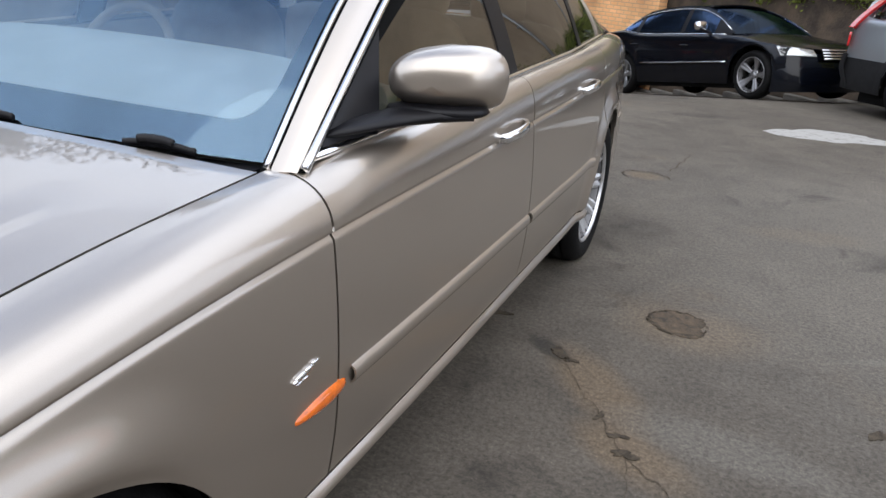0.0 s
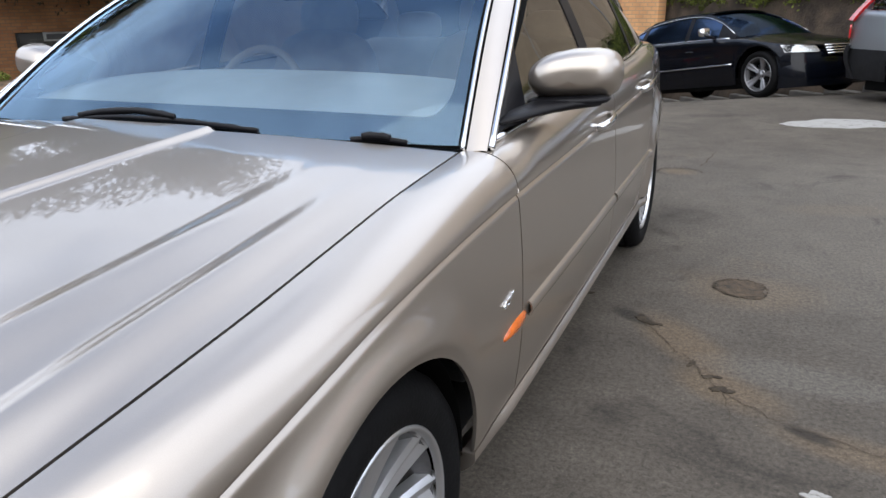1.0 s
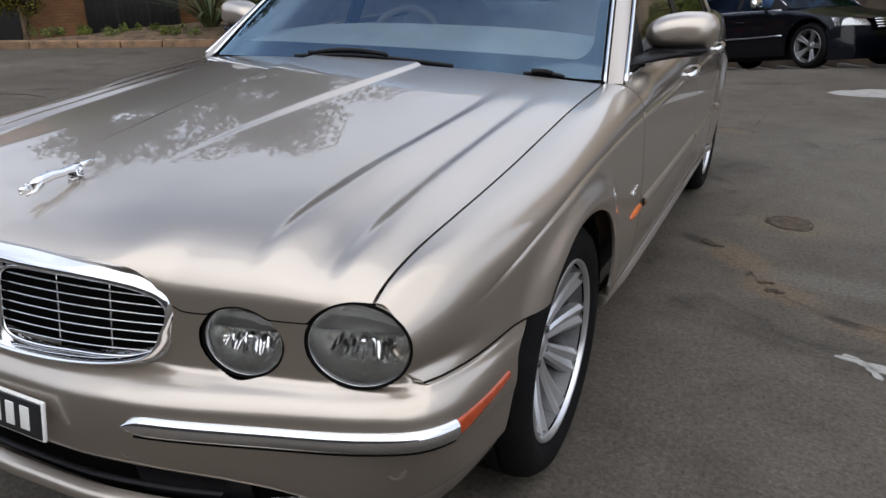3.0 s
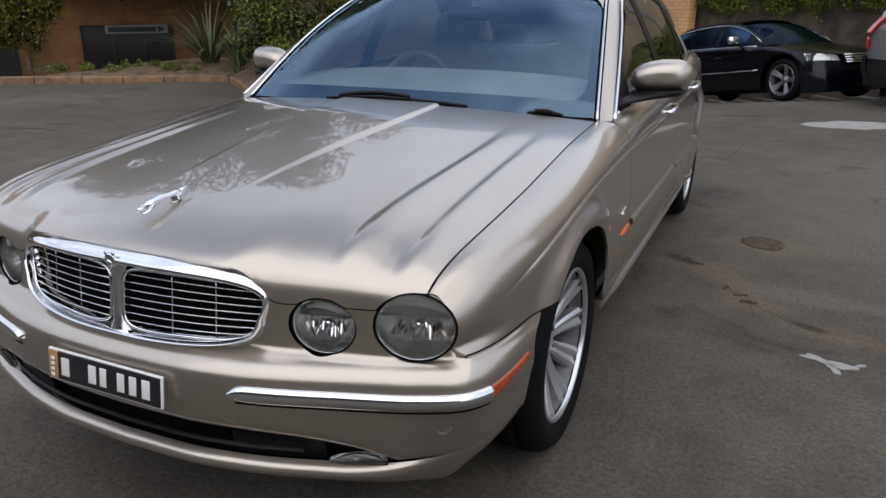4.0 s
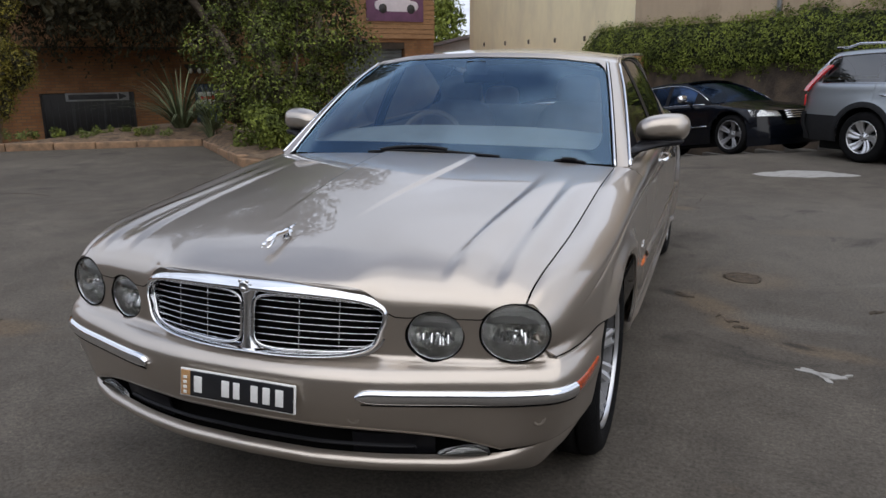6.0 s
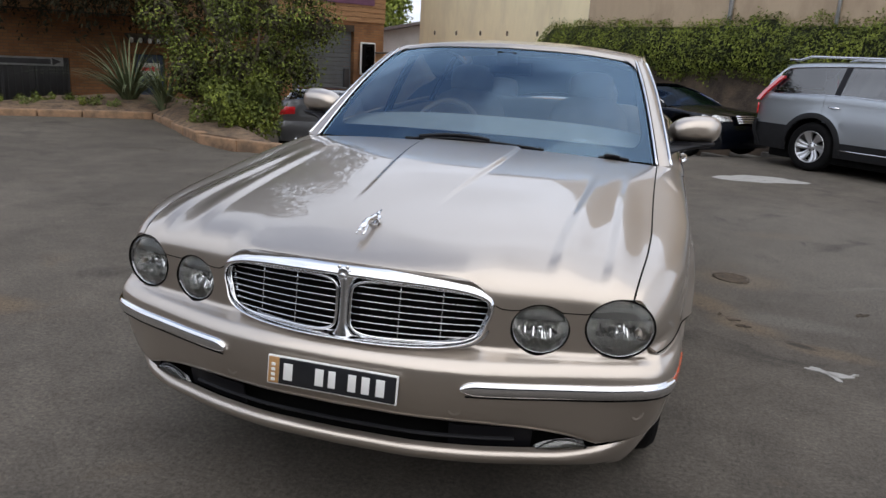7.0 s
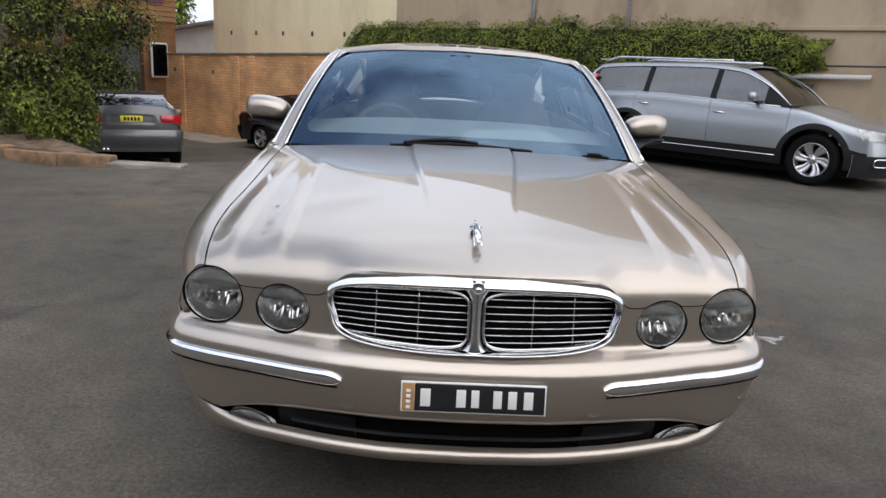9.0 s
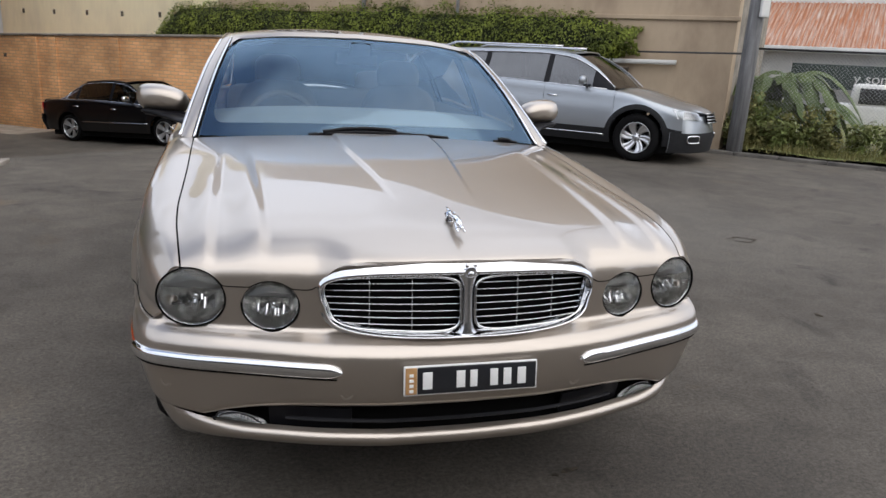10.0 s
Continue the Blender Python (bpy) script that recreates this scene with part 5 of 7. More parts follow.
crack([(-6.4, 4.2), (-6.0, 4.35), (-5.5, 4.3)], .02, seed=6)
crack([(-5.6, 6.0), (-5.2, 6.2), (-4.7, 6.1)], .018, seed=7)

# ---------- building materials ----------
def brick_material(name, c1, c2, mortar, w=.23, h=.076, joint=.010, rough=.9):
    m = bpy.data.materials.new(name)
    m.use_nodes = True
    nt = m.node_tree
    N, L = nt.nodes, nt.links
    b = N["Principled BSDF"]
    tc = N.new("ShaderNodeTexCoord")
    sw = N.new("ShaderNodeSeparateXYZ")
    cb = N.new("ShaderNodeCombineXYZ")
    L.new(tc.outputs["Object"], sw.inputs[0])
    L.new(sw.outputs["X"], cb.inputs["X"])
    L.new(sw.outputs["Z"], cb.inputs["Y"])
    br = N.new("ShaderNodeTexBrick")
    br.inputs["Color1"].default_value, br.inputs["Color2"].default_value, br.inputs["Mortar"].default_value = (*c1, 1), (*c2, 1), (*mortar, 1)
    br.inputs["Scale"].default_value = 1
    br.inputs["Brick Width"].default_value, br.inputs["Row Height"].default_value, br.inputs["Mortar Size"].default_value = w + joint, h + joint, joint
    L.new(cb.outputs[0], br.inputs["Vector"])
    n = N.new("ShaderNodeTexNoise")
    n.inputs["Scale"].default_value, n.inputs["Detail"].default_value = .9, 8
    L.new(tc.outputs["Object"], n.inputs["Vector"])
    r = N.new("ShaderNodeValToRGB")
    r.color_ramp.elements[0].position, r.color_ramp.elements[0].color = .30, (.55, .53, .52, 1)
    r.color_ramp.elements[1].position, r.color_ramp.elements[1].color = .66, (1.12, 1.1, 1.08, 1)
    L.new(n.outputs["Fac"], r.inputs["Fac"])
    mx = N.new("ShaderNodeMix")
    mx.data_type, mx.blend_type = "RGBA", "MULTIPLY"
    mx.inputs["Factor"].default_value = 1
    L.new(br.outputs["Color"], mx.inputs["A"])
    L.new(r.outputs["Color"], mx.inputs["B"])
    L.new(mx.outputs["Result"], b.inputs["Base Color"])
    b.inputs["Roughness"].default_value = rough
    bp = N.new("ShaderNodeBump")
    bp.inputs["Strength"].default_value, bp.inputs["Distance"].default_value, bp.invert = .6, .012, True
    L.new(br.outputs["Fac"], bp.inputs["Height"])
    L.new(bp.outputs["Normal"], b.inputs["Normal"])
    return m


# orange brick darkened to carry the shade of the overhang and trees
workshop_brick = brick_material("shaded_orange_brick", (.33, .165, .07), (.26, .12, .052), (.20, .125, .075))
orange_brick = brick_material("orange_brick", (.86, .50, .24), (.74, .40, .18), (.54, .36, .21))
dark_brick = brick_material("red_brown_brick", (.30, .125, .06), (.24, .10, .05), (.17, .11, .08))
render_yellow = material("cream_render", (.88, .77, .52), .85, second=(.72, .62, .43), vary=.12, scale=.7, ramp=(.25, .55), bump=.12, bump_scale=20, stretch_by=(1, 1, .35))
render_pink = material("pinkish_cream_render", (.44, .345, .24), .88, second=(.30, .225, .155), vary=.16, scale=.8, ramp=(.28, .55), bump=.2, bump_scale=18, stretch_by=(1, 1, .5))
pale_concrete = material("pale_concrete", (.36, .31, .25), .92, second=(.24, .205, .165), vary=.2, scale=2.5, bump=.3, bump_scale=60)
unseen_wall_grey = material("unseen_dark_wall", (.075, .072, .066), .9, second=(.05, .048, .044), vary=.2, scale=.8, bump=.2, bump_scale=30)
concrete = material("old_concrete", (.30, .27, .23), .9, second=(.17, .15, .125), vary=.25, scale=3, bump=.4, bump_scale=60)
timber = material("timber_weatherboard", (.34, .19, .09), .7, second=(.22, .115, .055), vary=.3, scale=3, stretch_by=(1, 8, 12), bump=.2, bump_scale=50)
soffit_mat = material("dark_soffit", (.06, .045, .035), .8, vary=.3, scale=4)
white_wall = material("white_painted_wall", (.68, .68, .66), .8, vary=.12, scale=1.5)
galv = material("galvanised_steel", (.42, .43, .44), .45, .7, vary=.2, scale=10)
rust = material("rusty_corrugated_iron", (.40, .34, .29), .75, second=(.33, .125, .05), vary=.45, scale=1.5, ramp=(.44, .70), stretch_by=(16, .5, .5))
dark_steel = material("dark_painted_steel", (.035, .035, .038), .5, vary=.3, scale=6)


def frame_between(p, q, z=0.0):
    """A frame on the ground line p to q: x along it, y to its back (left of the way p to q), z up."""
    d = Vector((q[0] - p[0], q[1] - p[1], 0))
    return Matrix.Translation((p[0], p[1], z)) @ Matrix.Rotation(math.atan2(d.y, d.x), 4, "Z"), d.length


def structure(name, bm, mat, m, label, category, smooth=False):
    ob = part(name, bm, mat, None, smooth=smooth)
    ob.matrix_world = m
    return tagged(ob, label, category, kind="structure")


# cream factory wall: a long face past the hedge, its end at the pole
CM, CL = frame_between((-7.9, 25.4), (7.75, 9.75), -1.3)
split = 9.6
WALL_H = 9.0
bm = bmesh.new()
box(bm, (0, 0, 0), (split, .35, WALL_H), .01)
wall_a = structure("wall_factory_yellow", bm, render_yellow, CM, "long yellow-cream rendered factory wall", "wall")
bm = bmesh.new()
box(bm, (split, -.012, 0), (CL, .35, WALL_H), .01)
wall_b = structure("wall_factory_pink", bm, render_pink, CM, "stained pinkish-cream rendered factory wall", "wall")
bm = bmesh.new()
box(bm, (CL - .35, .352, 0), (CL - .03, 4.2, WALL_H - .2), .01)
structure("wall_factory_end", bm, concrete, CM, "dull grey end wall of the factory", "wall")
bm = bmesh.new()
box(bm, (0, .35, WALL_H - .2), (CL, 4.2, WALL_H), .01)
structure("ceiling_factory_roof", bm, concrete, CM, "flat grey factory roof", "roof")
# raised string course, window with sill, downpipe and vents
bm = bmesh.new()
box(bm, (split + .5, -.06, 3.52), (CL + .05, .0, 3.60), .015)
structure("trim_string_course", bm, render_pink, CM, "narrow moulded ledge along the wall", "ledge")
win = thing("wall_window", "dark factory window with a white sill", "window", CM @ Matrix.Translation((12.3, 0, 4.5)))
bm = bmesh.new()
box(bm, (-1.3, -.06, 0), (1.3, .02, .10), .015)
part("sill", bm, white_wall, win, "white painted sill")
bm = bmesh.new()
box(bm, (-1.2, -.03, .10), (1.2, -.016, 1.5), .004)
part("pane", bm, dark_glass, win)
for x in (-1.2, -.4, .4, 1.2):
    bm = bmesh.new()
    box(bm, (x - .03, -.05, .10), (x + .03, -.014, 1.5), .004)
    part("glazing_bar", bm, white_wall, win)
for x, rr in ((14.2, .05), (16.6, .035)):
    p = thing("downpipe", "grey downpipe on the cream wall", "pipe", CM @ Matrix.Translation((x, -.08, 0)))
    part("pipe", tube([(0, 0, 2.2), (0, 0, 4.5), (0, 0, 7.0)], rr, n=10), galv, p)
    for z in (3.2, 4.6, 6.0):
        bm = bmesh.new()
        box(bm, (-rr - .03, -.012, z), (rr + .03, .07, z + .05), .006)
        part("bracket", bm, galv, p)
vent_mat = material("vent_shadow", (.11, .09, .065), .9, vary=.2, scale=10)
for i in range(5):
    bm = bmesh.new()
    box(bm, (-.05, -.02, -.07), (.05, .012, .07), .02)
    v = structure("trim_vent", bm, vent_mat, CM @ Matrix.Translation((1.2 + i * 1.55, 0, 3.35)), "small dark vent hole in the cream wall", "vent")
for i in range(3):
    bm = lathe([(-.02, 0), (-.02, .07), (.015, .085)], 16, "y")
    structure("trim_anchor_plate", bm, rust, CM @ Matrix.Translation((19.35 + .55 * i, -.012, 4.12)), "round rusty anchor plate on the wall", "anchor plate", True)
# conduit that runs along the wall to the pole
cond = thing("conduit", "white conduit pipe along the cream wall", "pipe", CM)
part("pipe", tube([(18.2, -.10, 2.72), (19.6, -.12, 2.75), (21.2, -.14, 2.78)], .045, n=10), white_wall, cond)
part("cable", tube([(19.4, -.16, 2.92), (20.9, -.2, 2.95), (22.6, -.5, 2.98)], .018, n=6), dark_steel, cond)

# brick boundary wall with coping and piers
BM, BL = frame_between((-9.6, 24.0), (-2.2, 18.6), -1.35)
brick_wall = thing("brick_wall", "weathered orange brick boundary wall with a flat coping", "wall", BM, kind="structure")
bm = bmesh.new()
box(bm, (0, 0, 0), (BL + 1.6, .25, 2.53), .006)
for v in bm.verts:
    v.co.z += .033 * v.co.x * (v.co.z > 1)
part("wall_body", bm, orange_brick, brick_wall)
bm = bmesh.new()
box(bm, (-.02, -.05, 2.53), (BL + 1.62, .30, 2.59), .015)
for v in bm.verts:
    v.co.z += .033 * v.co.x
part("coping", bm, concrete, brick_wall, "thin concrete coping")
for x in (1.6, 4.3, 5.0, 7.2):
    bm = bmesh.new()
    box(bm, (x - .17, -.06, 0), (x + .17, -.002, 2.50 + .033 * x), .006)
    part("pier", bm, orange_brick, brick_wall)
for x in (.5, 1.25, 3.2):
    bm = bmesh.new()
    box(bm, (x - .05, -.02, 2.05), (x + .05, .01, 2.16), .01)
    part("vent", bm, vent_mat, brick_wall)

apron = bmesh.new()
sheet(lambda u, t: (lambda p: (p.x, p.y, ground_z(p.x, p.y) + .012 * (1 - step(.9, 1, t) * 1.4)))(BM @ Vector((u, -.02 - (1.5 + .25 * noise.noise((u * .8, 0, 0))) * t, 0))), lin(-.5, 5.2, 30), lin(0, 1, 8), 0, (0, 20, -9), bm=apron)
tagged(part("pavement_apron", apron, pale_concrete, None), "pale worn concrete strip along the brick wall", "pavement", kind="structure")

# ---------- kerb, raised strip and retaining wall under the hedge ----------
KM, KL = frame_between((-1.2, 17.55), (12.0, 4.35), 0)
# kerb concrete darkened for the shade behind the parked cars
kerb_grey = material("shaded_kerb", (.13, .12, .105), .9, second=(.06, .055, .05), vary=.25, scale=3, bump=.4, bump_scale=60)
kerb = thing("kerb", "low concrete kerb along the parked cars", "kerb", kind="structure")
n = 26
for i in range(n):
    a, b2 = KL * i / n + .005, KL * (i + 1) / n - .005
    p0, p1 = KM @ Vector((a, 0, 0)), KM @ Vector((b2, 0, 0))
    zz = (ground_z(p0.x, p0.y) + ground_z(p1.x, p1.y)) / 2
    bm = bmesh.new()
    box(bm, (a, 0, -.2), (b2, .15, .06), .02)
    bmesh.ops.transform(bm, matrix=Matrix.Translation((0, 0, zz)) @ KM, verts=bm.verts)
    part("kerbstone", bm, kerb_grey, kerb)
RM, RL = frame_between((-3.0, 20.1), (6.3, 10.8), 0)
# soil-stained brown, darkened further for the shade under the hedge
bank_mat = material("dirty_shaded_retaining_wall", (.085, .062, .042), .95, second=(.03, .023, .017), vary=.35, scale=2.2, bump=.8, bump_scale=24)
bm = bmesh.new()


def bank_at(x, t):
    p = RM @ Vector((x, 0, 0))
    g = ground_z(p.x, p.y)
    w = noise.noise((x * 1.3, t * 3, 4)) * .10
    return x, -.15 + .25 * t + w, g - .1 + (1.35 - g + .1) * t


sheet(bank_at, lin(0, RL, 70), lin(0, 1, 10), 0, (RL / 2, 3, .5), bm=bm)
sheet(lambda x, t: (x, .10 + 1.0 * t, 1.35), lin(0, RL, 20), lin(0, 1, 3), 0, (RL / 2, 1, -3), bm=bm)
structure("wall_retaining", bm, bank_mat, RM, "soil-stained retaining wall, darkened for shade under the hedge", "retaining wall", True)


# ---------- leaves ----------
def leaf_material(name, c, second, per=.35):
    m = material(name, c, .65, second=second, vary=.3, scale=3.0, per_piece=per, spec=.2)
    b = m.node_tree.nodes["Principled BSDF"]
    b.inputs["Transmission Weight"].default_value = 0.0
    b.inputs["Subsurface Weight"].default_value = 0.0
    return m


def foliage(pts, normals, sizes, seed=1, long=2.0, droop=.3):
    """Many small folded leaves at points, as one mesh."""
    rnd = np.random.RandomState(seed)
    V, F = [], []
    for p, nrm, s in zip(pts, normals, sizes):
        n = Vector(nrm) + Vector(rnd.normal(0, .55, 3))
        if n.length < 1e-3:
            n = Vector((0, 0, 1))
        n.normalize()
        d = Vector(rnd.normal(0, 1, 3))
        d.z -= droop
        d = d - n * d.dot(n)
        if d.length < 1e-3:
            continue
        d.normalize()
        w = n.cross(d)
        c = Vector(p)
        a = len(V)
        V += [c - d * s * long * .5, c + w * s * .5 + n * s * .12, c + d * s * long * .5, c - w * s * .5 + n * s * .12]
        F += [(a, a + 1, a + 2), (a, a + 2, a + 3)]
    me = bpy.data.meshes.new("leaves")
    me.from_pydata(V, [], F)
    return me


def leafy(name, me, mat, parent, label="", kind=""):
    me.name = name
    me.materials.append(mat)
    ob = new(name, me)
    ob.parent = parent
    return tagged(ob, label, kind=kind)


hedge_leaf = leaf_material("hedge_leaf", (.19, .225, .036), (.055, .070, .015))
bush_leaf = leaf_material("bush_leaf", (.15, .178, .030), (.034, .048, .012), .6)
cypress_leaf = leaf_material("cypress_leaf", (.235, .20, .035), (.10, .09, .02), .35)
# the drooping tree's brown-green, also used as painted shade inside other crowns
dull_shade_leaf = leaf_material("dull_hanging_and_shade_leaf", (.048, .042, .022), (.02, .019, .010), .4)
grass_leaf = leaf_material("grass_blade", (.13, .17, .045), (.085, .085, .03), .35)
dry_leaf = leaf_material("dry_weed", (.20, .18, .07), (.09, .10, .03), .4)
twig = material("grey_brown_bark", (.11, .085, .06), .9, second=(.05, .04, .03), vary=.3, scale=9, bump=.5, bump_scale=60)
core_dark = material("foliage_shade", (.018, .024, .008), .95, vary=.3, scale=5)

# hedge: a thick overhanging band of leaves on the retaining wall
hedge = thing("hedge", "overgrown green hedge hanging over a retaining wall", "hedge", RM)
rnd = np.random.RandomState(4)


def hedge_shape(x):
    top = 2.40 + .16 * noise.noise((x * .45, 1, 1)) + .10 * noise.noise((x * 1.7, 2, 1)) - .9 * step(1.0, 0.0, x) - .35 * step(RL - 1.0, RL + .1, x)
    bot = .98 + .16 * noise.noise((x * .6, 5, 1)) + .10 * noise.noise((x * 2.1, 7, 1)) - .35 * step(2.0, .2, x) + .55 * step(RL - 1.5, RL + .1, x)
    return top, bot


# near-black sheet behind the leaves, painted as the shade inside the hedge
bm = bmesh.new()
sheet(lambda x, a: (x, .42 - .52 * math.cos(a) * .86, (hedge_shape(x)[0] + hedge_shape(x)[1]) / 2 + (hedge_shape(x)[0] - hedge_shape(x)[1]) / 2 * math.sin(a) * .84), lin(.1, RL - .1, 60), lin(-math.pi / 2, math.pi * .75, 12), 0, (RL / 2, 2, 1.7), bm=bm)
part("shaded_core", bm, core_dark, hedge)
P, Q, S = [], [], []
for i in range(38000):
    x = rnd.uniform(-.1, RL + .15)
    top, bot = hedge_shape(x)
    a = rnd.uniform(-1.75, 2.3)
    r = rnd.uniform(.86, 1.06) + .16 * noise.noise((x * 2.6, a * 1.6, 3)) + (.16 if rnd.rand() < .03 else 0)
    y, z = .42 - .56 * math.cos(a) * r, (top + bot) / 2 + (top - bot) / 2 * math.sin(a) * r
    P.append((x, y, z))
    Q.append((0, -math.cos(a), math.sin(a) + .3))
    S.append(rnd.uniform(.020, .042))
leafy("leaves", foliage(P, Q, S, 5), hedge_leaf, hedge)
P, Q, S = [], [], []
for i in range(46):   # stray shoots over the top
    x = rnd.uniform(.6, RL - .4)
    top, bot = hedge_shape(x)
    h, lean = rnd.uniform(.08, .32), rnd.uniform(-.3, .3)
    for k in range(int(9 + h * 40)):
        t = rnd.rand()
        P.append((x + lean * t * h + rnd.normal(0, .02), .35 + rnd.normal(0, .03), top + h * t - .05))
        Q.append((0, -.4, 1))
        S.append(rnd.uniform(.018, .035))
leafy("shoots", foliage(P, Q, S, 6), bush_leaf, hedge)

# plain unseen walls added to close the yard behind and beside the camera
# the south wall is kept dark to dim light and reflections on the nose
bm = bmesh.new()
box(bm, (-30, -9.8, -.2), (16, -9.5, 4.8), .02)
tagged(part("wall_south", bm, unseen_wall_grey, None, smooth=False), "unseen dark grey wall added to dim light on the car's front", "wall", kind="structure")
bm = bmesh.new()
box(bm, (-30.3, -9.8, -.2), (-30, 8, 4.2), .02)
tagged(part("wall_west", bm, dark_brick, None, smooth=False), "unseen brown brick wall added to close the yard", "wall", kind="structure")

# ---------- brick workshop with timber upper storey ----------
WM, WL = frame_between((-23.0, 6.64), (-8.77, 23.92), -1.0)
OFF = 6.29   # start of the front along this face


def slab(bm, x0, x1, y0, y1, z0, z1, bevel=.006):
    return box(bm, (x0 + OFF, y0, z0 + 1.0), (x1 + OFF, y1, z1 + 1.0), bevel)


# lower front with its openings left free
front_wall = None
for x0, x1, z0, z1 in ((-6.2, -.4, -1.2, 1.9), (-.4, 1.75, .70, 1.9), (1.75, 3.35, -1.2, 1.9), (3.35, 5.85, .64, 1.9), (3.35, 5.85, -1.2, -.80), (5.85, 7.60, -1.2, 1.9), (7.60, 8.48, .84, 1.9), (8.48, 12.6, -1.2, 1.9), (12.6, 14.92, 2.12, 2.3), (14.92, 16.1, -1.2, 2.3)):
    bm = bmesh.new()
    slab(bm, x0, x1, 0, .30, z0, z1)
    if front_wall is None:
        front_wall = structure("wall_workshop_front", bm, workshop_brick, WM, "orange-brown brick workshop wall, darkened for shade, with dark openings", "wall")
    else:
        part("wall_panel", bm, workshop_brick, front_wall, smooth=False)
bm = bmesh.new()
slab(bm, 15.78, 16.1, .30, 9, -1.2, 5.6)
slab(bm, -6.2, -5.9, .30, 9, -1.2, 5.6)
slab(bm, -6.2, 16.1, 8.7, 9.0, -1.2, 5.6)
structure("wall_workshop_back", bm, dark_brick, WM, "brown brick workshop side wall", "wall")
bm = bmesh.new()
slab(bm, -6.5, 16.4, -.6, 9.2, 5.6, 5.8)
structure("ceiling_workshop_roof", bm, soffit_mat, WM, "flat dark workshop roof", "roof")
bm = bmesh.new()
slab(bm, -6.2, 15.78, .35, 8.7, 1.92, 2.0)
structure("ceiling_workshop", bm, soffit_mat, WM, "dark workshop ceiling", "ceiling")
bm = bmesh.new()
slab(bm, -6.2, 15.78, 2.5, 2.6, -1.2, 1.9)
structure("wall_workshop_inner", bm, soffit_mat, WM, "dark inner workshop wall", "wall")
# overhanging upper storey clad in boards
upper = thing("timber_storey", "brown timber-clad upper storey over the brick workshop", "storey", WM, kind="structure")
bm = bmesh.new()
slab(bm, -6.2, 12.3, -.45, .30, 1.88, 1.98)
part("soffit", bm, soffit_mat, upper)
bm = bmesh.new()
slab(bm, -6.2, 16.1, .02, .32, 1.9, 5.6)
part("backing", bm, soffit_mat, upper)
for i in range(22):
    z = 1.92 + i * .165
    for x0, x1, y in ((-6.2, 5.6, -.45), (5.62, 12.3, -.45), (12.34, 16.12, -.03)):
        if y > -.1 and z < 2.25:
            continue
        bm = bmesh.new()
        box(bm, (x0 + OFF, y, z + 1.0), (x1 + OFF, y + .035, z + 1.0 + .157), .006, Matrix.Identity(4))
        for v in bm.verts:
            if v.co.z < z + 1.05:
                v.co.y -= .018
        part("board", bm, timber, upper, smooth=False)
# poster with a plain pale car shape
poster_purple = material("poster_purple", (.16, .07, .14), .6, vary=.25, scale=2)
poster_pale = material("poster_pale", (.72, .66, .72), .6, vary=.1, scale=3)
post = thing("poster", "purple banner with a pale car picture on timber boards", "poster", WM @ Matrix.Translation((13.45 + OFF, -.07, 3.82)))
bm = bmesh.new()
box(bm, (0, -.015, 0), (2.2, .012, 1.75), .004)
part("board", bm, poster_purple, post)
bm = bmesh.new()
ball(bm, (1.15, -.018, .52), (.85, .006, .20), e=.6)
ball(bm, (1.20, -.018, .72), (.48, .006, .17), e=.7)
part("car_shape", bm, poster_pale, post)
for x in (.62, 1.70):
    bm = lathe([(-.030, 0), (-.030, .15), (-.02, .16)], 20, "y")
    bmesh.ops.translate(bm, verts=bm.verts, vec=(x, 0, .42))
    part("wheel_shape", bm, dark_steel, post)
# garage opening with a half-raised grey shutter
shutter = thing("garage_shutter", "grey metal garage shutter in a brick opening", "shutter", WM @ Matrix.Translation((12.6 + OFF, .18, -.2)))
shut_grey = material("shutter_grey", (.12, .13, .14), .55, .3, vary=.15, scale=4)
for i in range(22):
    z = .0 + i * .148
    bm = bmesh.new()
    box(bm, (.02, 0, z), (2.30, .03, z + .14), .012)
    part("slat", bm, shut_grey, shutter, smooth=False)
bm = bmesh.new()
box(bm, (2.0, -.10, 1.15), (2.2, -.01, 1.85), .02)
part("control_box", bm, dark_steel, shutter, "black control box")
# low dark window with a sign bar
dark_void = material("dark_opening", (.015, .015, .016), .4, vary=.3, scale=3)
wnd = thing("window_low", "low dark workshop window behind planting", "window", WM @ Matrix.Translation((3.35 + OFF, .12, .2)), kind="structure")
bm = bmesh.new()
box(bm, (0, 0, 0), (2.5, .03, 1.44), .004)
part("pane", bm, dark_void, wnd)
for x in (0, .8, 1.62, 2.44):
    bm = bmesh.new()
    box(bm, (x, -.04, 0), (x + .06, -.002, 1.44), .006)
    part("frame_bar", bm, dark_steel, wnd)
for k in range(14):
    bm = bmesh.new()
    box(bm, (.1 + k * .17, -.06, 0), (.115 + k * .17, -.045, 1.2), .002)
    part("security_bar", bm, dark_steel, wnd)
sign_mat = material("grey_sign_paint", (.30, .31, .31), .6, vary=.25, scale=6)
sgn = thing("arrow_sign", "long grey sign board with a dark arrow on the window", "sign", WM @ Matrix.Translation((4.0 + OFF, .02, 1.40)))
bm = bmesh.new()
box(bm, (0, 0, 0), (1.7, .03, .24), .006)
part("board", bm, sign_mat, sgn)
bm = bmesh.new()
box(bm, (.08, -.006, .05), (1.38, .0, .19), .002)
part("bar", bm, dark_steel, sgn)
bm = bmesh.new()
q = [bm.verts.new(p) for p in ((1.42, -.005, .02), (1.64, -.005, .12), (1.42, -.005, .22))]
bm.faces.new(q)
part("arrow_head", bm, dark_steel, sgn, smooth=False)
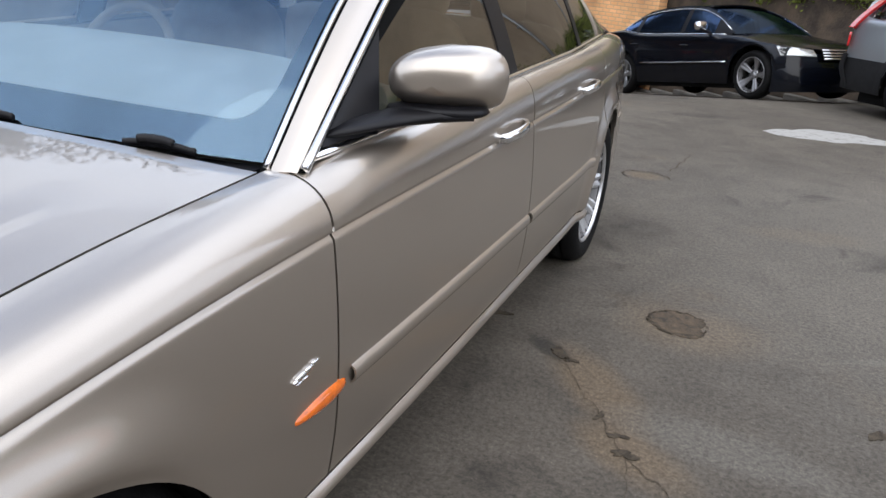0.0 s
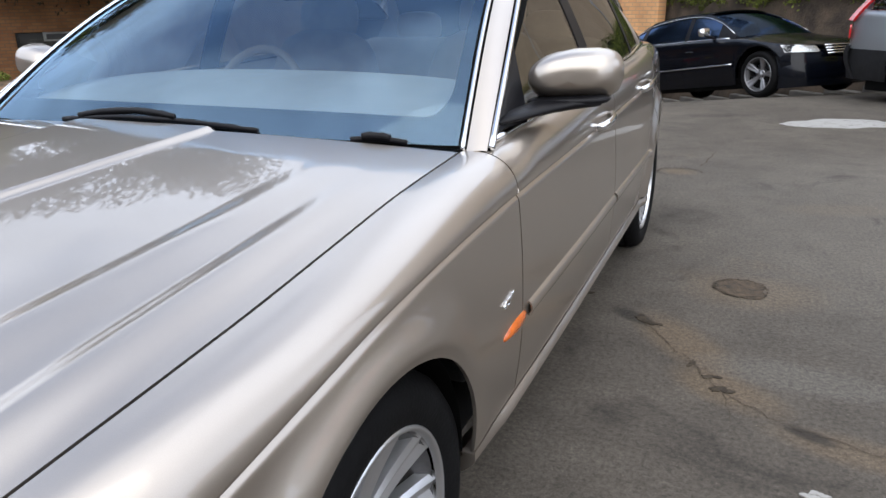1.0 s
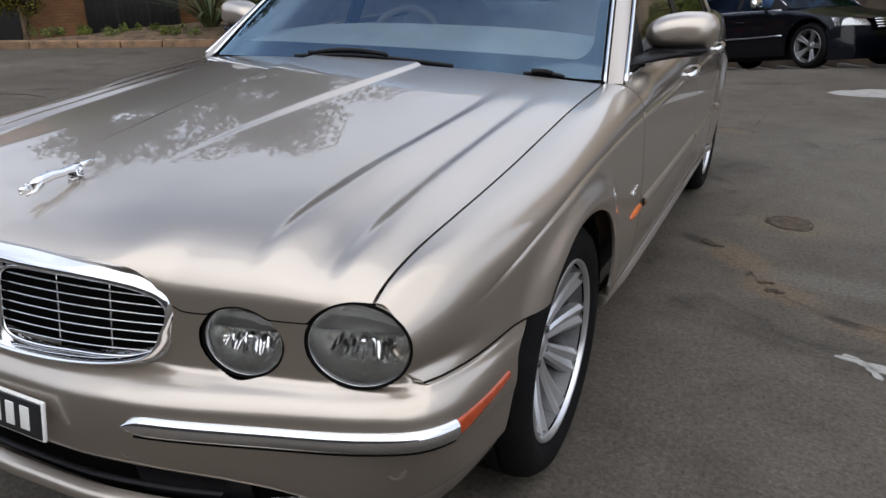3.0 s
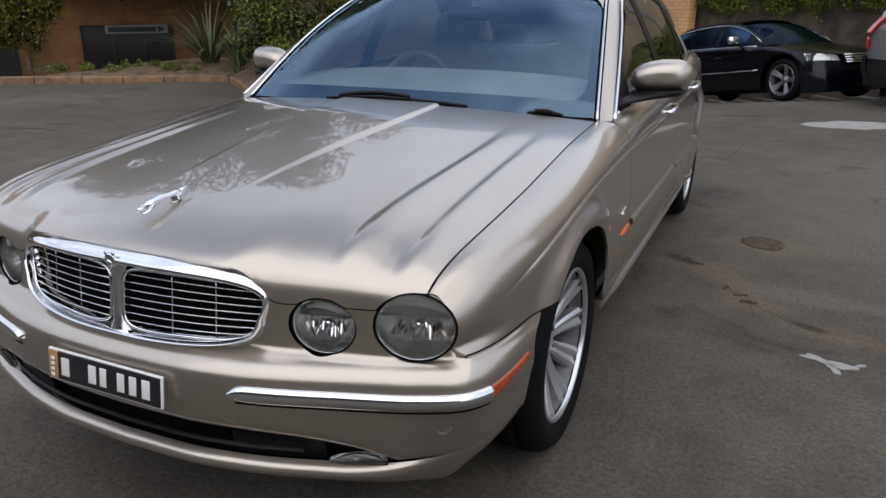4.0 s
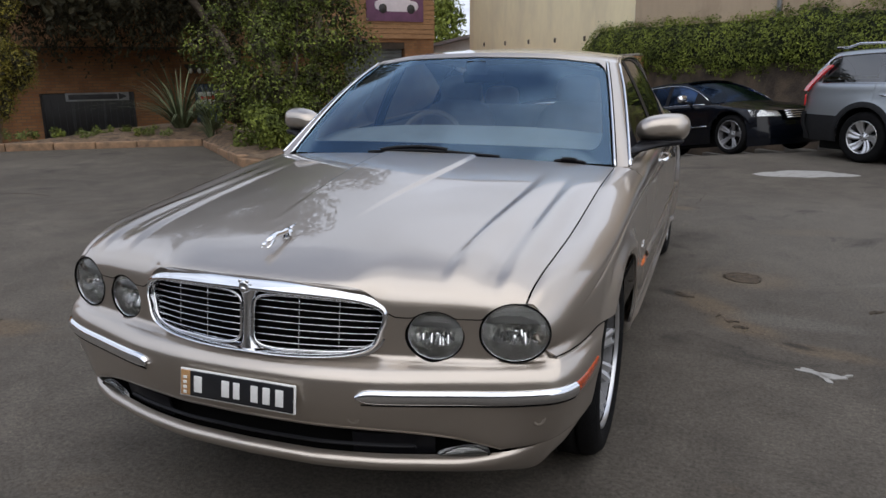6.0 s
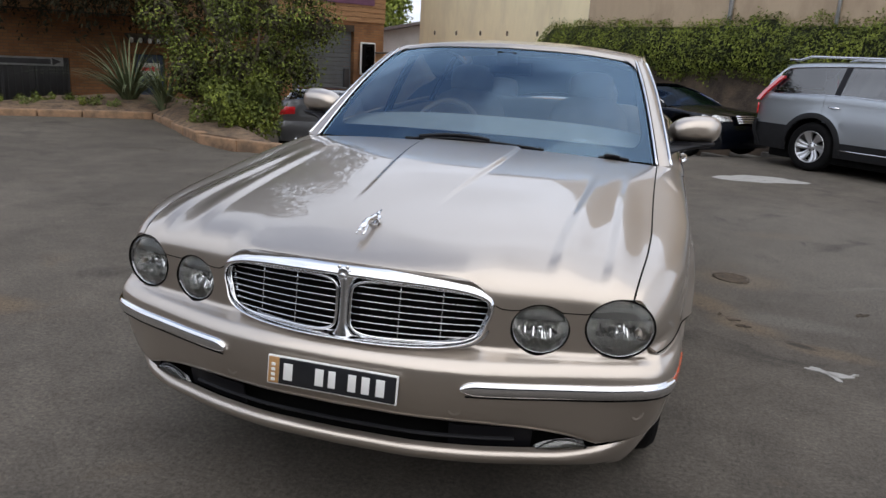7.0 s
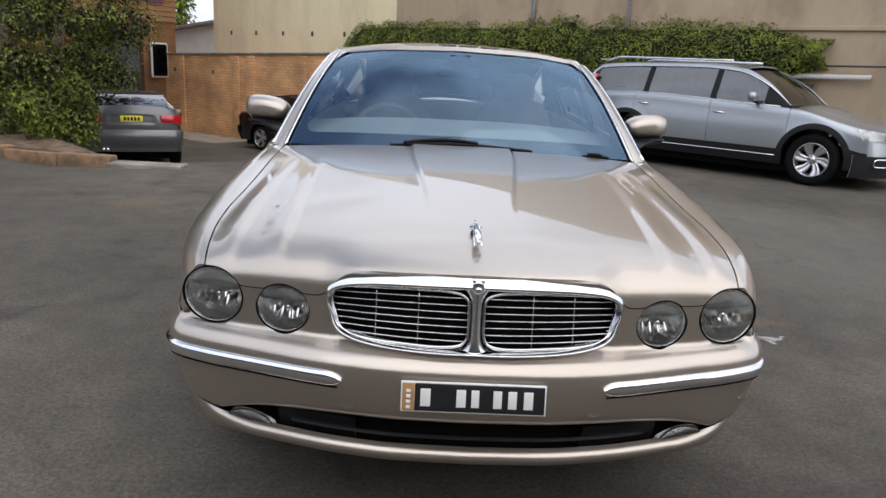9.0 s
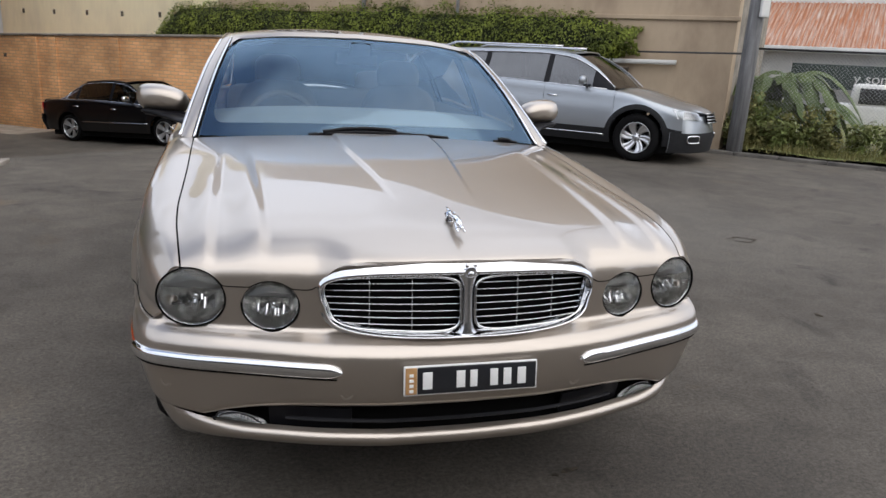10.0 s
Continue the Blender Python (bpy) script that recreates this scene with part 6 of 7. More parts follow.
# garage doorway further along: a dark slab stands in for the shade inside
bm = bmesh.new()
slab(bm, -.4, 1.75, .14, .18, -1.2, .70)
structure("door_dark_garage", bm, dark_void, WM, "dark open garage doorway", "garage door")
# blue door with awning and arrow sign
door = thing("door_blue", "dark blue workshop door with a small sign", "door", WM @ Matrix.Translation((7.60 + OFF, .10, -.2)), kind="structure")
blue_paint = material("dark_blue_paint", (.025, .045, .085), .45, vary=.2, scale=5)
bm = bmesh.new()
box(bm, (.02, 0, 0), (.86, .045, 2.02), .006)
part("leaf", bm, blue_paint, door)
for z0, z1 in ((.2, .9), (1.05, 1.85)):
    bm = bmesh.new()
    box(bm, (.15, -.012, z0), (.73, -.001, z1), .008)
    part("panel", bm, blue_paint, door)
bm = bmesh.new()
box(bm, (.72, -.05, .98), (.82, -.01, 1.01), .006)
part("handle", bm, galv, door)
s2 = thing("direction_sign", "white sign with a red arrow on a blue door", "sign", WM @ Matrix.Translation((7.72 + OFF, .06, 1.22)))
bm = bmesh.new()
box(bm, (0, 0, 0), (.62, .02, .36), .004)
part("board", bm, white_wall, s2)
red_paint = material("red_sign_paint", (.55, .03, .03), .5, vary=.15, scale=8)
bm = bmesh.new()
q = [bm.verts.new(p) for p in ((.06, -.004, .13), (.38, -.004, .13), (.38, -.004, .06), (.57, -.004, .18), (.38, -.004, .30), (.38, -.004, .23), (.06, -.004, .23))]
bm.faces.new(q)
part("arrow", bm, red_paint, s2, smooth=False)
awn = thing("awning", "small canopy with a scalloped pale fringe over a door", "awning", WM @ Matrix.Translation((7.35 + OFF, -.02, 2.32)))
bm = bmesh.new()
box(bm, (0, -.55, .05), (1.4, .0, .11), .01, Euler((radians(14), 0, 0)).to_matrix().to_4x4())
part("cover", bm, soffit_mat, awn)
for k in range(11):
    bm = bmesh.new()
    ball(bm, (.07 + k * .126, -.555, -.09), (.055, .012, .075), e=.7, n=10)
    part("scallop", bm, white_wall if k % 2 == 0 else soffit_mat, awn)

# signal board on the corner pier
sig = thing("signal_board", "black three-lamp signal board with a white border", "signal", WM @ Matrix.Translation((15.38 + OFF, -.04, 2.02)))
bm = bmesh.new()
box(bm, (-.30, -.16, -.56), (.30, -.08, .56), .06)
part("border", bm, white_wall, sig, "white border frame")
bm = bmesh.new()
box(bm, (-.25, -.19, -.51), (.25, -.12, .51), .05)
part("face", bm, gap_black, sig)
for z in (-.31, 0, .31):
    bm = lathe([(-.30, .115), (-.19, .12), (-.19, .10), (-.21, .09), (-.215, 0)], 24, "y")
    bmesh.ops.translate(bm, verts=bm.verts, vec=(0, 0, z))
    part("lamp", bm, gap_black, sig, "unlit dark lamp with a hood")
bm = bmesh.new()
box(bm, (-.05, -.08, -.2), (.05, .04, .2), .01)
part("bracket", bm, galv, sig)

# shed and trees seen in the gap
SM, SL = frame_between((-12.5, 31.0), (-7.2, 29.4), -1.2)
shed = thing("shed", "white-walled shed with a sloping grey roof", "shed", SM)
bm = bmesh.new()
vv = [bm.verts.new(p) for p in ((0, 0, 0), (SL, 0, 0), (SL, 0, 4.05), (0, 0, 3.15), (0, 5, 0), (SL, 5, 0), (SL, 5, 4.05), (0, 5, 3.15))]
for f in ((0, 1, 2, 3), (1, 5, 6, 2), (4, 0, 3, 7), (5, 4, 7, 6)):
    bm.faces.new([vv[i] for i in f])
part("wall", bm, white_wall, shed, smooth=False)
bm = bmesh.new()
vv = [bm.verts.new(p) for p in ((-.2, -.25, 3.12), (SL + .1, -.25, 4.08), (SL + .1, 5.2, 4.08), (-.2, 5.2, 3.12), (-.2, -.25, 3.24), (SL + .1, -.25, 4.20), (SL + .1, 5.2, 4.20), (-.2, 5.2, 3.24))]
for f in ((3, 2, 1, 0), (4, 5, 6, 7), (0, 1, 5, 4), (1, 2, 6, 5), (2, 3, 7, 6), (3, 0, 4, 7)):
    bm.faces.new([vv[i] for i in f])
part("roof", bm, galv, shed, smooth=False)


# ---------- trees and bushes ----------
def limbs(bm, base, tips, r0, seed=1):
    rr = random.Random(seed)
    b = Vector(base)
    for tip in tips:
        t = Vector(tip)
        pts = []
        for k in range(6):
            f = k / 5
            p = b.lerp(t, f) + Vector((rr.uniform(-1, 1), rr.uniform(-1, 1), rr.uniform(-.4, .4))) * (t - b).length * .05 * math.sin(math.pi * f)
            pts.append(p)
        tube(pts, [r0 * (1 - .8 * k / 5) for k in range(6)], bm, 7)
    return bm


def crown(name, clumps, count, leaf, mat, parent, seed=1, squash=1.0, label=""):
    """Leaves on uneven clumps (centre, radius): denser on their outer shells."""
    r = np.random.RandomState(seed)
    w = np.array([c[1] ** 2 for c in clumps])
    P, Q, S = [], [], []
    pick = r.choice(len(clumps), count, p=w / w.sum())
    for i in pick:
        (cx, cy, cz), rad = clumps[i]
        d = r.normal(0, 1, 3)
        d /= np.linalg.norm(d) + 1e-9
        k = rad * (r.uniform(.55, 1.08) + .22 * noise.noise((d[0] * 2.5 + cx, d[1] * 2.5 + cy, d[2] * 2.5 + cz)))
        P.append((cx + d[0] * k, cy + d[1] * k, cz + d[2] * k * squash))
        Q.append((d[0], d[1], d[2] + .35))
        S.append(r.uniform(.6, 1.2) * leaf)
    return leafy(name, foliage(P, Q, S, seed + 3), mat, parent, label)


def clumps_in(seed, n, cx, cy, z0, z1, wide, r0, r1, shape):
    r = random.Random(seed)
    out = []
    for _ in range(n):
        t = r.random()
        a, q = r.uniform(0, 6.283), math.sqrt(r.random())
        w = wide * shape(t)
        out.append(((cx + math.cos(a) * q * w, cy + math.sin(a) * q * w, z0 + (z1 - z0) * t), r.uniform(r0, r1)))
    return out


# large bush on the tip of the planted bed
bush = thing("large_bush", "large glossy green bush on a planted bed", "bush", Matrix.Translation((-5.85, 9.3, .05)))
part("trunk", limbs(bmesh.new(), (0, 0, -.1), [(.5, -.2, 1.5), (-.6, .2, 1.7), (.1, .5, 2.2), (-.2, -.5, 1.3), (.7, .4, 1.2)], .07, 3), twig, bush)
cl = clumps_in(7, 56, .12, 0, .50, 3.6, .98, .20, .48, lambda t: .62 + .75 * math.sin(math.pi * min(1, t * .9 + .12)))
crown("crown", cl, 27000, .031, bush_leaf, bush, 8)
# darker leaves inside put the shade of the bush into colour
crown("inner_shade_crown", [(c, r * .65) for c, r in cl], 6000, .06, dull_shade_leaf, bush, 9)
low = thing("low_shrub", "low leafy shrub at the edge of the bed", "shrub", Matrix.Translation((-5.28, 8.2, .05)))
part("trunk", limbs(bmesh.new(), (0, 0, -.1), [(.2, 0, .5), (-.3, .1, .5), (0, .3, .45)], .025, 4), twig, low)
crown("crown", clumps_in(9, 14, 0, 0, .15, .75, .6, .18, .3, lambda t: 1), 6500, .036, bush_leaf, low, 10)

pale_bark = material("pale_tan_bark", (.26, .19, .12), .9, second=(.15, .11, .07), vary=.3, scale=9, bump=.5, bump_scale=60)
# cypress: upright, clumped, with a bare forked stem
cyp = thing("cypress_tree", "bronze-green upright cypress with a bare forked stem", "tree", Matrix.Translation((-11.0, 8.0, -.05)))
part("trunk", limbs(bmesh.new(), (0, 0, -.1), [(.02, 0, 2.8), (.22, .05, 1.9)], .07, 5), pale_bark, cyp)
cl = clumps_in(11, 130, .05, 0, .72, 4.4, .50, .18, .30, lambda t: .62 + .6 * math.sin(math.pi * min(1, t * .85 + .2)))
crown("crown", cl, 56000, .028, cypress_leaf, cyp, 12, 1.5)
# dark inner leaves stand in for shade within the cypress
crown("inner_shade_crown", [(c, r * .7) for c, r in cl], 16000, .06, dull_shade_leaf, cyp, 13, 1.4)

# tall drooping tree that leans over the workshop
droop = thing("drooping_tree", "tall brown-green drooping tree in front of the workshop", "tree", Matrix.Translation((-12.9, 14.2, -.7)))
part("trunk", limbs(bmesh.new(), (4.3, -.4, 0), [(3.2, .4, 7.0), (1.6, .8, 8.0), (5.0, 1.2, 6.5), (.2, -.4, 6.6), (2.0, -.4, 9.5)], .16, 6), twig, droop)
rr = np.random.RandomState(21)
P, Q, S = [], [], []
for i in range(560):
    a, q = rr.uniform(0, 6.28), math.sqrt(rr.rand())
    u, v = 5.4 * q * math.cos(a), 2.0 * q * math.sin(a)
    x, y = u * .63 - v * .77 - .4, u * .77 + v * .63 - .2
    top, ln = rr.uniform(3.4, 5.6), rr.uniform(.5, 1.9)
    for k in range(40):
        t = rr.rand()
        P.append((x + rr.normal(0, .13), y + rr.normal(0, .13), top - ln * t))
        Q.append((rr.normal(0, .6), rr.normal(0, .6) - .4, .5))
        S.append(rr.uniform(.035, .08))
leafy("hanging_leaves", foliage(P, Q, S, 22, 2.6, 1.5), dull_shade_leaf, droop)
cl = clumps_in(23, 70, 0, .0, 4.1, 10.2, 5.0, .7, 1.5, lambda t: .5 + .75 * math.sin(math.pi * min(1, t * .8 + .12)))
crown("crown", cl, 26000, .13, dull_shade_leaf, droop, 24)

for x, y, h, sd in ((-14.5, 40, 6.2, 31), (-10.5, 44, 6.8, 32), (-17.5, 42, 5.6, 33)):
    tr = thing("far_tree", "far dark green tree behind the shed", "tree", Matrix.Translation((x, y, -1.5)), group="trees behind the shed")
    part("trunk", limbs(bmesh.new(), (0, 0, 0), [(.6, 0, h * .7), (-.7, .3, h * .7), (0, -.5, h * .8)], .2, sd), twig, tr)
    crown("crown", clumps_in(sd, 26, 0, 0, h * .45, h, 2.0, .6, 1.0, lambda t: 1.1 - .6 * t), 4200, .16, hedge_leaf, tr, sd)

# ---------- planted bed with stone edging ----------
bed_soil = material("leaf_litter_soil", (.17, .115, .07), .95, second=(.07, .05, .035), vary=.4, scale=7, bump=.8, bump_scale=60)
EDGE = [(-10.6, 6.9), (-9.4, 7.75), (-8.3, 8.5), (-7.35, 9.05), (-6.4, 8.2), (-5.35, 7.32), (-4.6, 7.12), (-3.9, 6.98)]
edging = thing("bed_edging", "worn sandstone edging of the planted bed", "edging", kind="structure")
edge_stone = material("sandstone_edging", (.27, .165, .095), .9, second=(.14, .095, .06), vary=.3, scale=6, bump=.5, bump_scale=40)
for i in range(len(EDGE) - 1):
    p, q = EDGE[i], EDGE[i + 1]
    m, ln = frame_between(p, q, 0)
    k = max(1, int(ln / .55))
    for j in range(k):
        bm = bmesh.new()
        h = (.115 if i < 3 else .10 - .03 * (i > 4)) + random.uniform(-.015, .015)
        box(bm, (ln * j / k + .006, 0, -.15), (ln * (j + 1) / k - .006, .17, h), .022, m)
        part("edging_stone", bm, edge_stone, edging)
INNER = EDGE + [(-5.2, 9.6), (-7.4, 12.9), (-12.2, 15.8), (-15.0, 12.3)]
bm = bmesh.new()
cx, cy = -8.0, 10.3


def bed_at(i, t):
    x, y = INNER[i % len(INNER)]
    z = .09 if i % len(INNER) < len(EDGE) else -.45
    X, Y = x + (cx - x) * (.03 + .97 * t), y + (cy - y) * (.03 + .97 * t)
    return X, Y, z + (.25 - z) * math.sin(t * 1.57) + .05 * noise.noise((X * 1.5, Y * 1.5, 0))


sheet(bed_at, range(len(INNER)), lin(0, 1, 9), 0, (cx, cy, -4), bm=bm, close_u=True)
tagged(part("ground_bed", bm, bed_soil, None), "brown planted bed with leaf litter", "ground", kind="structure")
bm = bmesh.new()
box(bm, (-3.85, 6.75, -.1), (-3.0, 7.05, .035), .012, None)
tagged(part("pavement_slab", bm, concrete, None, smooth=False), "flat concrete slab at the end of the bed", "slab", kind="structure")


def strappy(name, label, x, y, z, n, ln, seed, mat, wide=.03):
    """A tuft of long arching blades."""
    t = thing(name, label, "plant", Matrix.Translation((x, y, z)))
    r = random.Random(seed)
    bm = bmesh.new()
    for i in range(n):
        a, lean, L2 = r.uniform(0, 6.283), r.uniform(.3, 1.25), ln * r.uniform(.6, 1.1)
        d = Vector((math.cos(a), math.sin(a), 0))
        s = Vector((-d.y, d.x, 0))
        prev = None
        for k in range(7):
            f = k / 6
            p = d * (.05 + L2 * lean * f * (.5 + .5 * f)) + Vector((0, 0, L2 * (f - .62 * lean * f * f)))
            w = wide * (1 - f) ** .6
            cur = (bm.verts.new(p - s * w), bm.verts.new(p + s * w))
            if prev:
                bm.faces.new((prev[0], prev[1], cur[1], cur[0]))
            prev = cur
    part("tuft", bm, mat, t, smooth=False)
    return t


flax = leaf_material("flax_blade", (.12, .14, .075), (.06, .075, .035), .4)
strappy("flax_plant", "grey-green flax plant with long arching blades", -8.35, 9.75, .15, 95, 1.65, 41, flax, .021)
strappy("flax_plant", "grey-green flax plant with long arching blades", -7.55, 9.65, .15, 60, 1.2, 42, flax, .02)
strappy("grass_tuft", "small green strappy tuft in the bed", -7.2, 9.15, .12, 22, .55, 43, flax, .018)
for i, (x, y) in enumerate(((-9.9, 8.2), (-9.3, 8.6), (-8.8, 8.9), (-10.3, 7.9), (-9.6, 8.9), (-8.4, 9.2), (-9.0, 9.4))):
    g = thing("ground_cover", "small yellow-green ground-cover plant in the bed", "plant", Matrix.Translation((x, y, .12)), group="ground cover in the bed")
    part("stem", limbs(bmesh.new(), (0, 0, -.05), [(.05, 0, .15), (-.06, .03, .14)], .008, 50 + i), twig, g)
    crown("leaves", clumps_in(50 + i, 7, 0, 0, .04, .13, .34, .05, .09, lambda t: 1), 420, .024, grass_leaf if i % 2 else bush_leaf, g, 60 + i)

# ---------- right-hand verge: pole, chain-link fence, weeds, yard beyond ----------
pole = thing("street_pole", "leaning grey timber power pole at the kerb", "pole", Matrix.Translation((7.55, 9.08, 0)))
pole_wood = material("weathered_grey_timber", (.22, .22, .225), .9, second=(.13, .13, .13), vary=.25, scale=5, bump=.5, bump_scale=50, stretch_by=(3, 3, .25))
part("post", tube([(0, 0, -.3), (.05, .02, 2.0), (.12, .04, 5.0), (.18, .06, 9.0)], [.135, .128, .12, .11], n=14), pole_wood, pole)
bm = bmesh.new()
box(bm, (-.02, -.20, 2.25), (.13, -.14, 2.65), .012)
part("tag", bm, white_wall, pole, "small white tag")
FM, FL = frame_between((8.35, 10.0), (15.5, 2.9), 0)
fence = thing("chain_link_fence", "sagging chain-link fence with steel posts", "fence", FM)
for i in range(5):
    part("post", tube([(i * 2.4, 0, -.2), (i * 2.4, 0, 1.85)], .028, n=8), galv, fence)
part("top_rail", tube([(0, 0, 1.80), (FL, 0, 1.80)], .02, n=8), dark_steel, fence)
bm = bmesh.new()
for k in range(-20, int(FL / .065)):
    for sgn2 in (1, -1):
        a = k * .065 if sgn2 > 0 else k * .065 + 1.7
        pts = []
        for t in (0, 1):
            x, z = a + sgn2 * 1.7 * t, .06 + 1.7 * t
            pts.append((x, z))
        (xa, za), (xb, zb) = pts
        if min(xa, xb) < 0:
            f = (0 - xa) / (xb - xa)
            if xa < 0:
                xa, za = 0, za + (zb - za) * f
            else:
                xb, zb = 0, za + (zb - za) * f
        if max(xa, xb) > 7 or xa == xb or max(xa, xb) <= 0:
            continue
        tube([(xa, .01 * sgn2, za), (xb, .01 * sgn2, zb)], .0022, bm, 3)
part("wire_mesh", bm, galv, fence)
bm = bmesh.new()
sheet(lambda x, t: (x, -.9 + 9.9 * t, .075 + .06 * noise.noise((x, t * 9, 0)) + .10 * step(.1, .3, t)), lin(.2, FL + 1, 40), lin(0, 1, 20), 0, (5, 3, -5), bm=bm)
lawn = material("patchy_lawn", (.16, .20, .055), .95, second=(.13, .11, .05), vary=.3, scale=2.5, bump=.6, bump_scale=80)
structure("ground_verge", bm, lawn, FM, "patchy green grass verge", "ground", True)
r = np.random.RandomState(77)
V, F = [], []
for i in range(5200):
    x, y = r.uniform(.1, 8.5), (r.normal(-.55, .22) if r.rand() < .55 else r.uniform(-.9, .9))
    h = r.uniform(.06, .20) * (2.4 if r.rand() < .10 and y > -.5 else 1)
    a = r.uniform(0, 6.28)
    b0 = Vector((x, y, .06))
    w = Vector((math.cos(a), math.sin(a), 0)) * .008
    tip = b0 + Vector((r.normal(0, .06), r.normal(0, .06), h))
    k = len(V)
    V += [b0 - w, b0 + w, tip]
    F.append((k, k + 1, k + 2))
me = bpy.data.meshes.new("verge_grass")
me.from_pydata(V, [], F)
me.materials.append(dry_leaf)
vg = new("verge_grass", me)
vg.matrix_world = FM
tagged(vg, "rough yellow-green grass along the fence", "grass", kind="stuff")


def weed(x, y, h, seed):
    w = thing("tall_weed", "tall leafy green weed against the fence", "weed", FM @ Matrix.Translation((x, y, .05)), group="weeds at the fence")
    rr2 = random.Random(seed)
    tips = [(rr2.uniform(-.25, .25), rr2.uniform(-.2, .2), h * rr2.uniform(.7, 1)) for _ in range(5)]
    part("stem", limbs(bmesh.new(), (0, 0, 0), tips, .010, seed), grass_leaf, w)
    crown("leaves", [(((t[0] * f), t[1] * f, t[2] * f), .13) for t in tips for f in (.35, .6, .8, 1)], 520, .045, grass_leaf if seed % 2 else dry_leaf, w, seed)


for i, (x, y, h) in enumerate(((.1, -.1, 1.0), (.45, -.15, .8), (.75, -.1, .6), (-.1, -.3, .6), (.3, -.35, .45), (1.0, -.2, .5), (1.5, -.3, .4), (2.4, -.25, .5), (3.0, -.1, .9), (3.5, -.3, .7), (.2, -.4, .5), (4.2, -.2, .8), (5.0, -.2, .6), (.6, -.5, .55), (1.25, -.15, .75), (1.9, -.2, .55), (2.7, -.3, .45), (3.3, .0, 1.0), (3.8, -.15, .95), (4.6, -.1, 1.0), (.0, -.55, .4))):
    weed(x, y, h, 90 + i)

# banana clumps behind the fence: broad torn leaves that arch over and hang
banana_leaf = leaf_material("banana_leaf", (.125, .165, .062), (.05, .075, .03), .3)
r = random.Random(5)
for bx, by, bh, lean, count in ((.15, .75, 1.25, .1, 13), (.55, 1.05, 1.35, .5, 12), (.0, .5, .75, 0, 10), (1.0, .9, .8, .2, 8)):
    ban = thing("banana_plant", "banana plant with long torn drooping leaves", "plant", FM @ Matrix.Translation((bx, by, .0)), group="banana plants behind the fence")
    part("stem", tube([(0, 0, 0), (.03, 0, bh * .5), (.06, .03, bh)], [.10, .08, .045], n=10), grass_leaf, ban)
    for i in range(count):
        a, L2 = i * 6.283 / count + r.uniform(-.25, .25), r.uniform(.8, 1.35) + lean * max(0, math.cos(i * 6.283 / count))
        d, s = Vector((math.cos(a), math.sin(a), 0)), Vector((-math.sin(a), math.cos(a), 0))
        rise, fall = r.uniform(.35, .8), r.uniform(.95, 1.5)
        bm = bmesh.new()
        prev = None
        for k in range(25):
            f = k / 24
            p = Vector((.05, .02, bh - .03)) + d * L2 * f * .85 + Vector((0, 0, L2 * (rise * f - fall * f * f)))
            w = .15 * math.sin(math.pi * min(1, f * .90 + .07)) ** .6 * (r.uniform(.62, .8) if k % 4 == 0 else r.uniform(.9, 1.05))
            hang = Vector((0, 0, w * r.uniform(.35, .8)))
            cur = (bm.verts.new(p - s * w - hang), bm.verts.new(p), bm.verts.new(p + s * w - hang))
            if prev:
                bm.faces.new((prev[0], prev[1], cur[1], cur[0]))
                bm.faces.new((prev[1], prev[2], cur[2], cur[1]))
            prev = cur
        part("leaf", bm, banana_leaf, ban, smooth=False)

# iron-roofed yard building, hanging sign and a white van
YM, YL = frame_between((12.5, 23.0), (27.0, 8.5), 0)
yard = thing("iron_roof_shed", "low white shed with a rusty corrugated iron roof", "shed", YM)
bm = bmesh.new()
box(bm, (0, 0, -.2), (YL, .2, 2.35), .01)
part("wall", bm, white_wall, yard)
bm = bmesh.new()
sheet(lambda x, t: (x, -.4 + 4.2 * t, 2.30 + 1.75 * t + .022 * math.sin(x * 2 * math.pi / .14)), lin(-.2, YL, 900), [0, 1], 0, (10, 2, -9), bm=bm)
part("roof", bm, rust, yard, "rusty corrugated iron roof")
bm = bmesh.new()
box(bm, (-.2, -.52, 2.12), (YL, -.38, 2.30), .02)
part("gutter", bm, white_wall, yard, "white gutter")
bm = bmesh.new()
box(bm, (0, 3.6, 2.3), (YL, 3.9, 5.2), .01)
part("rear_wall", bm, white_wall, yard)
ban2 = thing("sign_banner", "dark green banner with white lettering on a shed", "sign", YM @ Matrix.Translation((5.9, -.62, 1.05)))
green_dark = material("dark_green_banner", (.02, .035, .028), .6, vary=.2, scale=3)
bm = bmesh.new()
box(bm, (0, 0, 0), (9.5, .03, .74), .006)
part("board", bm, green_dark, ban2)
font = bpy.data.curves.new("lettering", "FONT")
font.body, font.size, font.extrude = "y some", .43, .004
txt = new("lettering", font)
bpy.context.view_layer.update()
me = bpy.data.meshes.new_from_object(txt.evaluated_get(bpy.context.evaluated_depsgraph_get()))
bpy.data.objects.remove(txt)
me.materials.append(white_wall)
lt = new("lettering", me)
lt.parent = ban2
lt.matrix_basis = Matrix.Translation((1.78, -.02, .22)) @ Euler((radians(90), 0, 0)).to_matrix().to_4x4()

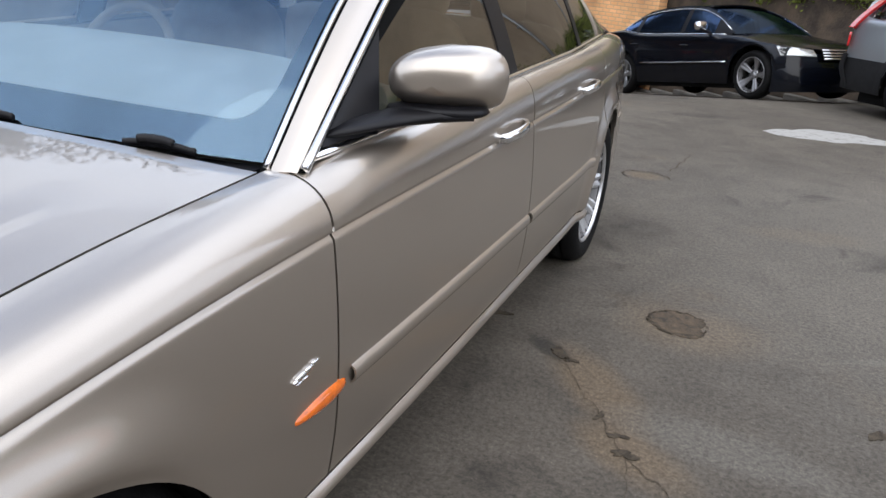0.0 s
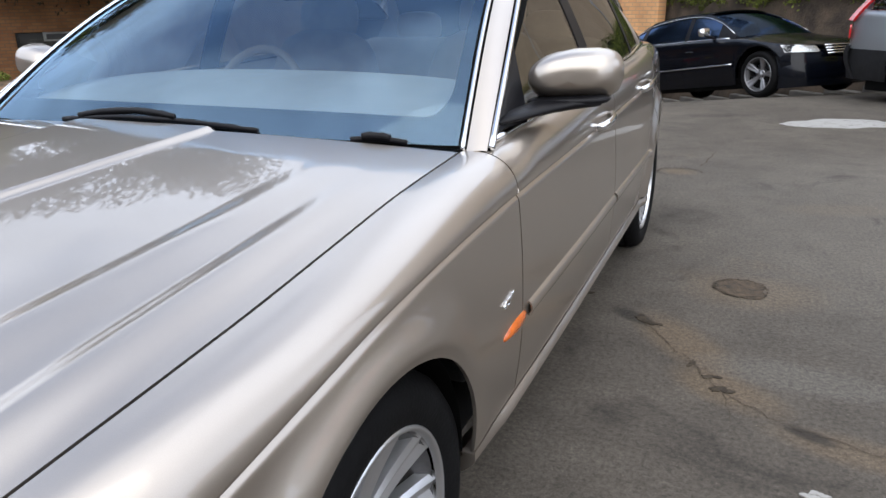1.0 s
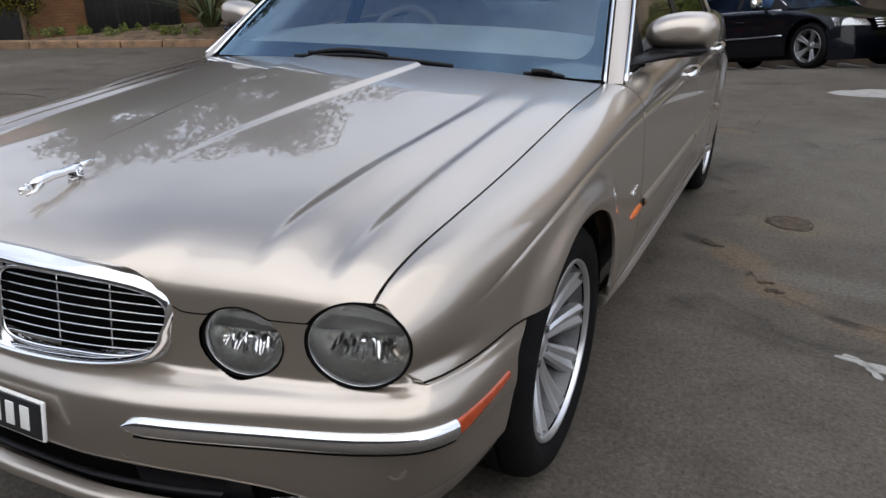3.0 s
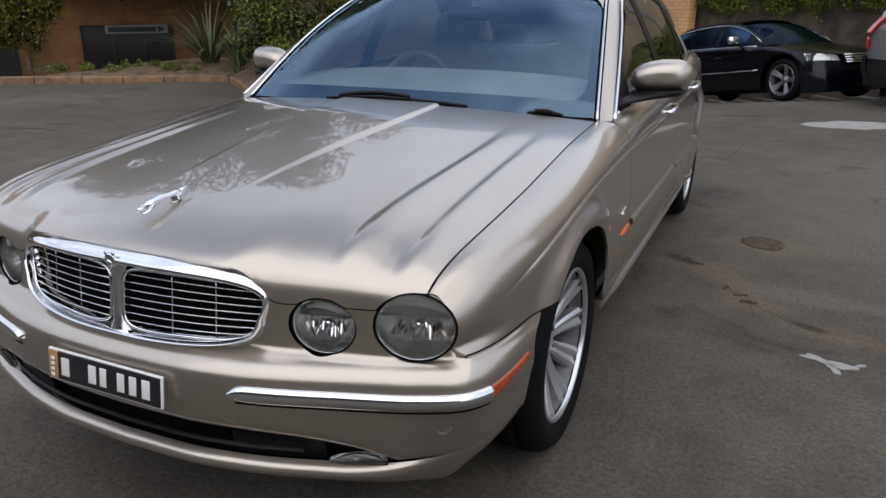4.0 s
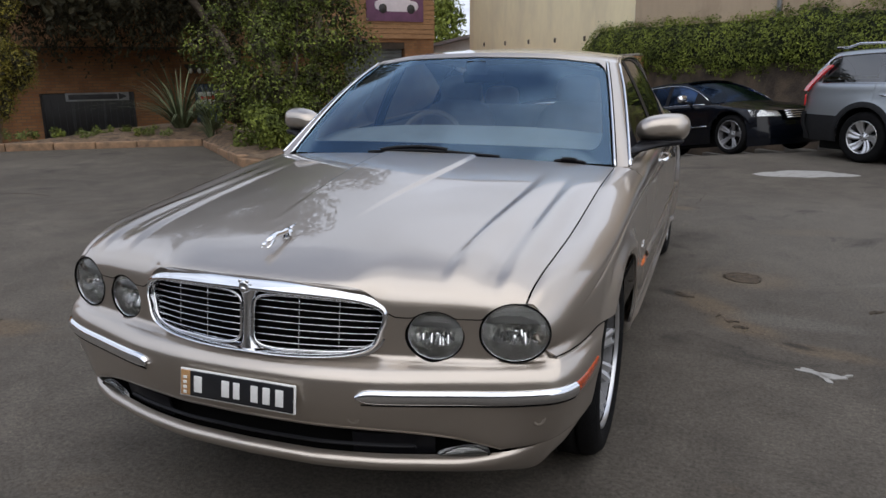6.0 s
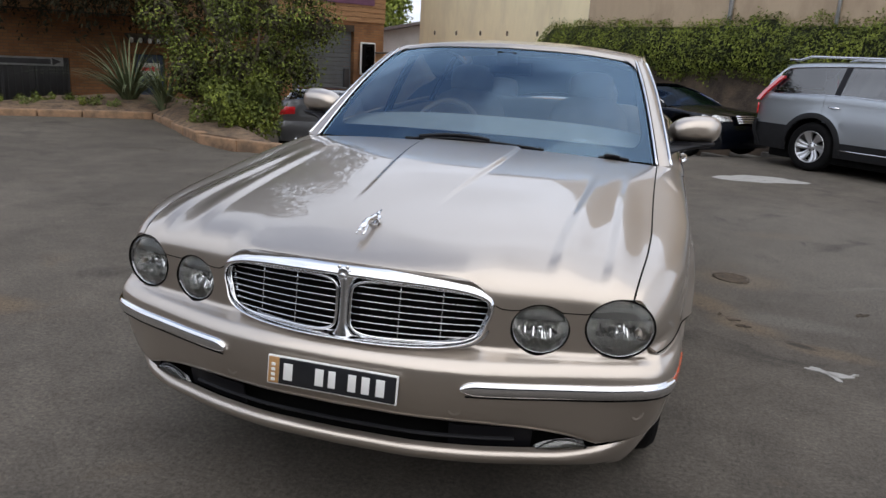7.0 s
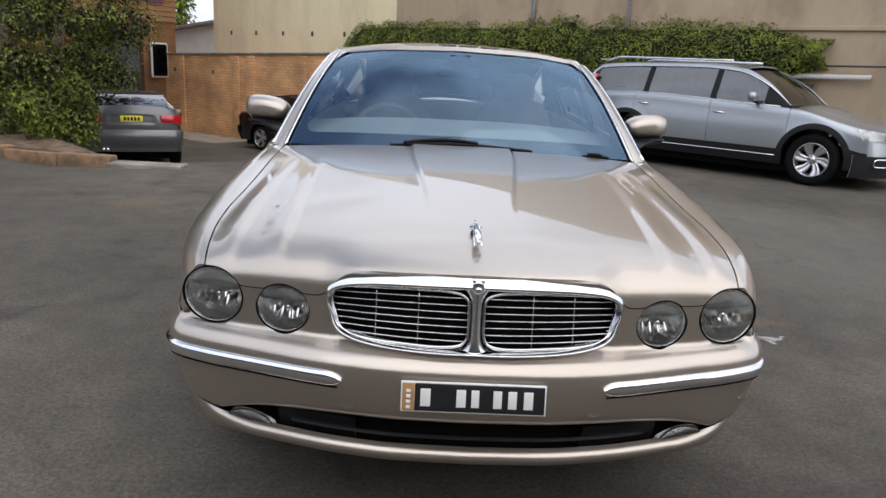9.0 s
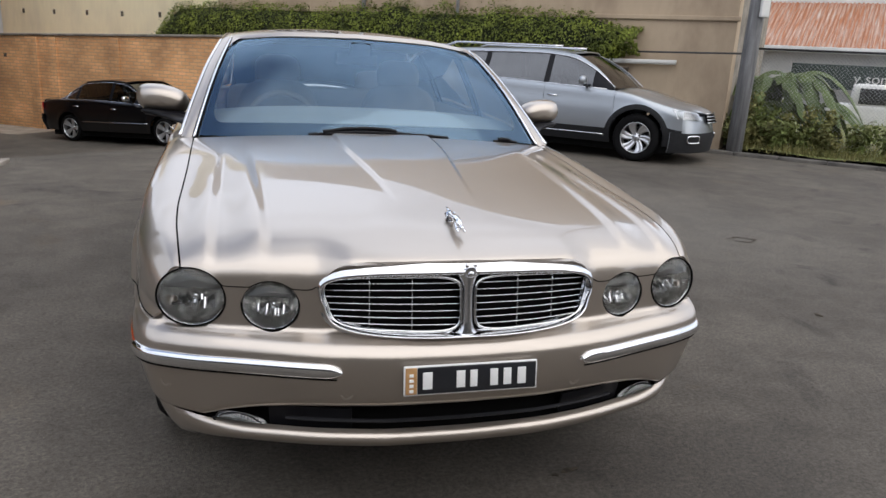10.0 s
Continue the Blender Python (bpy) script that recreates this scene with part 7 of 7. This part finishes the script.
# ---------- parked cars ----------
def parked_car(name, label, m, paint, L=4.6, W=1.78, H=1.45, axle=.80, wb=2.76, r=.32, rim=.225, cowl=1.15, ws_top=1.95, roof_end=3.15, deck=3.75,
               nose_z=.70, cowl_z=.93, belt=.95, deck_z=1.0, wagon=False, clad=None, spokes=5, spoke_w=.05, twist=0.0, rim_mat=None, trim=None, handle=None, sill=.27,
               glass=None, lamp_low=.62, mirror=None, rails=False, split=2.30, lamp=None, front_plate=True, lamp_h=.125):
    lamp_mat = lamp or far_lamp
    car = thing(name, label, "car", m)
    h = W / 2
    mid = (0, L / 2, .5)
    yr = axle + wb
    rad, az = r + .055, r + .01
    glass, trim, rim_mat = glass or dark_glass, trim or chrome, rim_mat or alloy
    half_w = spline((0, h * .45), (.12, h * .68), (.24, h * .84), (.45, h * .945), (.85, h * .99), (1.3, h), (L - 1.1, h), (L - .5, h * .97), (L - .12, h * .90), (L, h * .80))
    top_z = spline((0, nose_z - .10), (.15, nose_z - .01), (.5, nose_z + .07), (cowl, cowl_z - .02), (cowl + .8, belt), (roof_end, belt + .05), (deck, (belt if wagon else deck_z) + .03), (L, (belt + .06) if wagon else deck_z - .03))
    top_x = spline((0, h * .44), (.12, h * .60), (.3, h * .76), (.7, h * .86), (cowl, h * .89), (cowl + .5, h * .915), (L - 1.2, h * .91), (L - .4, h * .86), (L, h * .74))
    if wagon:
        rail_pts = ((cowl + .05, cowl_z), ((cowl + ws_top) / 2 + .05, (cowl_z + H - .05) / 2 + .06), (ws_top + .1, H - .055), (ws_top + .6, H - .02), (roof_end, H - .035), (L - .45, H - .09), (L - .12, H - .33))
    else:
        rail_pts = ((cowl + .05, cowl_z), ((cowl + ws_top) / 2 + .05, (cowl_z + H - .05) / 2 + .05), (ws_top + .1, H - .06), (ws_top + .6, H - .025), (roof_end, H - .06), ((roof_end + deck) / 2, (H - .06 + deck_z) / 2 + .06), (deck + .1, deck_z + .01))
    rz = spline(*rail_pts)
    end = rail_pts[-1][0]
    rx = spline((cowl, h * .87), (ws_top, h * .69), (ws_top + .6, h * .655), (roof_end, h * .66), (end, h * (.70 if wagon else .76)))

    def low(y):
        z = sill
        for yc in (axle, yr):
            d = abs(y - yc)
            if d < rad:
                z = max(z, az + math.sqrt(rad * rad - d * d))
        return z

    def sx_at(y, z):
        x = half_w(y) - .05 * max(0, (.52 - z) / .3) ** 2 - .03 * max(0, (z - .62) / .3) ** 2
        for yc in (axle, yr):
            d = math.hypot(y - yc, z - az) - rad
            x += .014 * math.exp(-((d - .02) / .05) ** 2)
        return x

    def sec(y, s):
        zc = top_z(y) - .13
        if s <= 1:
            zl = low(y)
            z = zl + (max(zc, zl + .02) - zl) * s
            return sx_at(y, z), y, z
        a = (s - 1) * math.pi / 2
        xc, zc2 = sx_at(y, max(zc, low(y) + .02)), max(zc, low(y) + .02)
        return top_x(y) + (xc - top_x(y)) * math.cos(a) ** .85, y, zc2 + (top_z(y) - zc2) * math.sin(a) ** .95

    def ys(a, b):
        o = set(lin(a, b, max(4, int((b - a) / .09))))
        for yc in (axle, yr):
            o |= {yc - rad * math.cos(q) for q in lin(.03, 3.11, 18) if a < yc - rad * math.cos(q) < b}
        return sorted(o)
    S = lin(0, 1, 9) + lin(1, 2, 8)[1:]
    for side in (False, True):
        sg = -1 if side else 1
        wing = part("front_wing", sheet(sec, ys(.30, cowl + .05), S, .015, mid, side), paint, car)
        d1 = part("front_door", sheet(sec, ys(cowl + .056, split - .003), S, .015, mid, side), paint, car)
        d2 = part("rear_door", sheet(sec, ys(split + .003, yr - .10), S, .015, mid, side), paint, car)
        part("rear_quarter", sheet(sec, ys(yr - .094, L - .10), S, .015, mid, side), paint, car)
        for host, y0 in ((d1, split - .24), (d2, yr - .36)):
            zz = top_z(y0) - .16
            x0 = sx_at(y0, zz)
            part("door_handle", tube([(sg * (x0 - .005), y0, zz), (sg * (x0 + .03), y0 + .05, zz + .004), (sg * (x0 + .03), y0 + .13, zz + .006), (sg * (x0 - .005), y0 + .18, zz + .006)], .012, n=6), handle or paint, host)
        part("side_trim", tube([(sg * (sx_at(y, .50 if not clad else .36) + .006), y, .50 if not clad else .36) for y in lin(axle + rad + .06, yr - rad - .06, 14)], .010, n=6), trim, car, "bright side strip")
        if clad:
            part("sill_cladding", sheet(lambda y, t: (sx_at(y, .44 - .20 * t) + .008, y, .455 - .21 * t), lin(axle + rad - .02, yr - rad + .02, 20), lin(0, 1, 6), .01, mid, side), clad, car, "dark plastic cladding")
            part("corner_cladding", sheet(lambda y, t: (sx_at(y, .50 - .23 * t) + .005, y, .50 + .05 * step(.3, .6, y) - (.24 + .05 * step(.3, .6, y)) * t), lin(.29, axle - rad + .015, 16), lin(0, 1, 7), .01, mid, side), clad, car, "dark plastic cladding")
            part("corner_cladding", sheet(lambda y, t: (sx_at(y, .60 - .33 * t) + .005, y, .62 - .36 * t), lin(yr + rad - .015, L - .10, 16), lin(0, 1, 7), .01, mid, side), clad, car, "dark plastic cladding")
            for yc in (axle, yr):
                part("arch_cladding", sheet(lambda a, t: (sx_at(yc + (rad + .075 * t) * math.cos(a), az + (rad + .075 * t) * math.sin(a)) + .010, yc + (rad - .004 + .075 * t) * math.cos(a), az + (rad - .004 + .075 * t) * math.sin(a)), lin(-.15, math.pi + .15, 28), lin(0, 1, 4), .012, mid, side), clad, car, "dark plastic arch trim")
        # glass and pillars
        def sg_at(y, f):
            bx, bz = top_x(y) - .012, top_z(y)
            return bx + (rx(y) - bx) * f + .04 * f * (1 - f), y, bz + (rz(y) - bz) * f
        wins = [(cowl + .42, split - .04), (split + .04, yr - .28)] + ([(yr - .20, L - .35)] if wagon else [(yr - .22, yr + .10)])
        for y0, y1 in wins:
            part("side_window", sheet(sg_at, lin(y0, y1, 10), lin(.02, .93, 6), 0, mid, side), glass, car, "dark side glass")
        back_y = (L - .30 if wagon else yr + .10)
        part("roof_frame", sheet(lambda y, f: (sg_at(y, f)[0] + .006, y, sg_at(y, f)[2]), lin(cowl + .08, end, 44), lin(.90, 1.04, 3), .01, mid, side), paint, car)
        part("rear_pillar", sheet(lambda y, f: (sg_at(y, f)[0] + .004, y, sg_at(y, f)[2]), lin(back_y, end, 8), lin(-.03, 1, 6), .01, mid, side), paint, car)
        for y0, y1 in ((split - .045, split + .045), (yr - .285, yr - .195), (cowl + .10, cowl + .43)):
            part("door_pillar", sheet(lambda y, f: (sg_at(y, f)[0] + .002, y, sg_at(y, f)[2]), lin(y0, y1, 4), lin(0, .93, 5), .008, mid, side), black_plastic, car)
        part("window_trim", tube([(sg * (sg_at(y, .92)[0] + .012), y, sg_at(y, .92)[2]) for y in lin(cowl + .15, back_y, 26)] + [(sg * (sg_at(y, .0)[0] + .012), y, sg_at(y, 0)[2] + .006) for y in lin(back_y, cowl + .2, 16)], .009, n=6), trim, car, "bright window surround")
        # mirror
        mm = part("door_mirror", bmesh.new(), mirror or paint, car)
        bm = bmesh.new()
        ball(bm, (sg * (h + .09), cowl + .52, belt + .10), (.105, .055, .068), e=.7)
        for f in bm.faces:
            f.smooth = True
        bm.to_mesh(mm.data)
        bm.free()
        part("mirror_foot", tube([(sg * (h - .08), cowl + .50, belt + .01), (sg * (h + .06), cowl + .52, belt + .05)], .025, n=6), black_plastic, mm)
        # lamps
        lamp = part("headlamp", sheet(lambda u, t: (h * (.52 + .40 * u) + .0, .035 + .29 * (.52 + .40 * u) ** 2.2 + .22 * max(0, u - .5) ** 1.3 + .08 * t - .012 * math.sin(t * 3.1), lamp_low + (lamp_h + .02 * u) * t + .02 * u), lin(0, 1, 10), lin(0, 1, 6), .02, mid, side), lamp_mat, car, "clear headlamp")
        part("lamp_cover", sheet(lambda u, t: (h * (.52 + .40 * u) + .006, .022 + .29 * (.52 + .40 * u) ** 2.2 + .22 * max(0, u - .5) ** 1.3 + .08 * t - .014 * math.sin(t * 3.1), lamp_low + (lamp_h + .02 * u) * t + .02 * u), lin(0, 1, 10), lin(0, 1, 6), 0, mid, side), lamp_glass, lamp)
        if wagon:
            part("tail_lamp", sheet(lambda t, u: (h * (.93 - .10 * t - .05 * u), L - .03 - .30 * t ** 1.3 - .10 * (1 - u), belt - .08 + (H - .16 - belt) * t), lin(0, 1, 10), lin(0, 1, 5), .03, mid, side), red_lens, car, "tall red tail lamp")
            part("tail_lamp_foot", sheet(lambda t, u: (h * (.965 - .16 * u), L - .13 + .12 * u, .74 + .16 * t), lin(0, 1, 5), lin(0, 1, 5), .02, mid, side), red_lens, car, "red tail lamp")
        else:
            part("tail_lamp", sheet(lambda u, t: (h * (.55 + .40 * u), L + .022 - .07 * u ** 2 - .30 * max(0, u - .6) + .02 * math.sin(math.pi * t), .80 + .14 * t - .02 * u + .05 * u * u * (t - .3)), lin(0, 1, 10), lin(0, 1, 5), .02, mid, side), red_lens, car, "red tail lamp")
        if rails:
            part("roof_bar", tube([(sg * (rx(y) - .05), y, H + .015 + (.035 if 0.1 < (y - ws_top) / (roof_end + .9 - ws_top) < .95 else -.02)) for y in lin(ws_top + .25, roof_end + 1.0, 14)], .018, n=8), trim, car, "silver roof rail")

    def bon(f, v):
        y0 = .05 + .20 * f * f
        y = y0 + (cowl + .04 - y0) * v
        tx = top_x(y) - .004
        z = top_z(y) + .045 * (1 - f * f) * step(0, .35, y) + .008 * step(.75, .60, abs(f))
        return f * tx, y, z
    part("bonnet", sheet(bon, lin(-1, 1, 21), lin(0, 1, 26), .02, mid), paint, car)
    wsc = part("windscreen", sheet(lambda f, t: (f * (h * .87 + (h * .70 - h * .87) * t), cowl - .04 + .10 * f * f + (ws_top - cowl + .02) * t, cowl_z + .03 - .03 * f * f + (H - .035 - cowl_z - .03) * t + .04 * math.sin(3.14 * t)), lin(-1, 1, 17), lin(0, 1, 8), 0, mid), glass, car, "dark windscreen")
    part("roof", sheet(lambda f, v: (f * (rx(ws_top + (end_r - ws_top) * v) + .004), ws_top - .06 + .08 * f * f + (end_r - ws_top + .06) * v, rz(max(ws_top + .1, ws_top + (end_r - ws_top) * v)) + .015 + .035 * (1 - abs(f) ** 2.2)), lin(-1, 1, 17), lin(0, 1, 16), .02, mid) if (end_r := (L - .42 if wagon else roof_end)) else None, paint, car)
    if wagon:
        part("rear_screen", sheet(lambda f, t: (f * h * .66, L - .40 + .30 * t - .04 * f * f, H - .06 - .36 * t), lin(-1, 1, 9), lin(0, 1, 5), 0, mid), glass, car)
        part("tailgate", sheet(lambda f, t: (f * h * .78, L - .10 + .05 * math.sin(3 * t) - .05 * f * f, belt + .08 - .42 * t), lin(-1, 1, 13), lin(0, 1, 6), .02, mid), paint, car)
    else:
        part("rear_screen", sheet(lambda f, t: (f * (h * .66 + .07 * t), roof_end - .02 * f * f + (deck - roof_end + .05) * t, H - .035 + (deck_z + .02 - H + .035) * t + .05 * math.sin(3.14 * t)), lin(-1, 1, 11), lin(0, 1, 8), 0, mid), glass, car)
        part("boot_lid", sheet(lambda f, v: (f * (top_x(deck + (L - deck) * v) - .005), deck + .03 + (L - deck - .04) * v - .05 * f * f, deck_z + .035 * (1 - f * f) + .015 * v), lin(-1, 1, 13), lin(0, 1, 8), .02, mid), paint, car)
        part("tail_panel", sheet(lambda f, t: (f * h * (.84 + .06 * t), L + .015 - .10 * f * f - .05 * f ** 6 + .025 * math.sin(math.pi * t) - .012 * step(.35, .42, t) * step(.75, .68, t) * step(.5, .45, abs(f)), deck_z + .045 * (1 - f * f) - (deck_z - .60) * t), lin(-1, 1, 41), lin(0, 1, 24), .02, mid), paint, car)

    def nose(u, t):
        a = abs(u)
        x = h * .97 * min(1, a * 1.12) ** .9
        y = .0 + .29 * (x / h) ** 2.2 + .80 * max(0, a - .70) ** 1.35
        return math.copysign(min(x, half_w(max(.02, y)) + .01), u), y + .10 * max(0, t - .55) ** 1.3 + .07 * (1 - t) ** 2, nose_z - .06 - (nose_z - sill + .03) * t

    def tail(u, t):
        a = abs(u)
        x = h * .97 * min(1, a * 1.12) ** .9
        x *= 1 - .06 * t * t
        return math.copysign(x, u), L + .03 - .10 * (x / h) ** 2 - .62 * max(0, a - .72) ** 1.25 + .045 * math.sin(math.pi * min(1, .12 + t * 1.1)) - .05 * t * t, .66 - .40 * t
    part("front_bumper", sheet(nose, lin(-1, 1, 33), lin(0, 1, 9), .02, mid), paint, car)
    part("rear_bumper", sheet(tail, lin(-1, 1, 41), lin(0, 1, 16), .02, mid), clad or paint, car)
    if clad:
        part("bumper_cladding", sheet(lambda u, t: (nose(u, .45 + .55 * t)[0] * 1.004, nose(u, .45 + .55 * t)[1] - .008, nose(u, .45 + .55 * t)[2]), lin(-1, 1, 33), lin(0, 1, 6), .01, mid), clad, car, "dark plastic cladding")
        for sg in (-1, 1):
            fm = Matrix.Translation((sg * h * .74, .145, .38)) @ Euler((0, 0, sg * .62)).to_matrix().to_4x4()
            bm = tube([fm @ Vector((.115 * math.copysign(abs(math.cos(q)) ** .5, math.cos(q)), -.012, .05 * math.copysign(abs(math.sin(q)) ** .5, math.sin(q)))) for q in lin(0, 2 * math.pi, 29)[:-1]], .011, n=6, closed=True)
            part("fog_surround", bm, trim, car, "silver fog lamp surround")
        part("skid_plate", sheet(lambda u, t: (u * h * .84, .01 + .24 * u * u + .03 * t, .27 - .06 * t), lin(-1, 1, 13), lin(0, 1, 3), .01, mid), trim, car, "silver skid plate")
    gh = nose_z + .015 - lamp_low
    g = part("grille", sheet(lambda u, t: (u * h * (.46 if not wagon else .36), -.012 + .05 * u * u + .05 * t, lamp_low - .03 + gh * t), lin(-1, 1, 9), lin(0, 1, 4), .01, mid), gap_black, car)
    for k in range(4):
        part("grille_bar", tube([(u * h * (.46 if not wagon else .36), -.022 + .05 * u * u + .05 * k / 3, lamp_low - .03 + gh * k / 3) for u in lin(-1, 1, 7)], .012 if not wagon else .008, n=6), trim, g)
    for y0, z0, nm in ((-.03, .43, "front_plate"), (L + .045, .70 if wagon else .86, "rear_plate")):
        if nm == "front_plate" and not front_plate:
            continue
        bm = bmesh.new()
        box(bm, (-.19, y0 - .01, z0 - .055), (.19, y0 + .01, z0 + .055), .004)
        pl = part(nm, bm, plate_yellow, car, "yellow number plate")
        for k in range(5):
            bm = bmesh.new()
            box(bm, (-.14 + k * .058, y0 - .013, z0 - .032), (-.10 + k * .058, y0 + .013, z0 + .032), .001)
            part("plate_bar", bm, plate_black, pl)
    bm = bmesh.new()
    box(bm, (-h + .10, .40, .14), (h - .10, L - .4, .30), .02)
    box(bm, (-h + .22, cowl + .2, .55), (h - .22, L - 1.0, .62), .02)
    part("floor_pan", bm, gap_black, car)
    bm = bmesh.new()
    for x in (-.36, .36):
        ball(bm, (x, cowl + 1.25, .80), (.24, .10, .34), e=.6)
        ball(bm, (x, cowl + 1.30, 1.16), (.12, .05, .09), e=.6)
    box(bm, (-.62, yr - .45, .5), (.62, yr - .2, 1.02), .06)
    part("seats", bm, dark_trim, car)
    for yc in (axle, yr):
        for side in (False, True):
            bm = sheet(lambda a, t: (h - .42 + .36 * t, yc + rad * math.cos(a), az + rad * math.sin(a)), lin(-.3, math.pi + .3, 20), lin(0, 1, 3), 0, None, side)
            part("wheel_arch_liner", bm, gap_black, car)
        wheel(car, Matrix.Translation((h - .125, yc, r)), r, rim, .215, spokes, twist, rim_mat, spoke_w, 40)
        wheel(car, Matrix.Translation((-h + .125, yc, r)) @ Euler((0, 0, math.pi)).to_matrix().to_4x4(), r, rim, .215, spokes, -twist, rim_mat, spoke_w, 40)
    return car


def stand(front_wheel, rear_wheel, axle, h, right=True):
    """Places a car by two wheels on its near side: front and rear contact points on the ground."""
    f, b = Vector((*front_wheel, ground_z(*front_wheel))), Vector((*rear_wheel, ground_z(*rear_wheel)))
    d = f - b
    flat = math.hypot(d.x, d.y)
    turn, pitch = math.atan2(d.x, -d.y), math.atan2(d.z, flat)
    m = Matrix.Rotation(turn, 4, "Z") @ Matrix.Rotation(-pitch, 4, "X")
    near = Vector((-h if right else h, axle, 0))
    return Matrix.Translation(f - m @ near) @ m


plate_yellow = material("plate_yellow", (.78, .68, .04), .45, vary=.1, scale=20)
black_paint = material("black_gloss_paint", (.002, .003, .006), .25, 0, .35, vary=.2, scale=300, spec=.2)
navy_black = material("deep_black_paint", (.003, .003, .004), .28, 0, 1.0, vary=.2, scale=300, spec=.2)
silver_paint = material("silver_blue_paint", (.36, .39, .42), .35, .7, 1.0, vary=.04, scale=600)
grey_paint = material("graphite_paint", (.15, .155, .165), .35, .6, 1.0, vary=.05, scale=600)
clad_dark = material("dark_grey_cladding", (.014, .0145, .016), .6, vary=.2, scale=20, spec=.25)
dark_alloy = material("grey_alloy", (.30, .30, .31), .35, .8)

parked_car("estate_car", "silver estate car with dark cladding parked by the hedge", stand((4.98, 7.95), (2.97, 9.92), .93, .93), silver_paint,
           L=4.84, W=1.86, H=1.56, axle=.93, wb=2.815, r=.35, rim=.225, cowl=1.25, ws_top=2.05, roof_end=3.5, deck=4.3, nose_z=.76, cowl_z=1.02, belt=1.03, lamp_h=.11,
           wagon=True, clad=clad_dark, spokes=6, spoke_w=.055, twist=.22, trim=dull_chrome, handle=chrome, lamp_low=.645, mirror=silver_paint, glass=sky_glass, front_plate=False, rails=True, split=2.42)
parked_car("black_saloon", "glossy black saloon parked behind a silver estate", stand((1.33, 11.45), (-.72, 13.30), .79, .885), black_paint,
           lamp_h=.09, lamp_low=.56, front_plate=False, nose_z=.655, sill=.20, L=4.52, W=1.77, H=1.355, belt=.90, cowl_z=.875, glass=sky_blue_glass, axle=.79, wb=2.76, r=.325, rim=.235, spokes=5, spoke_w=.042, rim_mat=dark_alloy, mirror=chrome, split=2.25)
parked_car("dark_limousine", "long black saloon parked along the brick wall", stand((-2.35, 16.55), (-4.72, 18.35), .90, .93), navy_black,
           L=4.92, W=1.86, H=1.50, axle=.90, wb=2.97, r=.33, rim=.24, cowl=1.35, ws_top=2.15, roof_end=3.4, deck=4.2, belt=.97, spokes=5, spoke_w=.055, handle=chrome, mirror=chrome, glass=sky_glass, split=2.55)
BX, BY, BH = -5.56, 11.85, radians(23)
bz = (ground_z(BX, BY) + ground_z(BX - .45 * 4, BY + .89 * 4)) / 2
tilt = math.atan2(ground_z(BX, BY) - ground_z(BX - .45 * 3.5, BY + .89 * 3.5), 3.5)
grey_car = parked_car("grey_saloon", "graphite grey saloon parked in the lane beside the bush",
                      Matrix.Translation((BX, BY, ground_z(BX, BY))) @ Matrix.Rotation(BH, 4, "Z") @ Matrix.Rotation(-tilt, 4, "X") @ Matrix.Rotation(math.pi, 4, "Z") @ Matrix.Translation((0, -4.84, 0)),
                      grey_paint, L=4.84, W=1.85, H=1.47, axle=.86, wb=2.89, r=.33, rim=.22, cowl=1.35, ws_top=2.1, roof_end=3.3, deck=4.05, deck_z=1.06, belt=.97, split=2.45, glass=bright_glass)
for k in range(2):
    part("exhaust_tip", tube([(.42 + .07 * k, 4.70, .30), (.42 + .07 * k, 4.89, .30)], .028, n=12), chrome, grey_car, "round chrome exhaust tip")
parked_car("dark_hatchback", "black car parked beside the planted bed", stand((-10.35, 5.55), (-12.2, 7.45), .85, .9, False), black_paint,
           L=4.4, W=1.80, H=1.50, axle=.85, wb=2.65, r=.335, rim=.24, wagon=True, roof_end=3.1, deck=3.8, belt=.98, spokes=7, spoke_w=.03, split=2.2)
# white van beyond the fence
van = thing("white_van", "white delivery van beyond the fence", "van", YM @ Matrix.Translation((7.2, -3.4, -.45)))
bm = bmesh.new()
box(bm, (1.5, 0, .35), (5.2, 1.9, 1.75), .08)
part("body", bm, white_wall, van)
bm = bmesh.new()
box(bm, (0, .05, .35), (1.6, 1.85, 1.15), .10)
box(bm, (.55, .08, 1.0), (1.7, 1.82, 1.72), .14)
part("cab", bm, white_wall, van)
bm = bmesh.new()
box(bm, (.75, .045, 1.18), (1.42, .075, 1.60), .02)
part("cab_window", bm, dark_void, van)
bm = bmesh.new()
box(bm, (-.06, .1, .34), (.08, 1.8, .55), .03)
part("bumper", bm, dark_steel, van)
for x in (.75, 4.2):
    for y in (.05, 1.85):
        bm = lathe([(-.1, .0), (-.1, .2), (-.09, .33), (.09, .33), (.1, .2), (.1, 0)], 24, "y")
        bmesh.ops.translate(bm, verts=bm.verts, vec=(x, y, .33))
        part("wheel", bm, rubber, van)
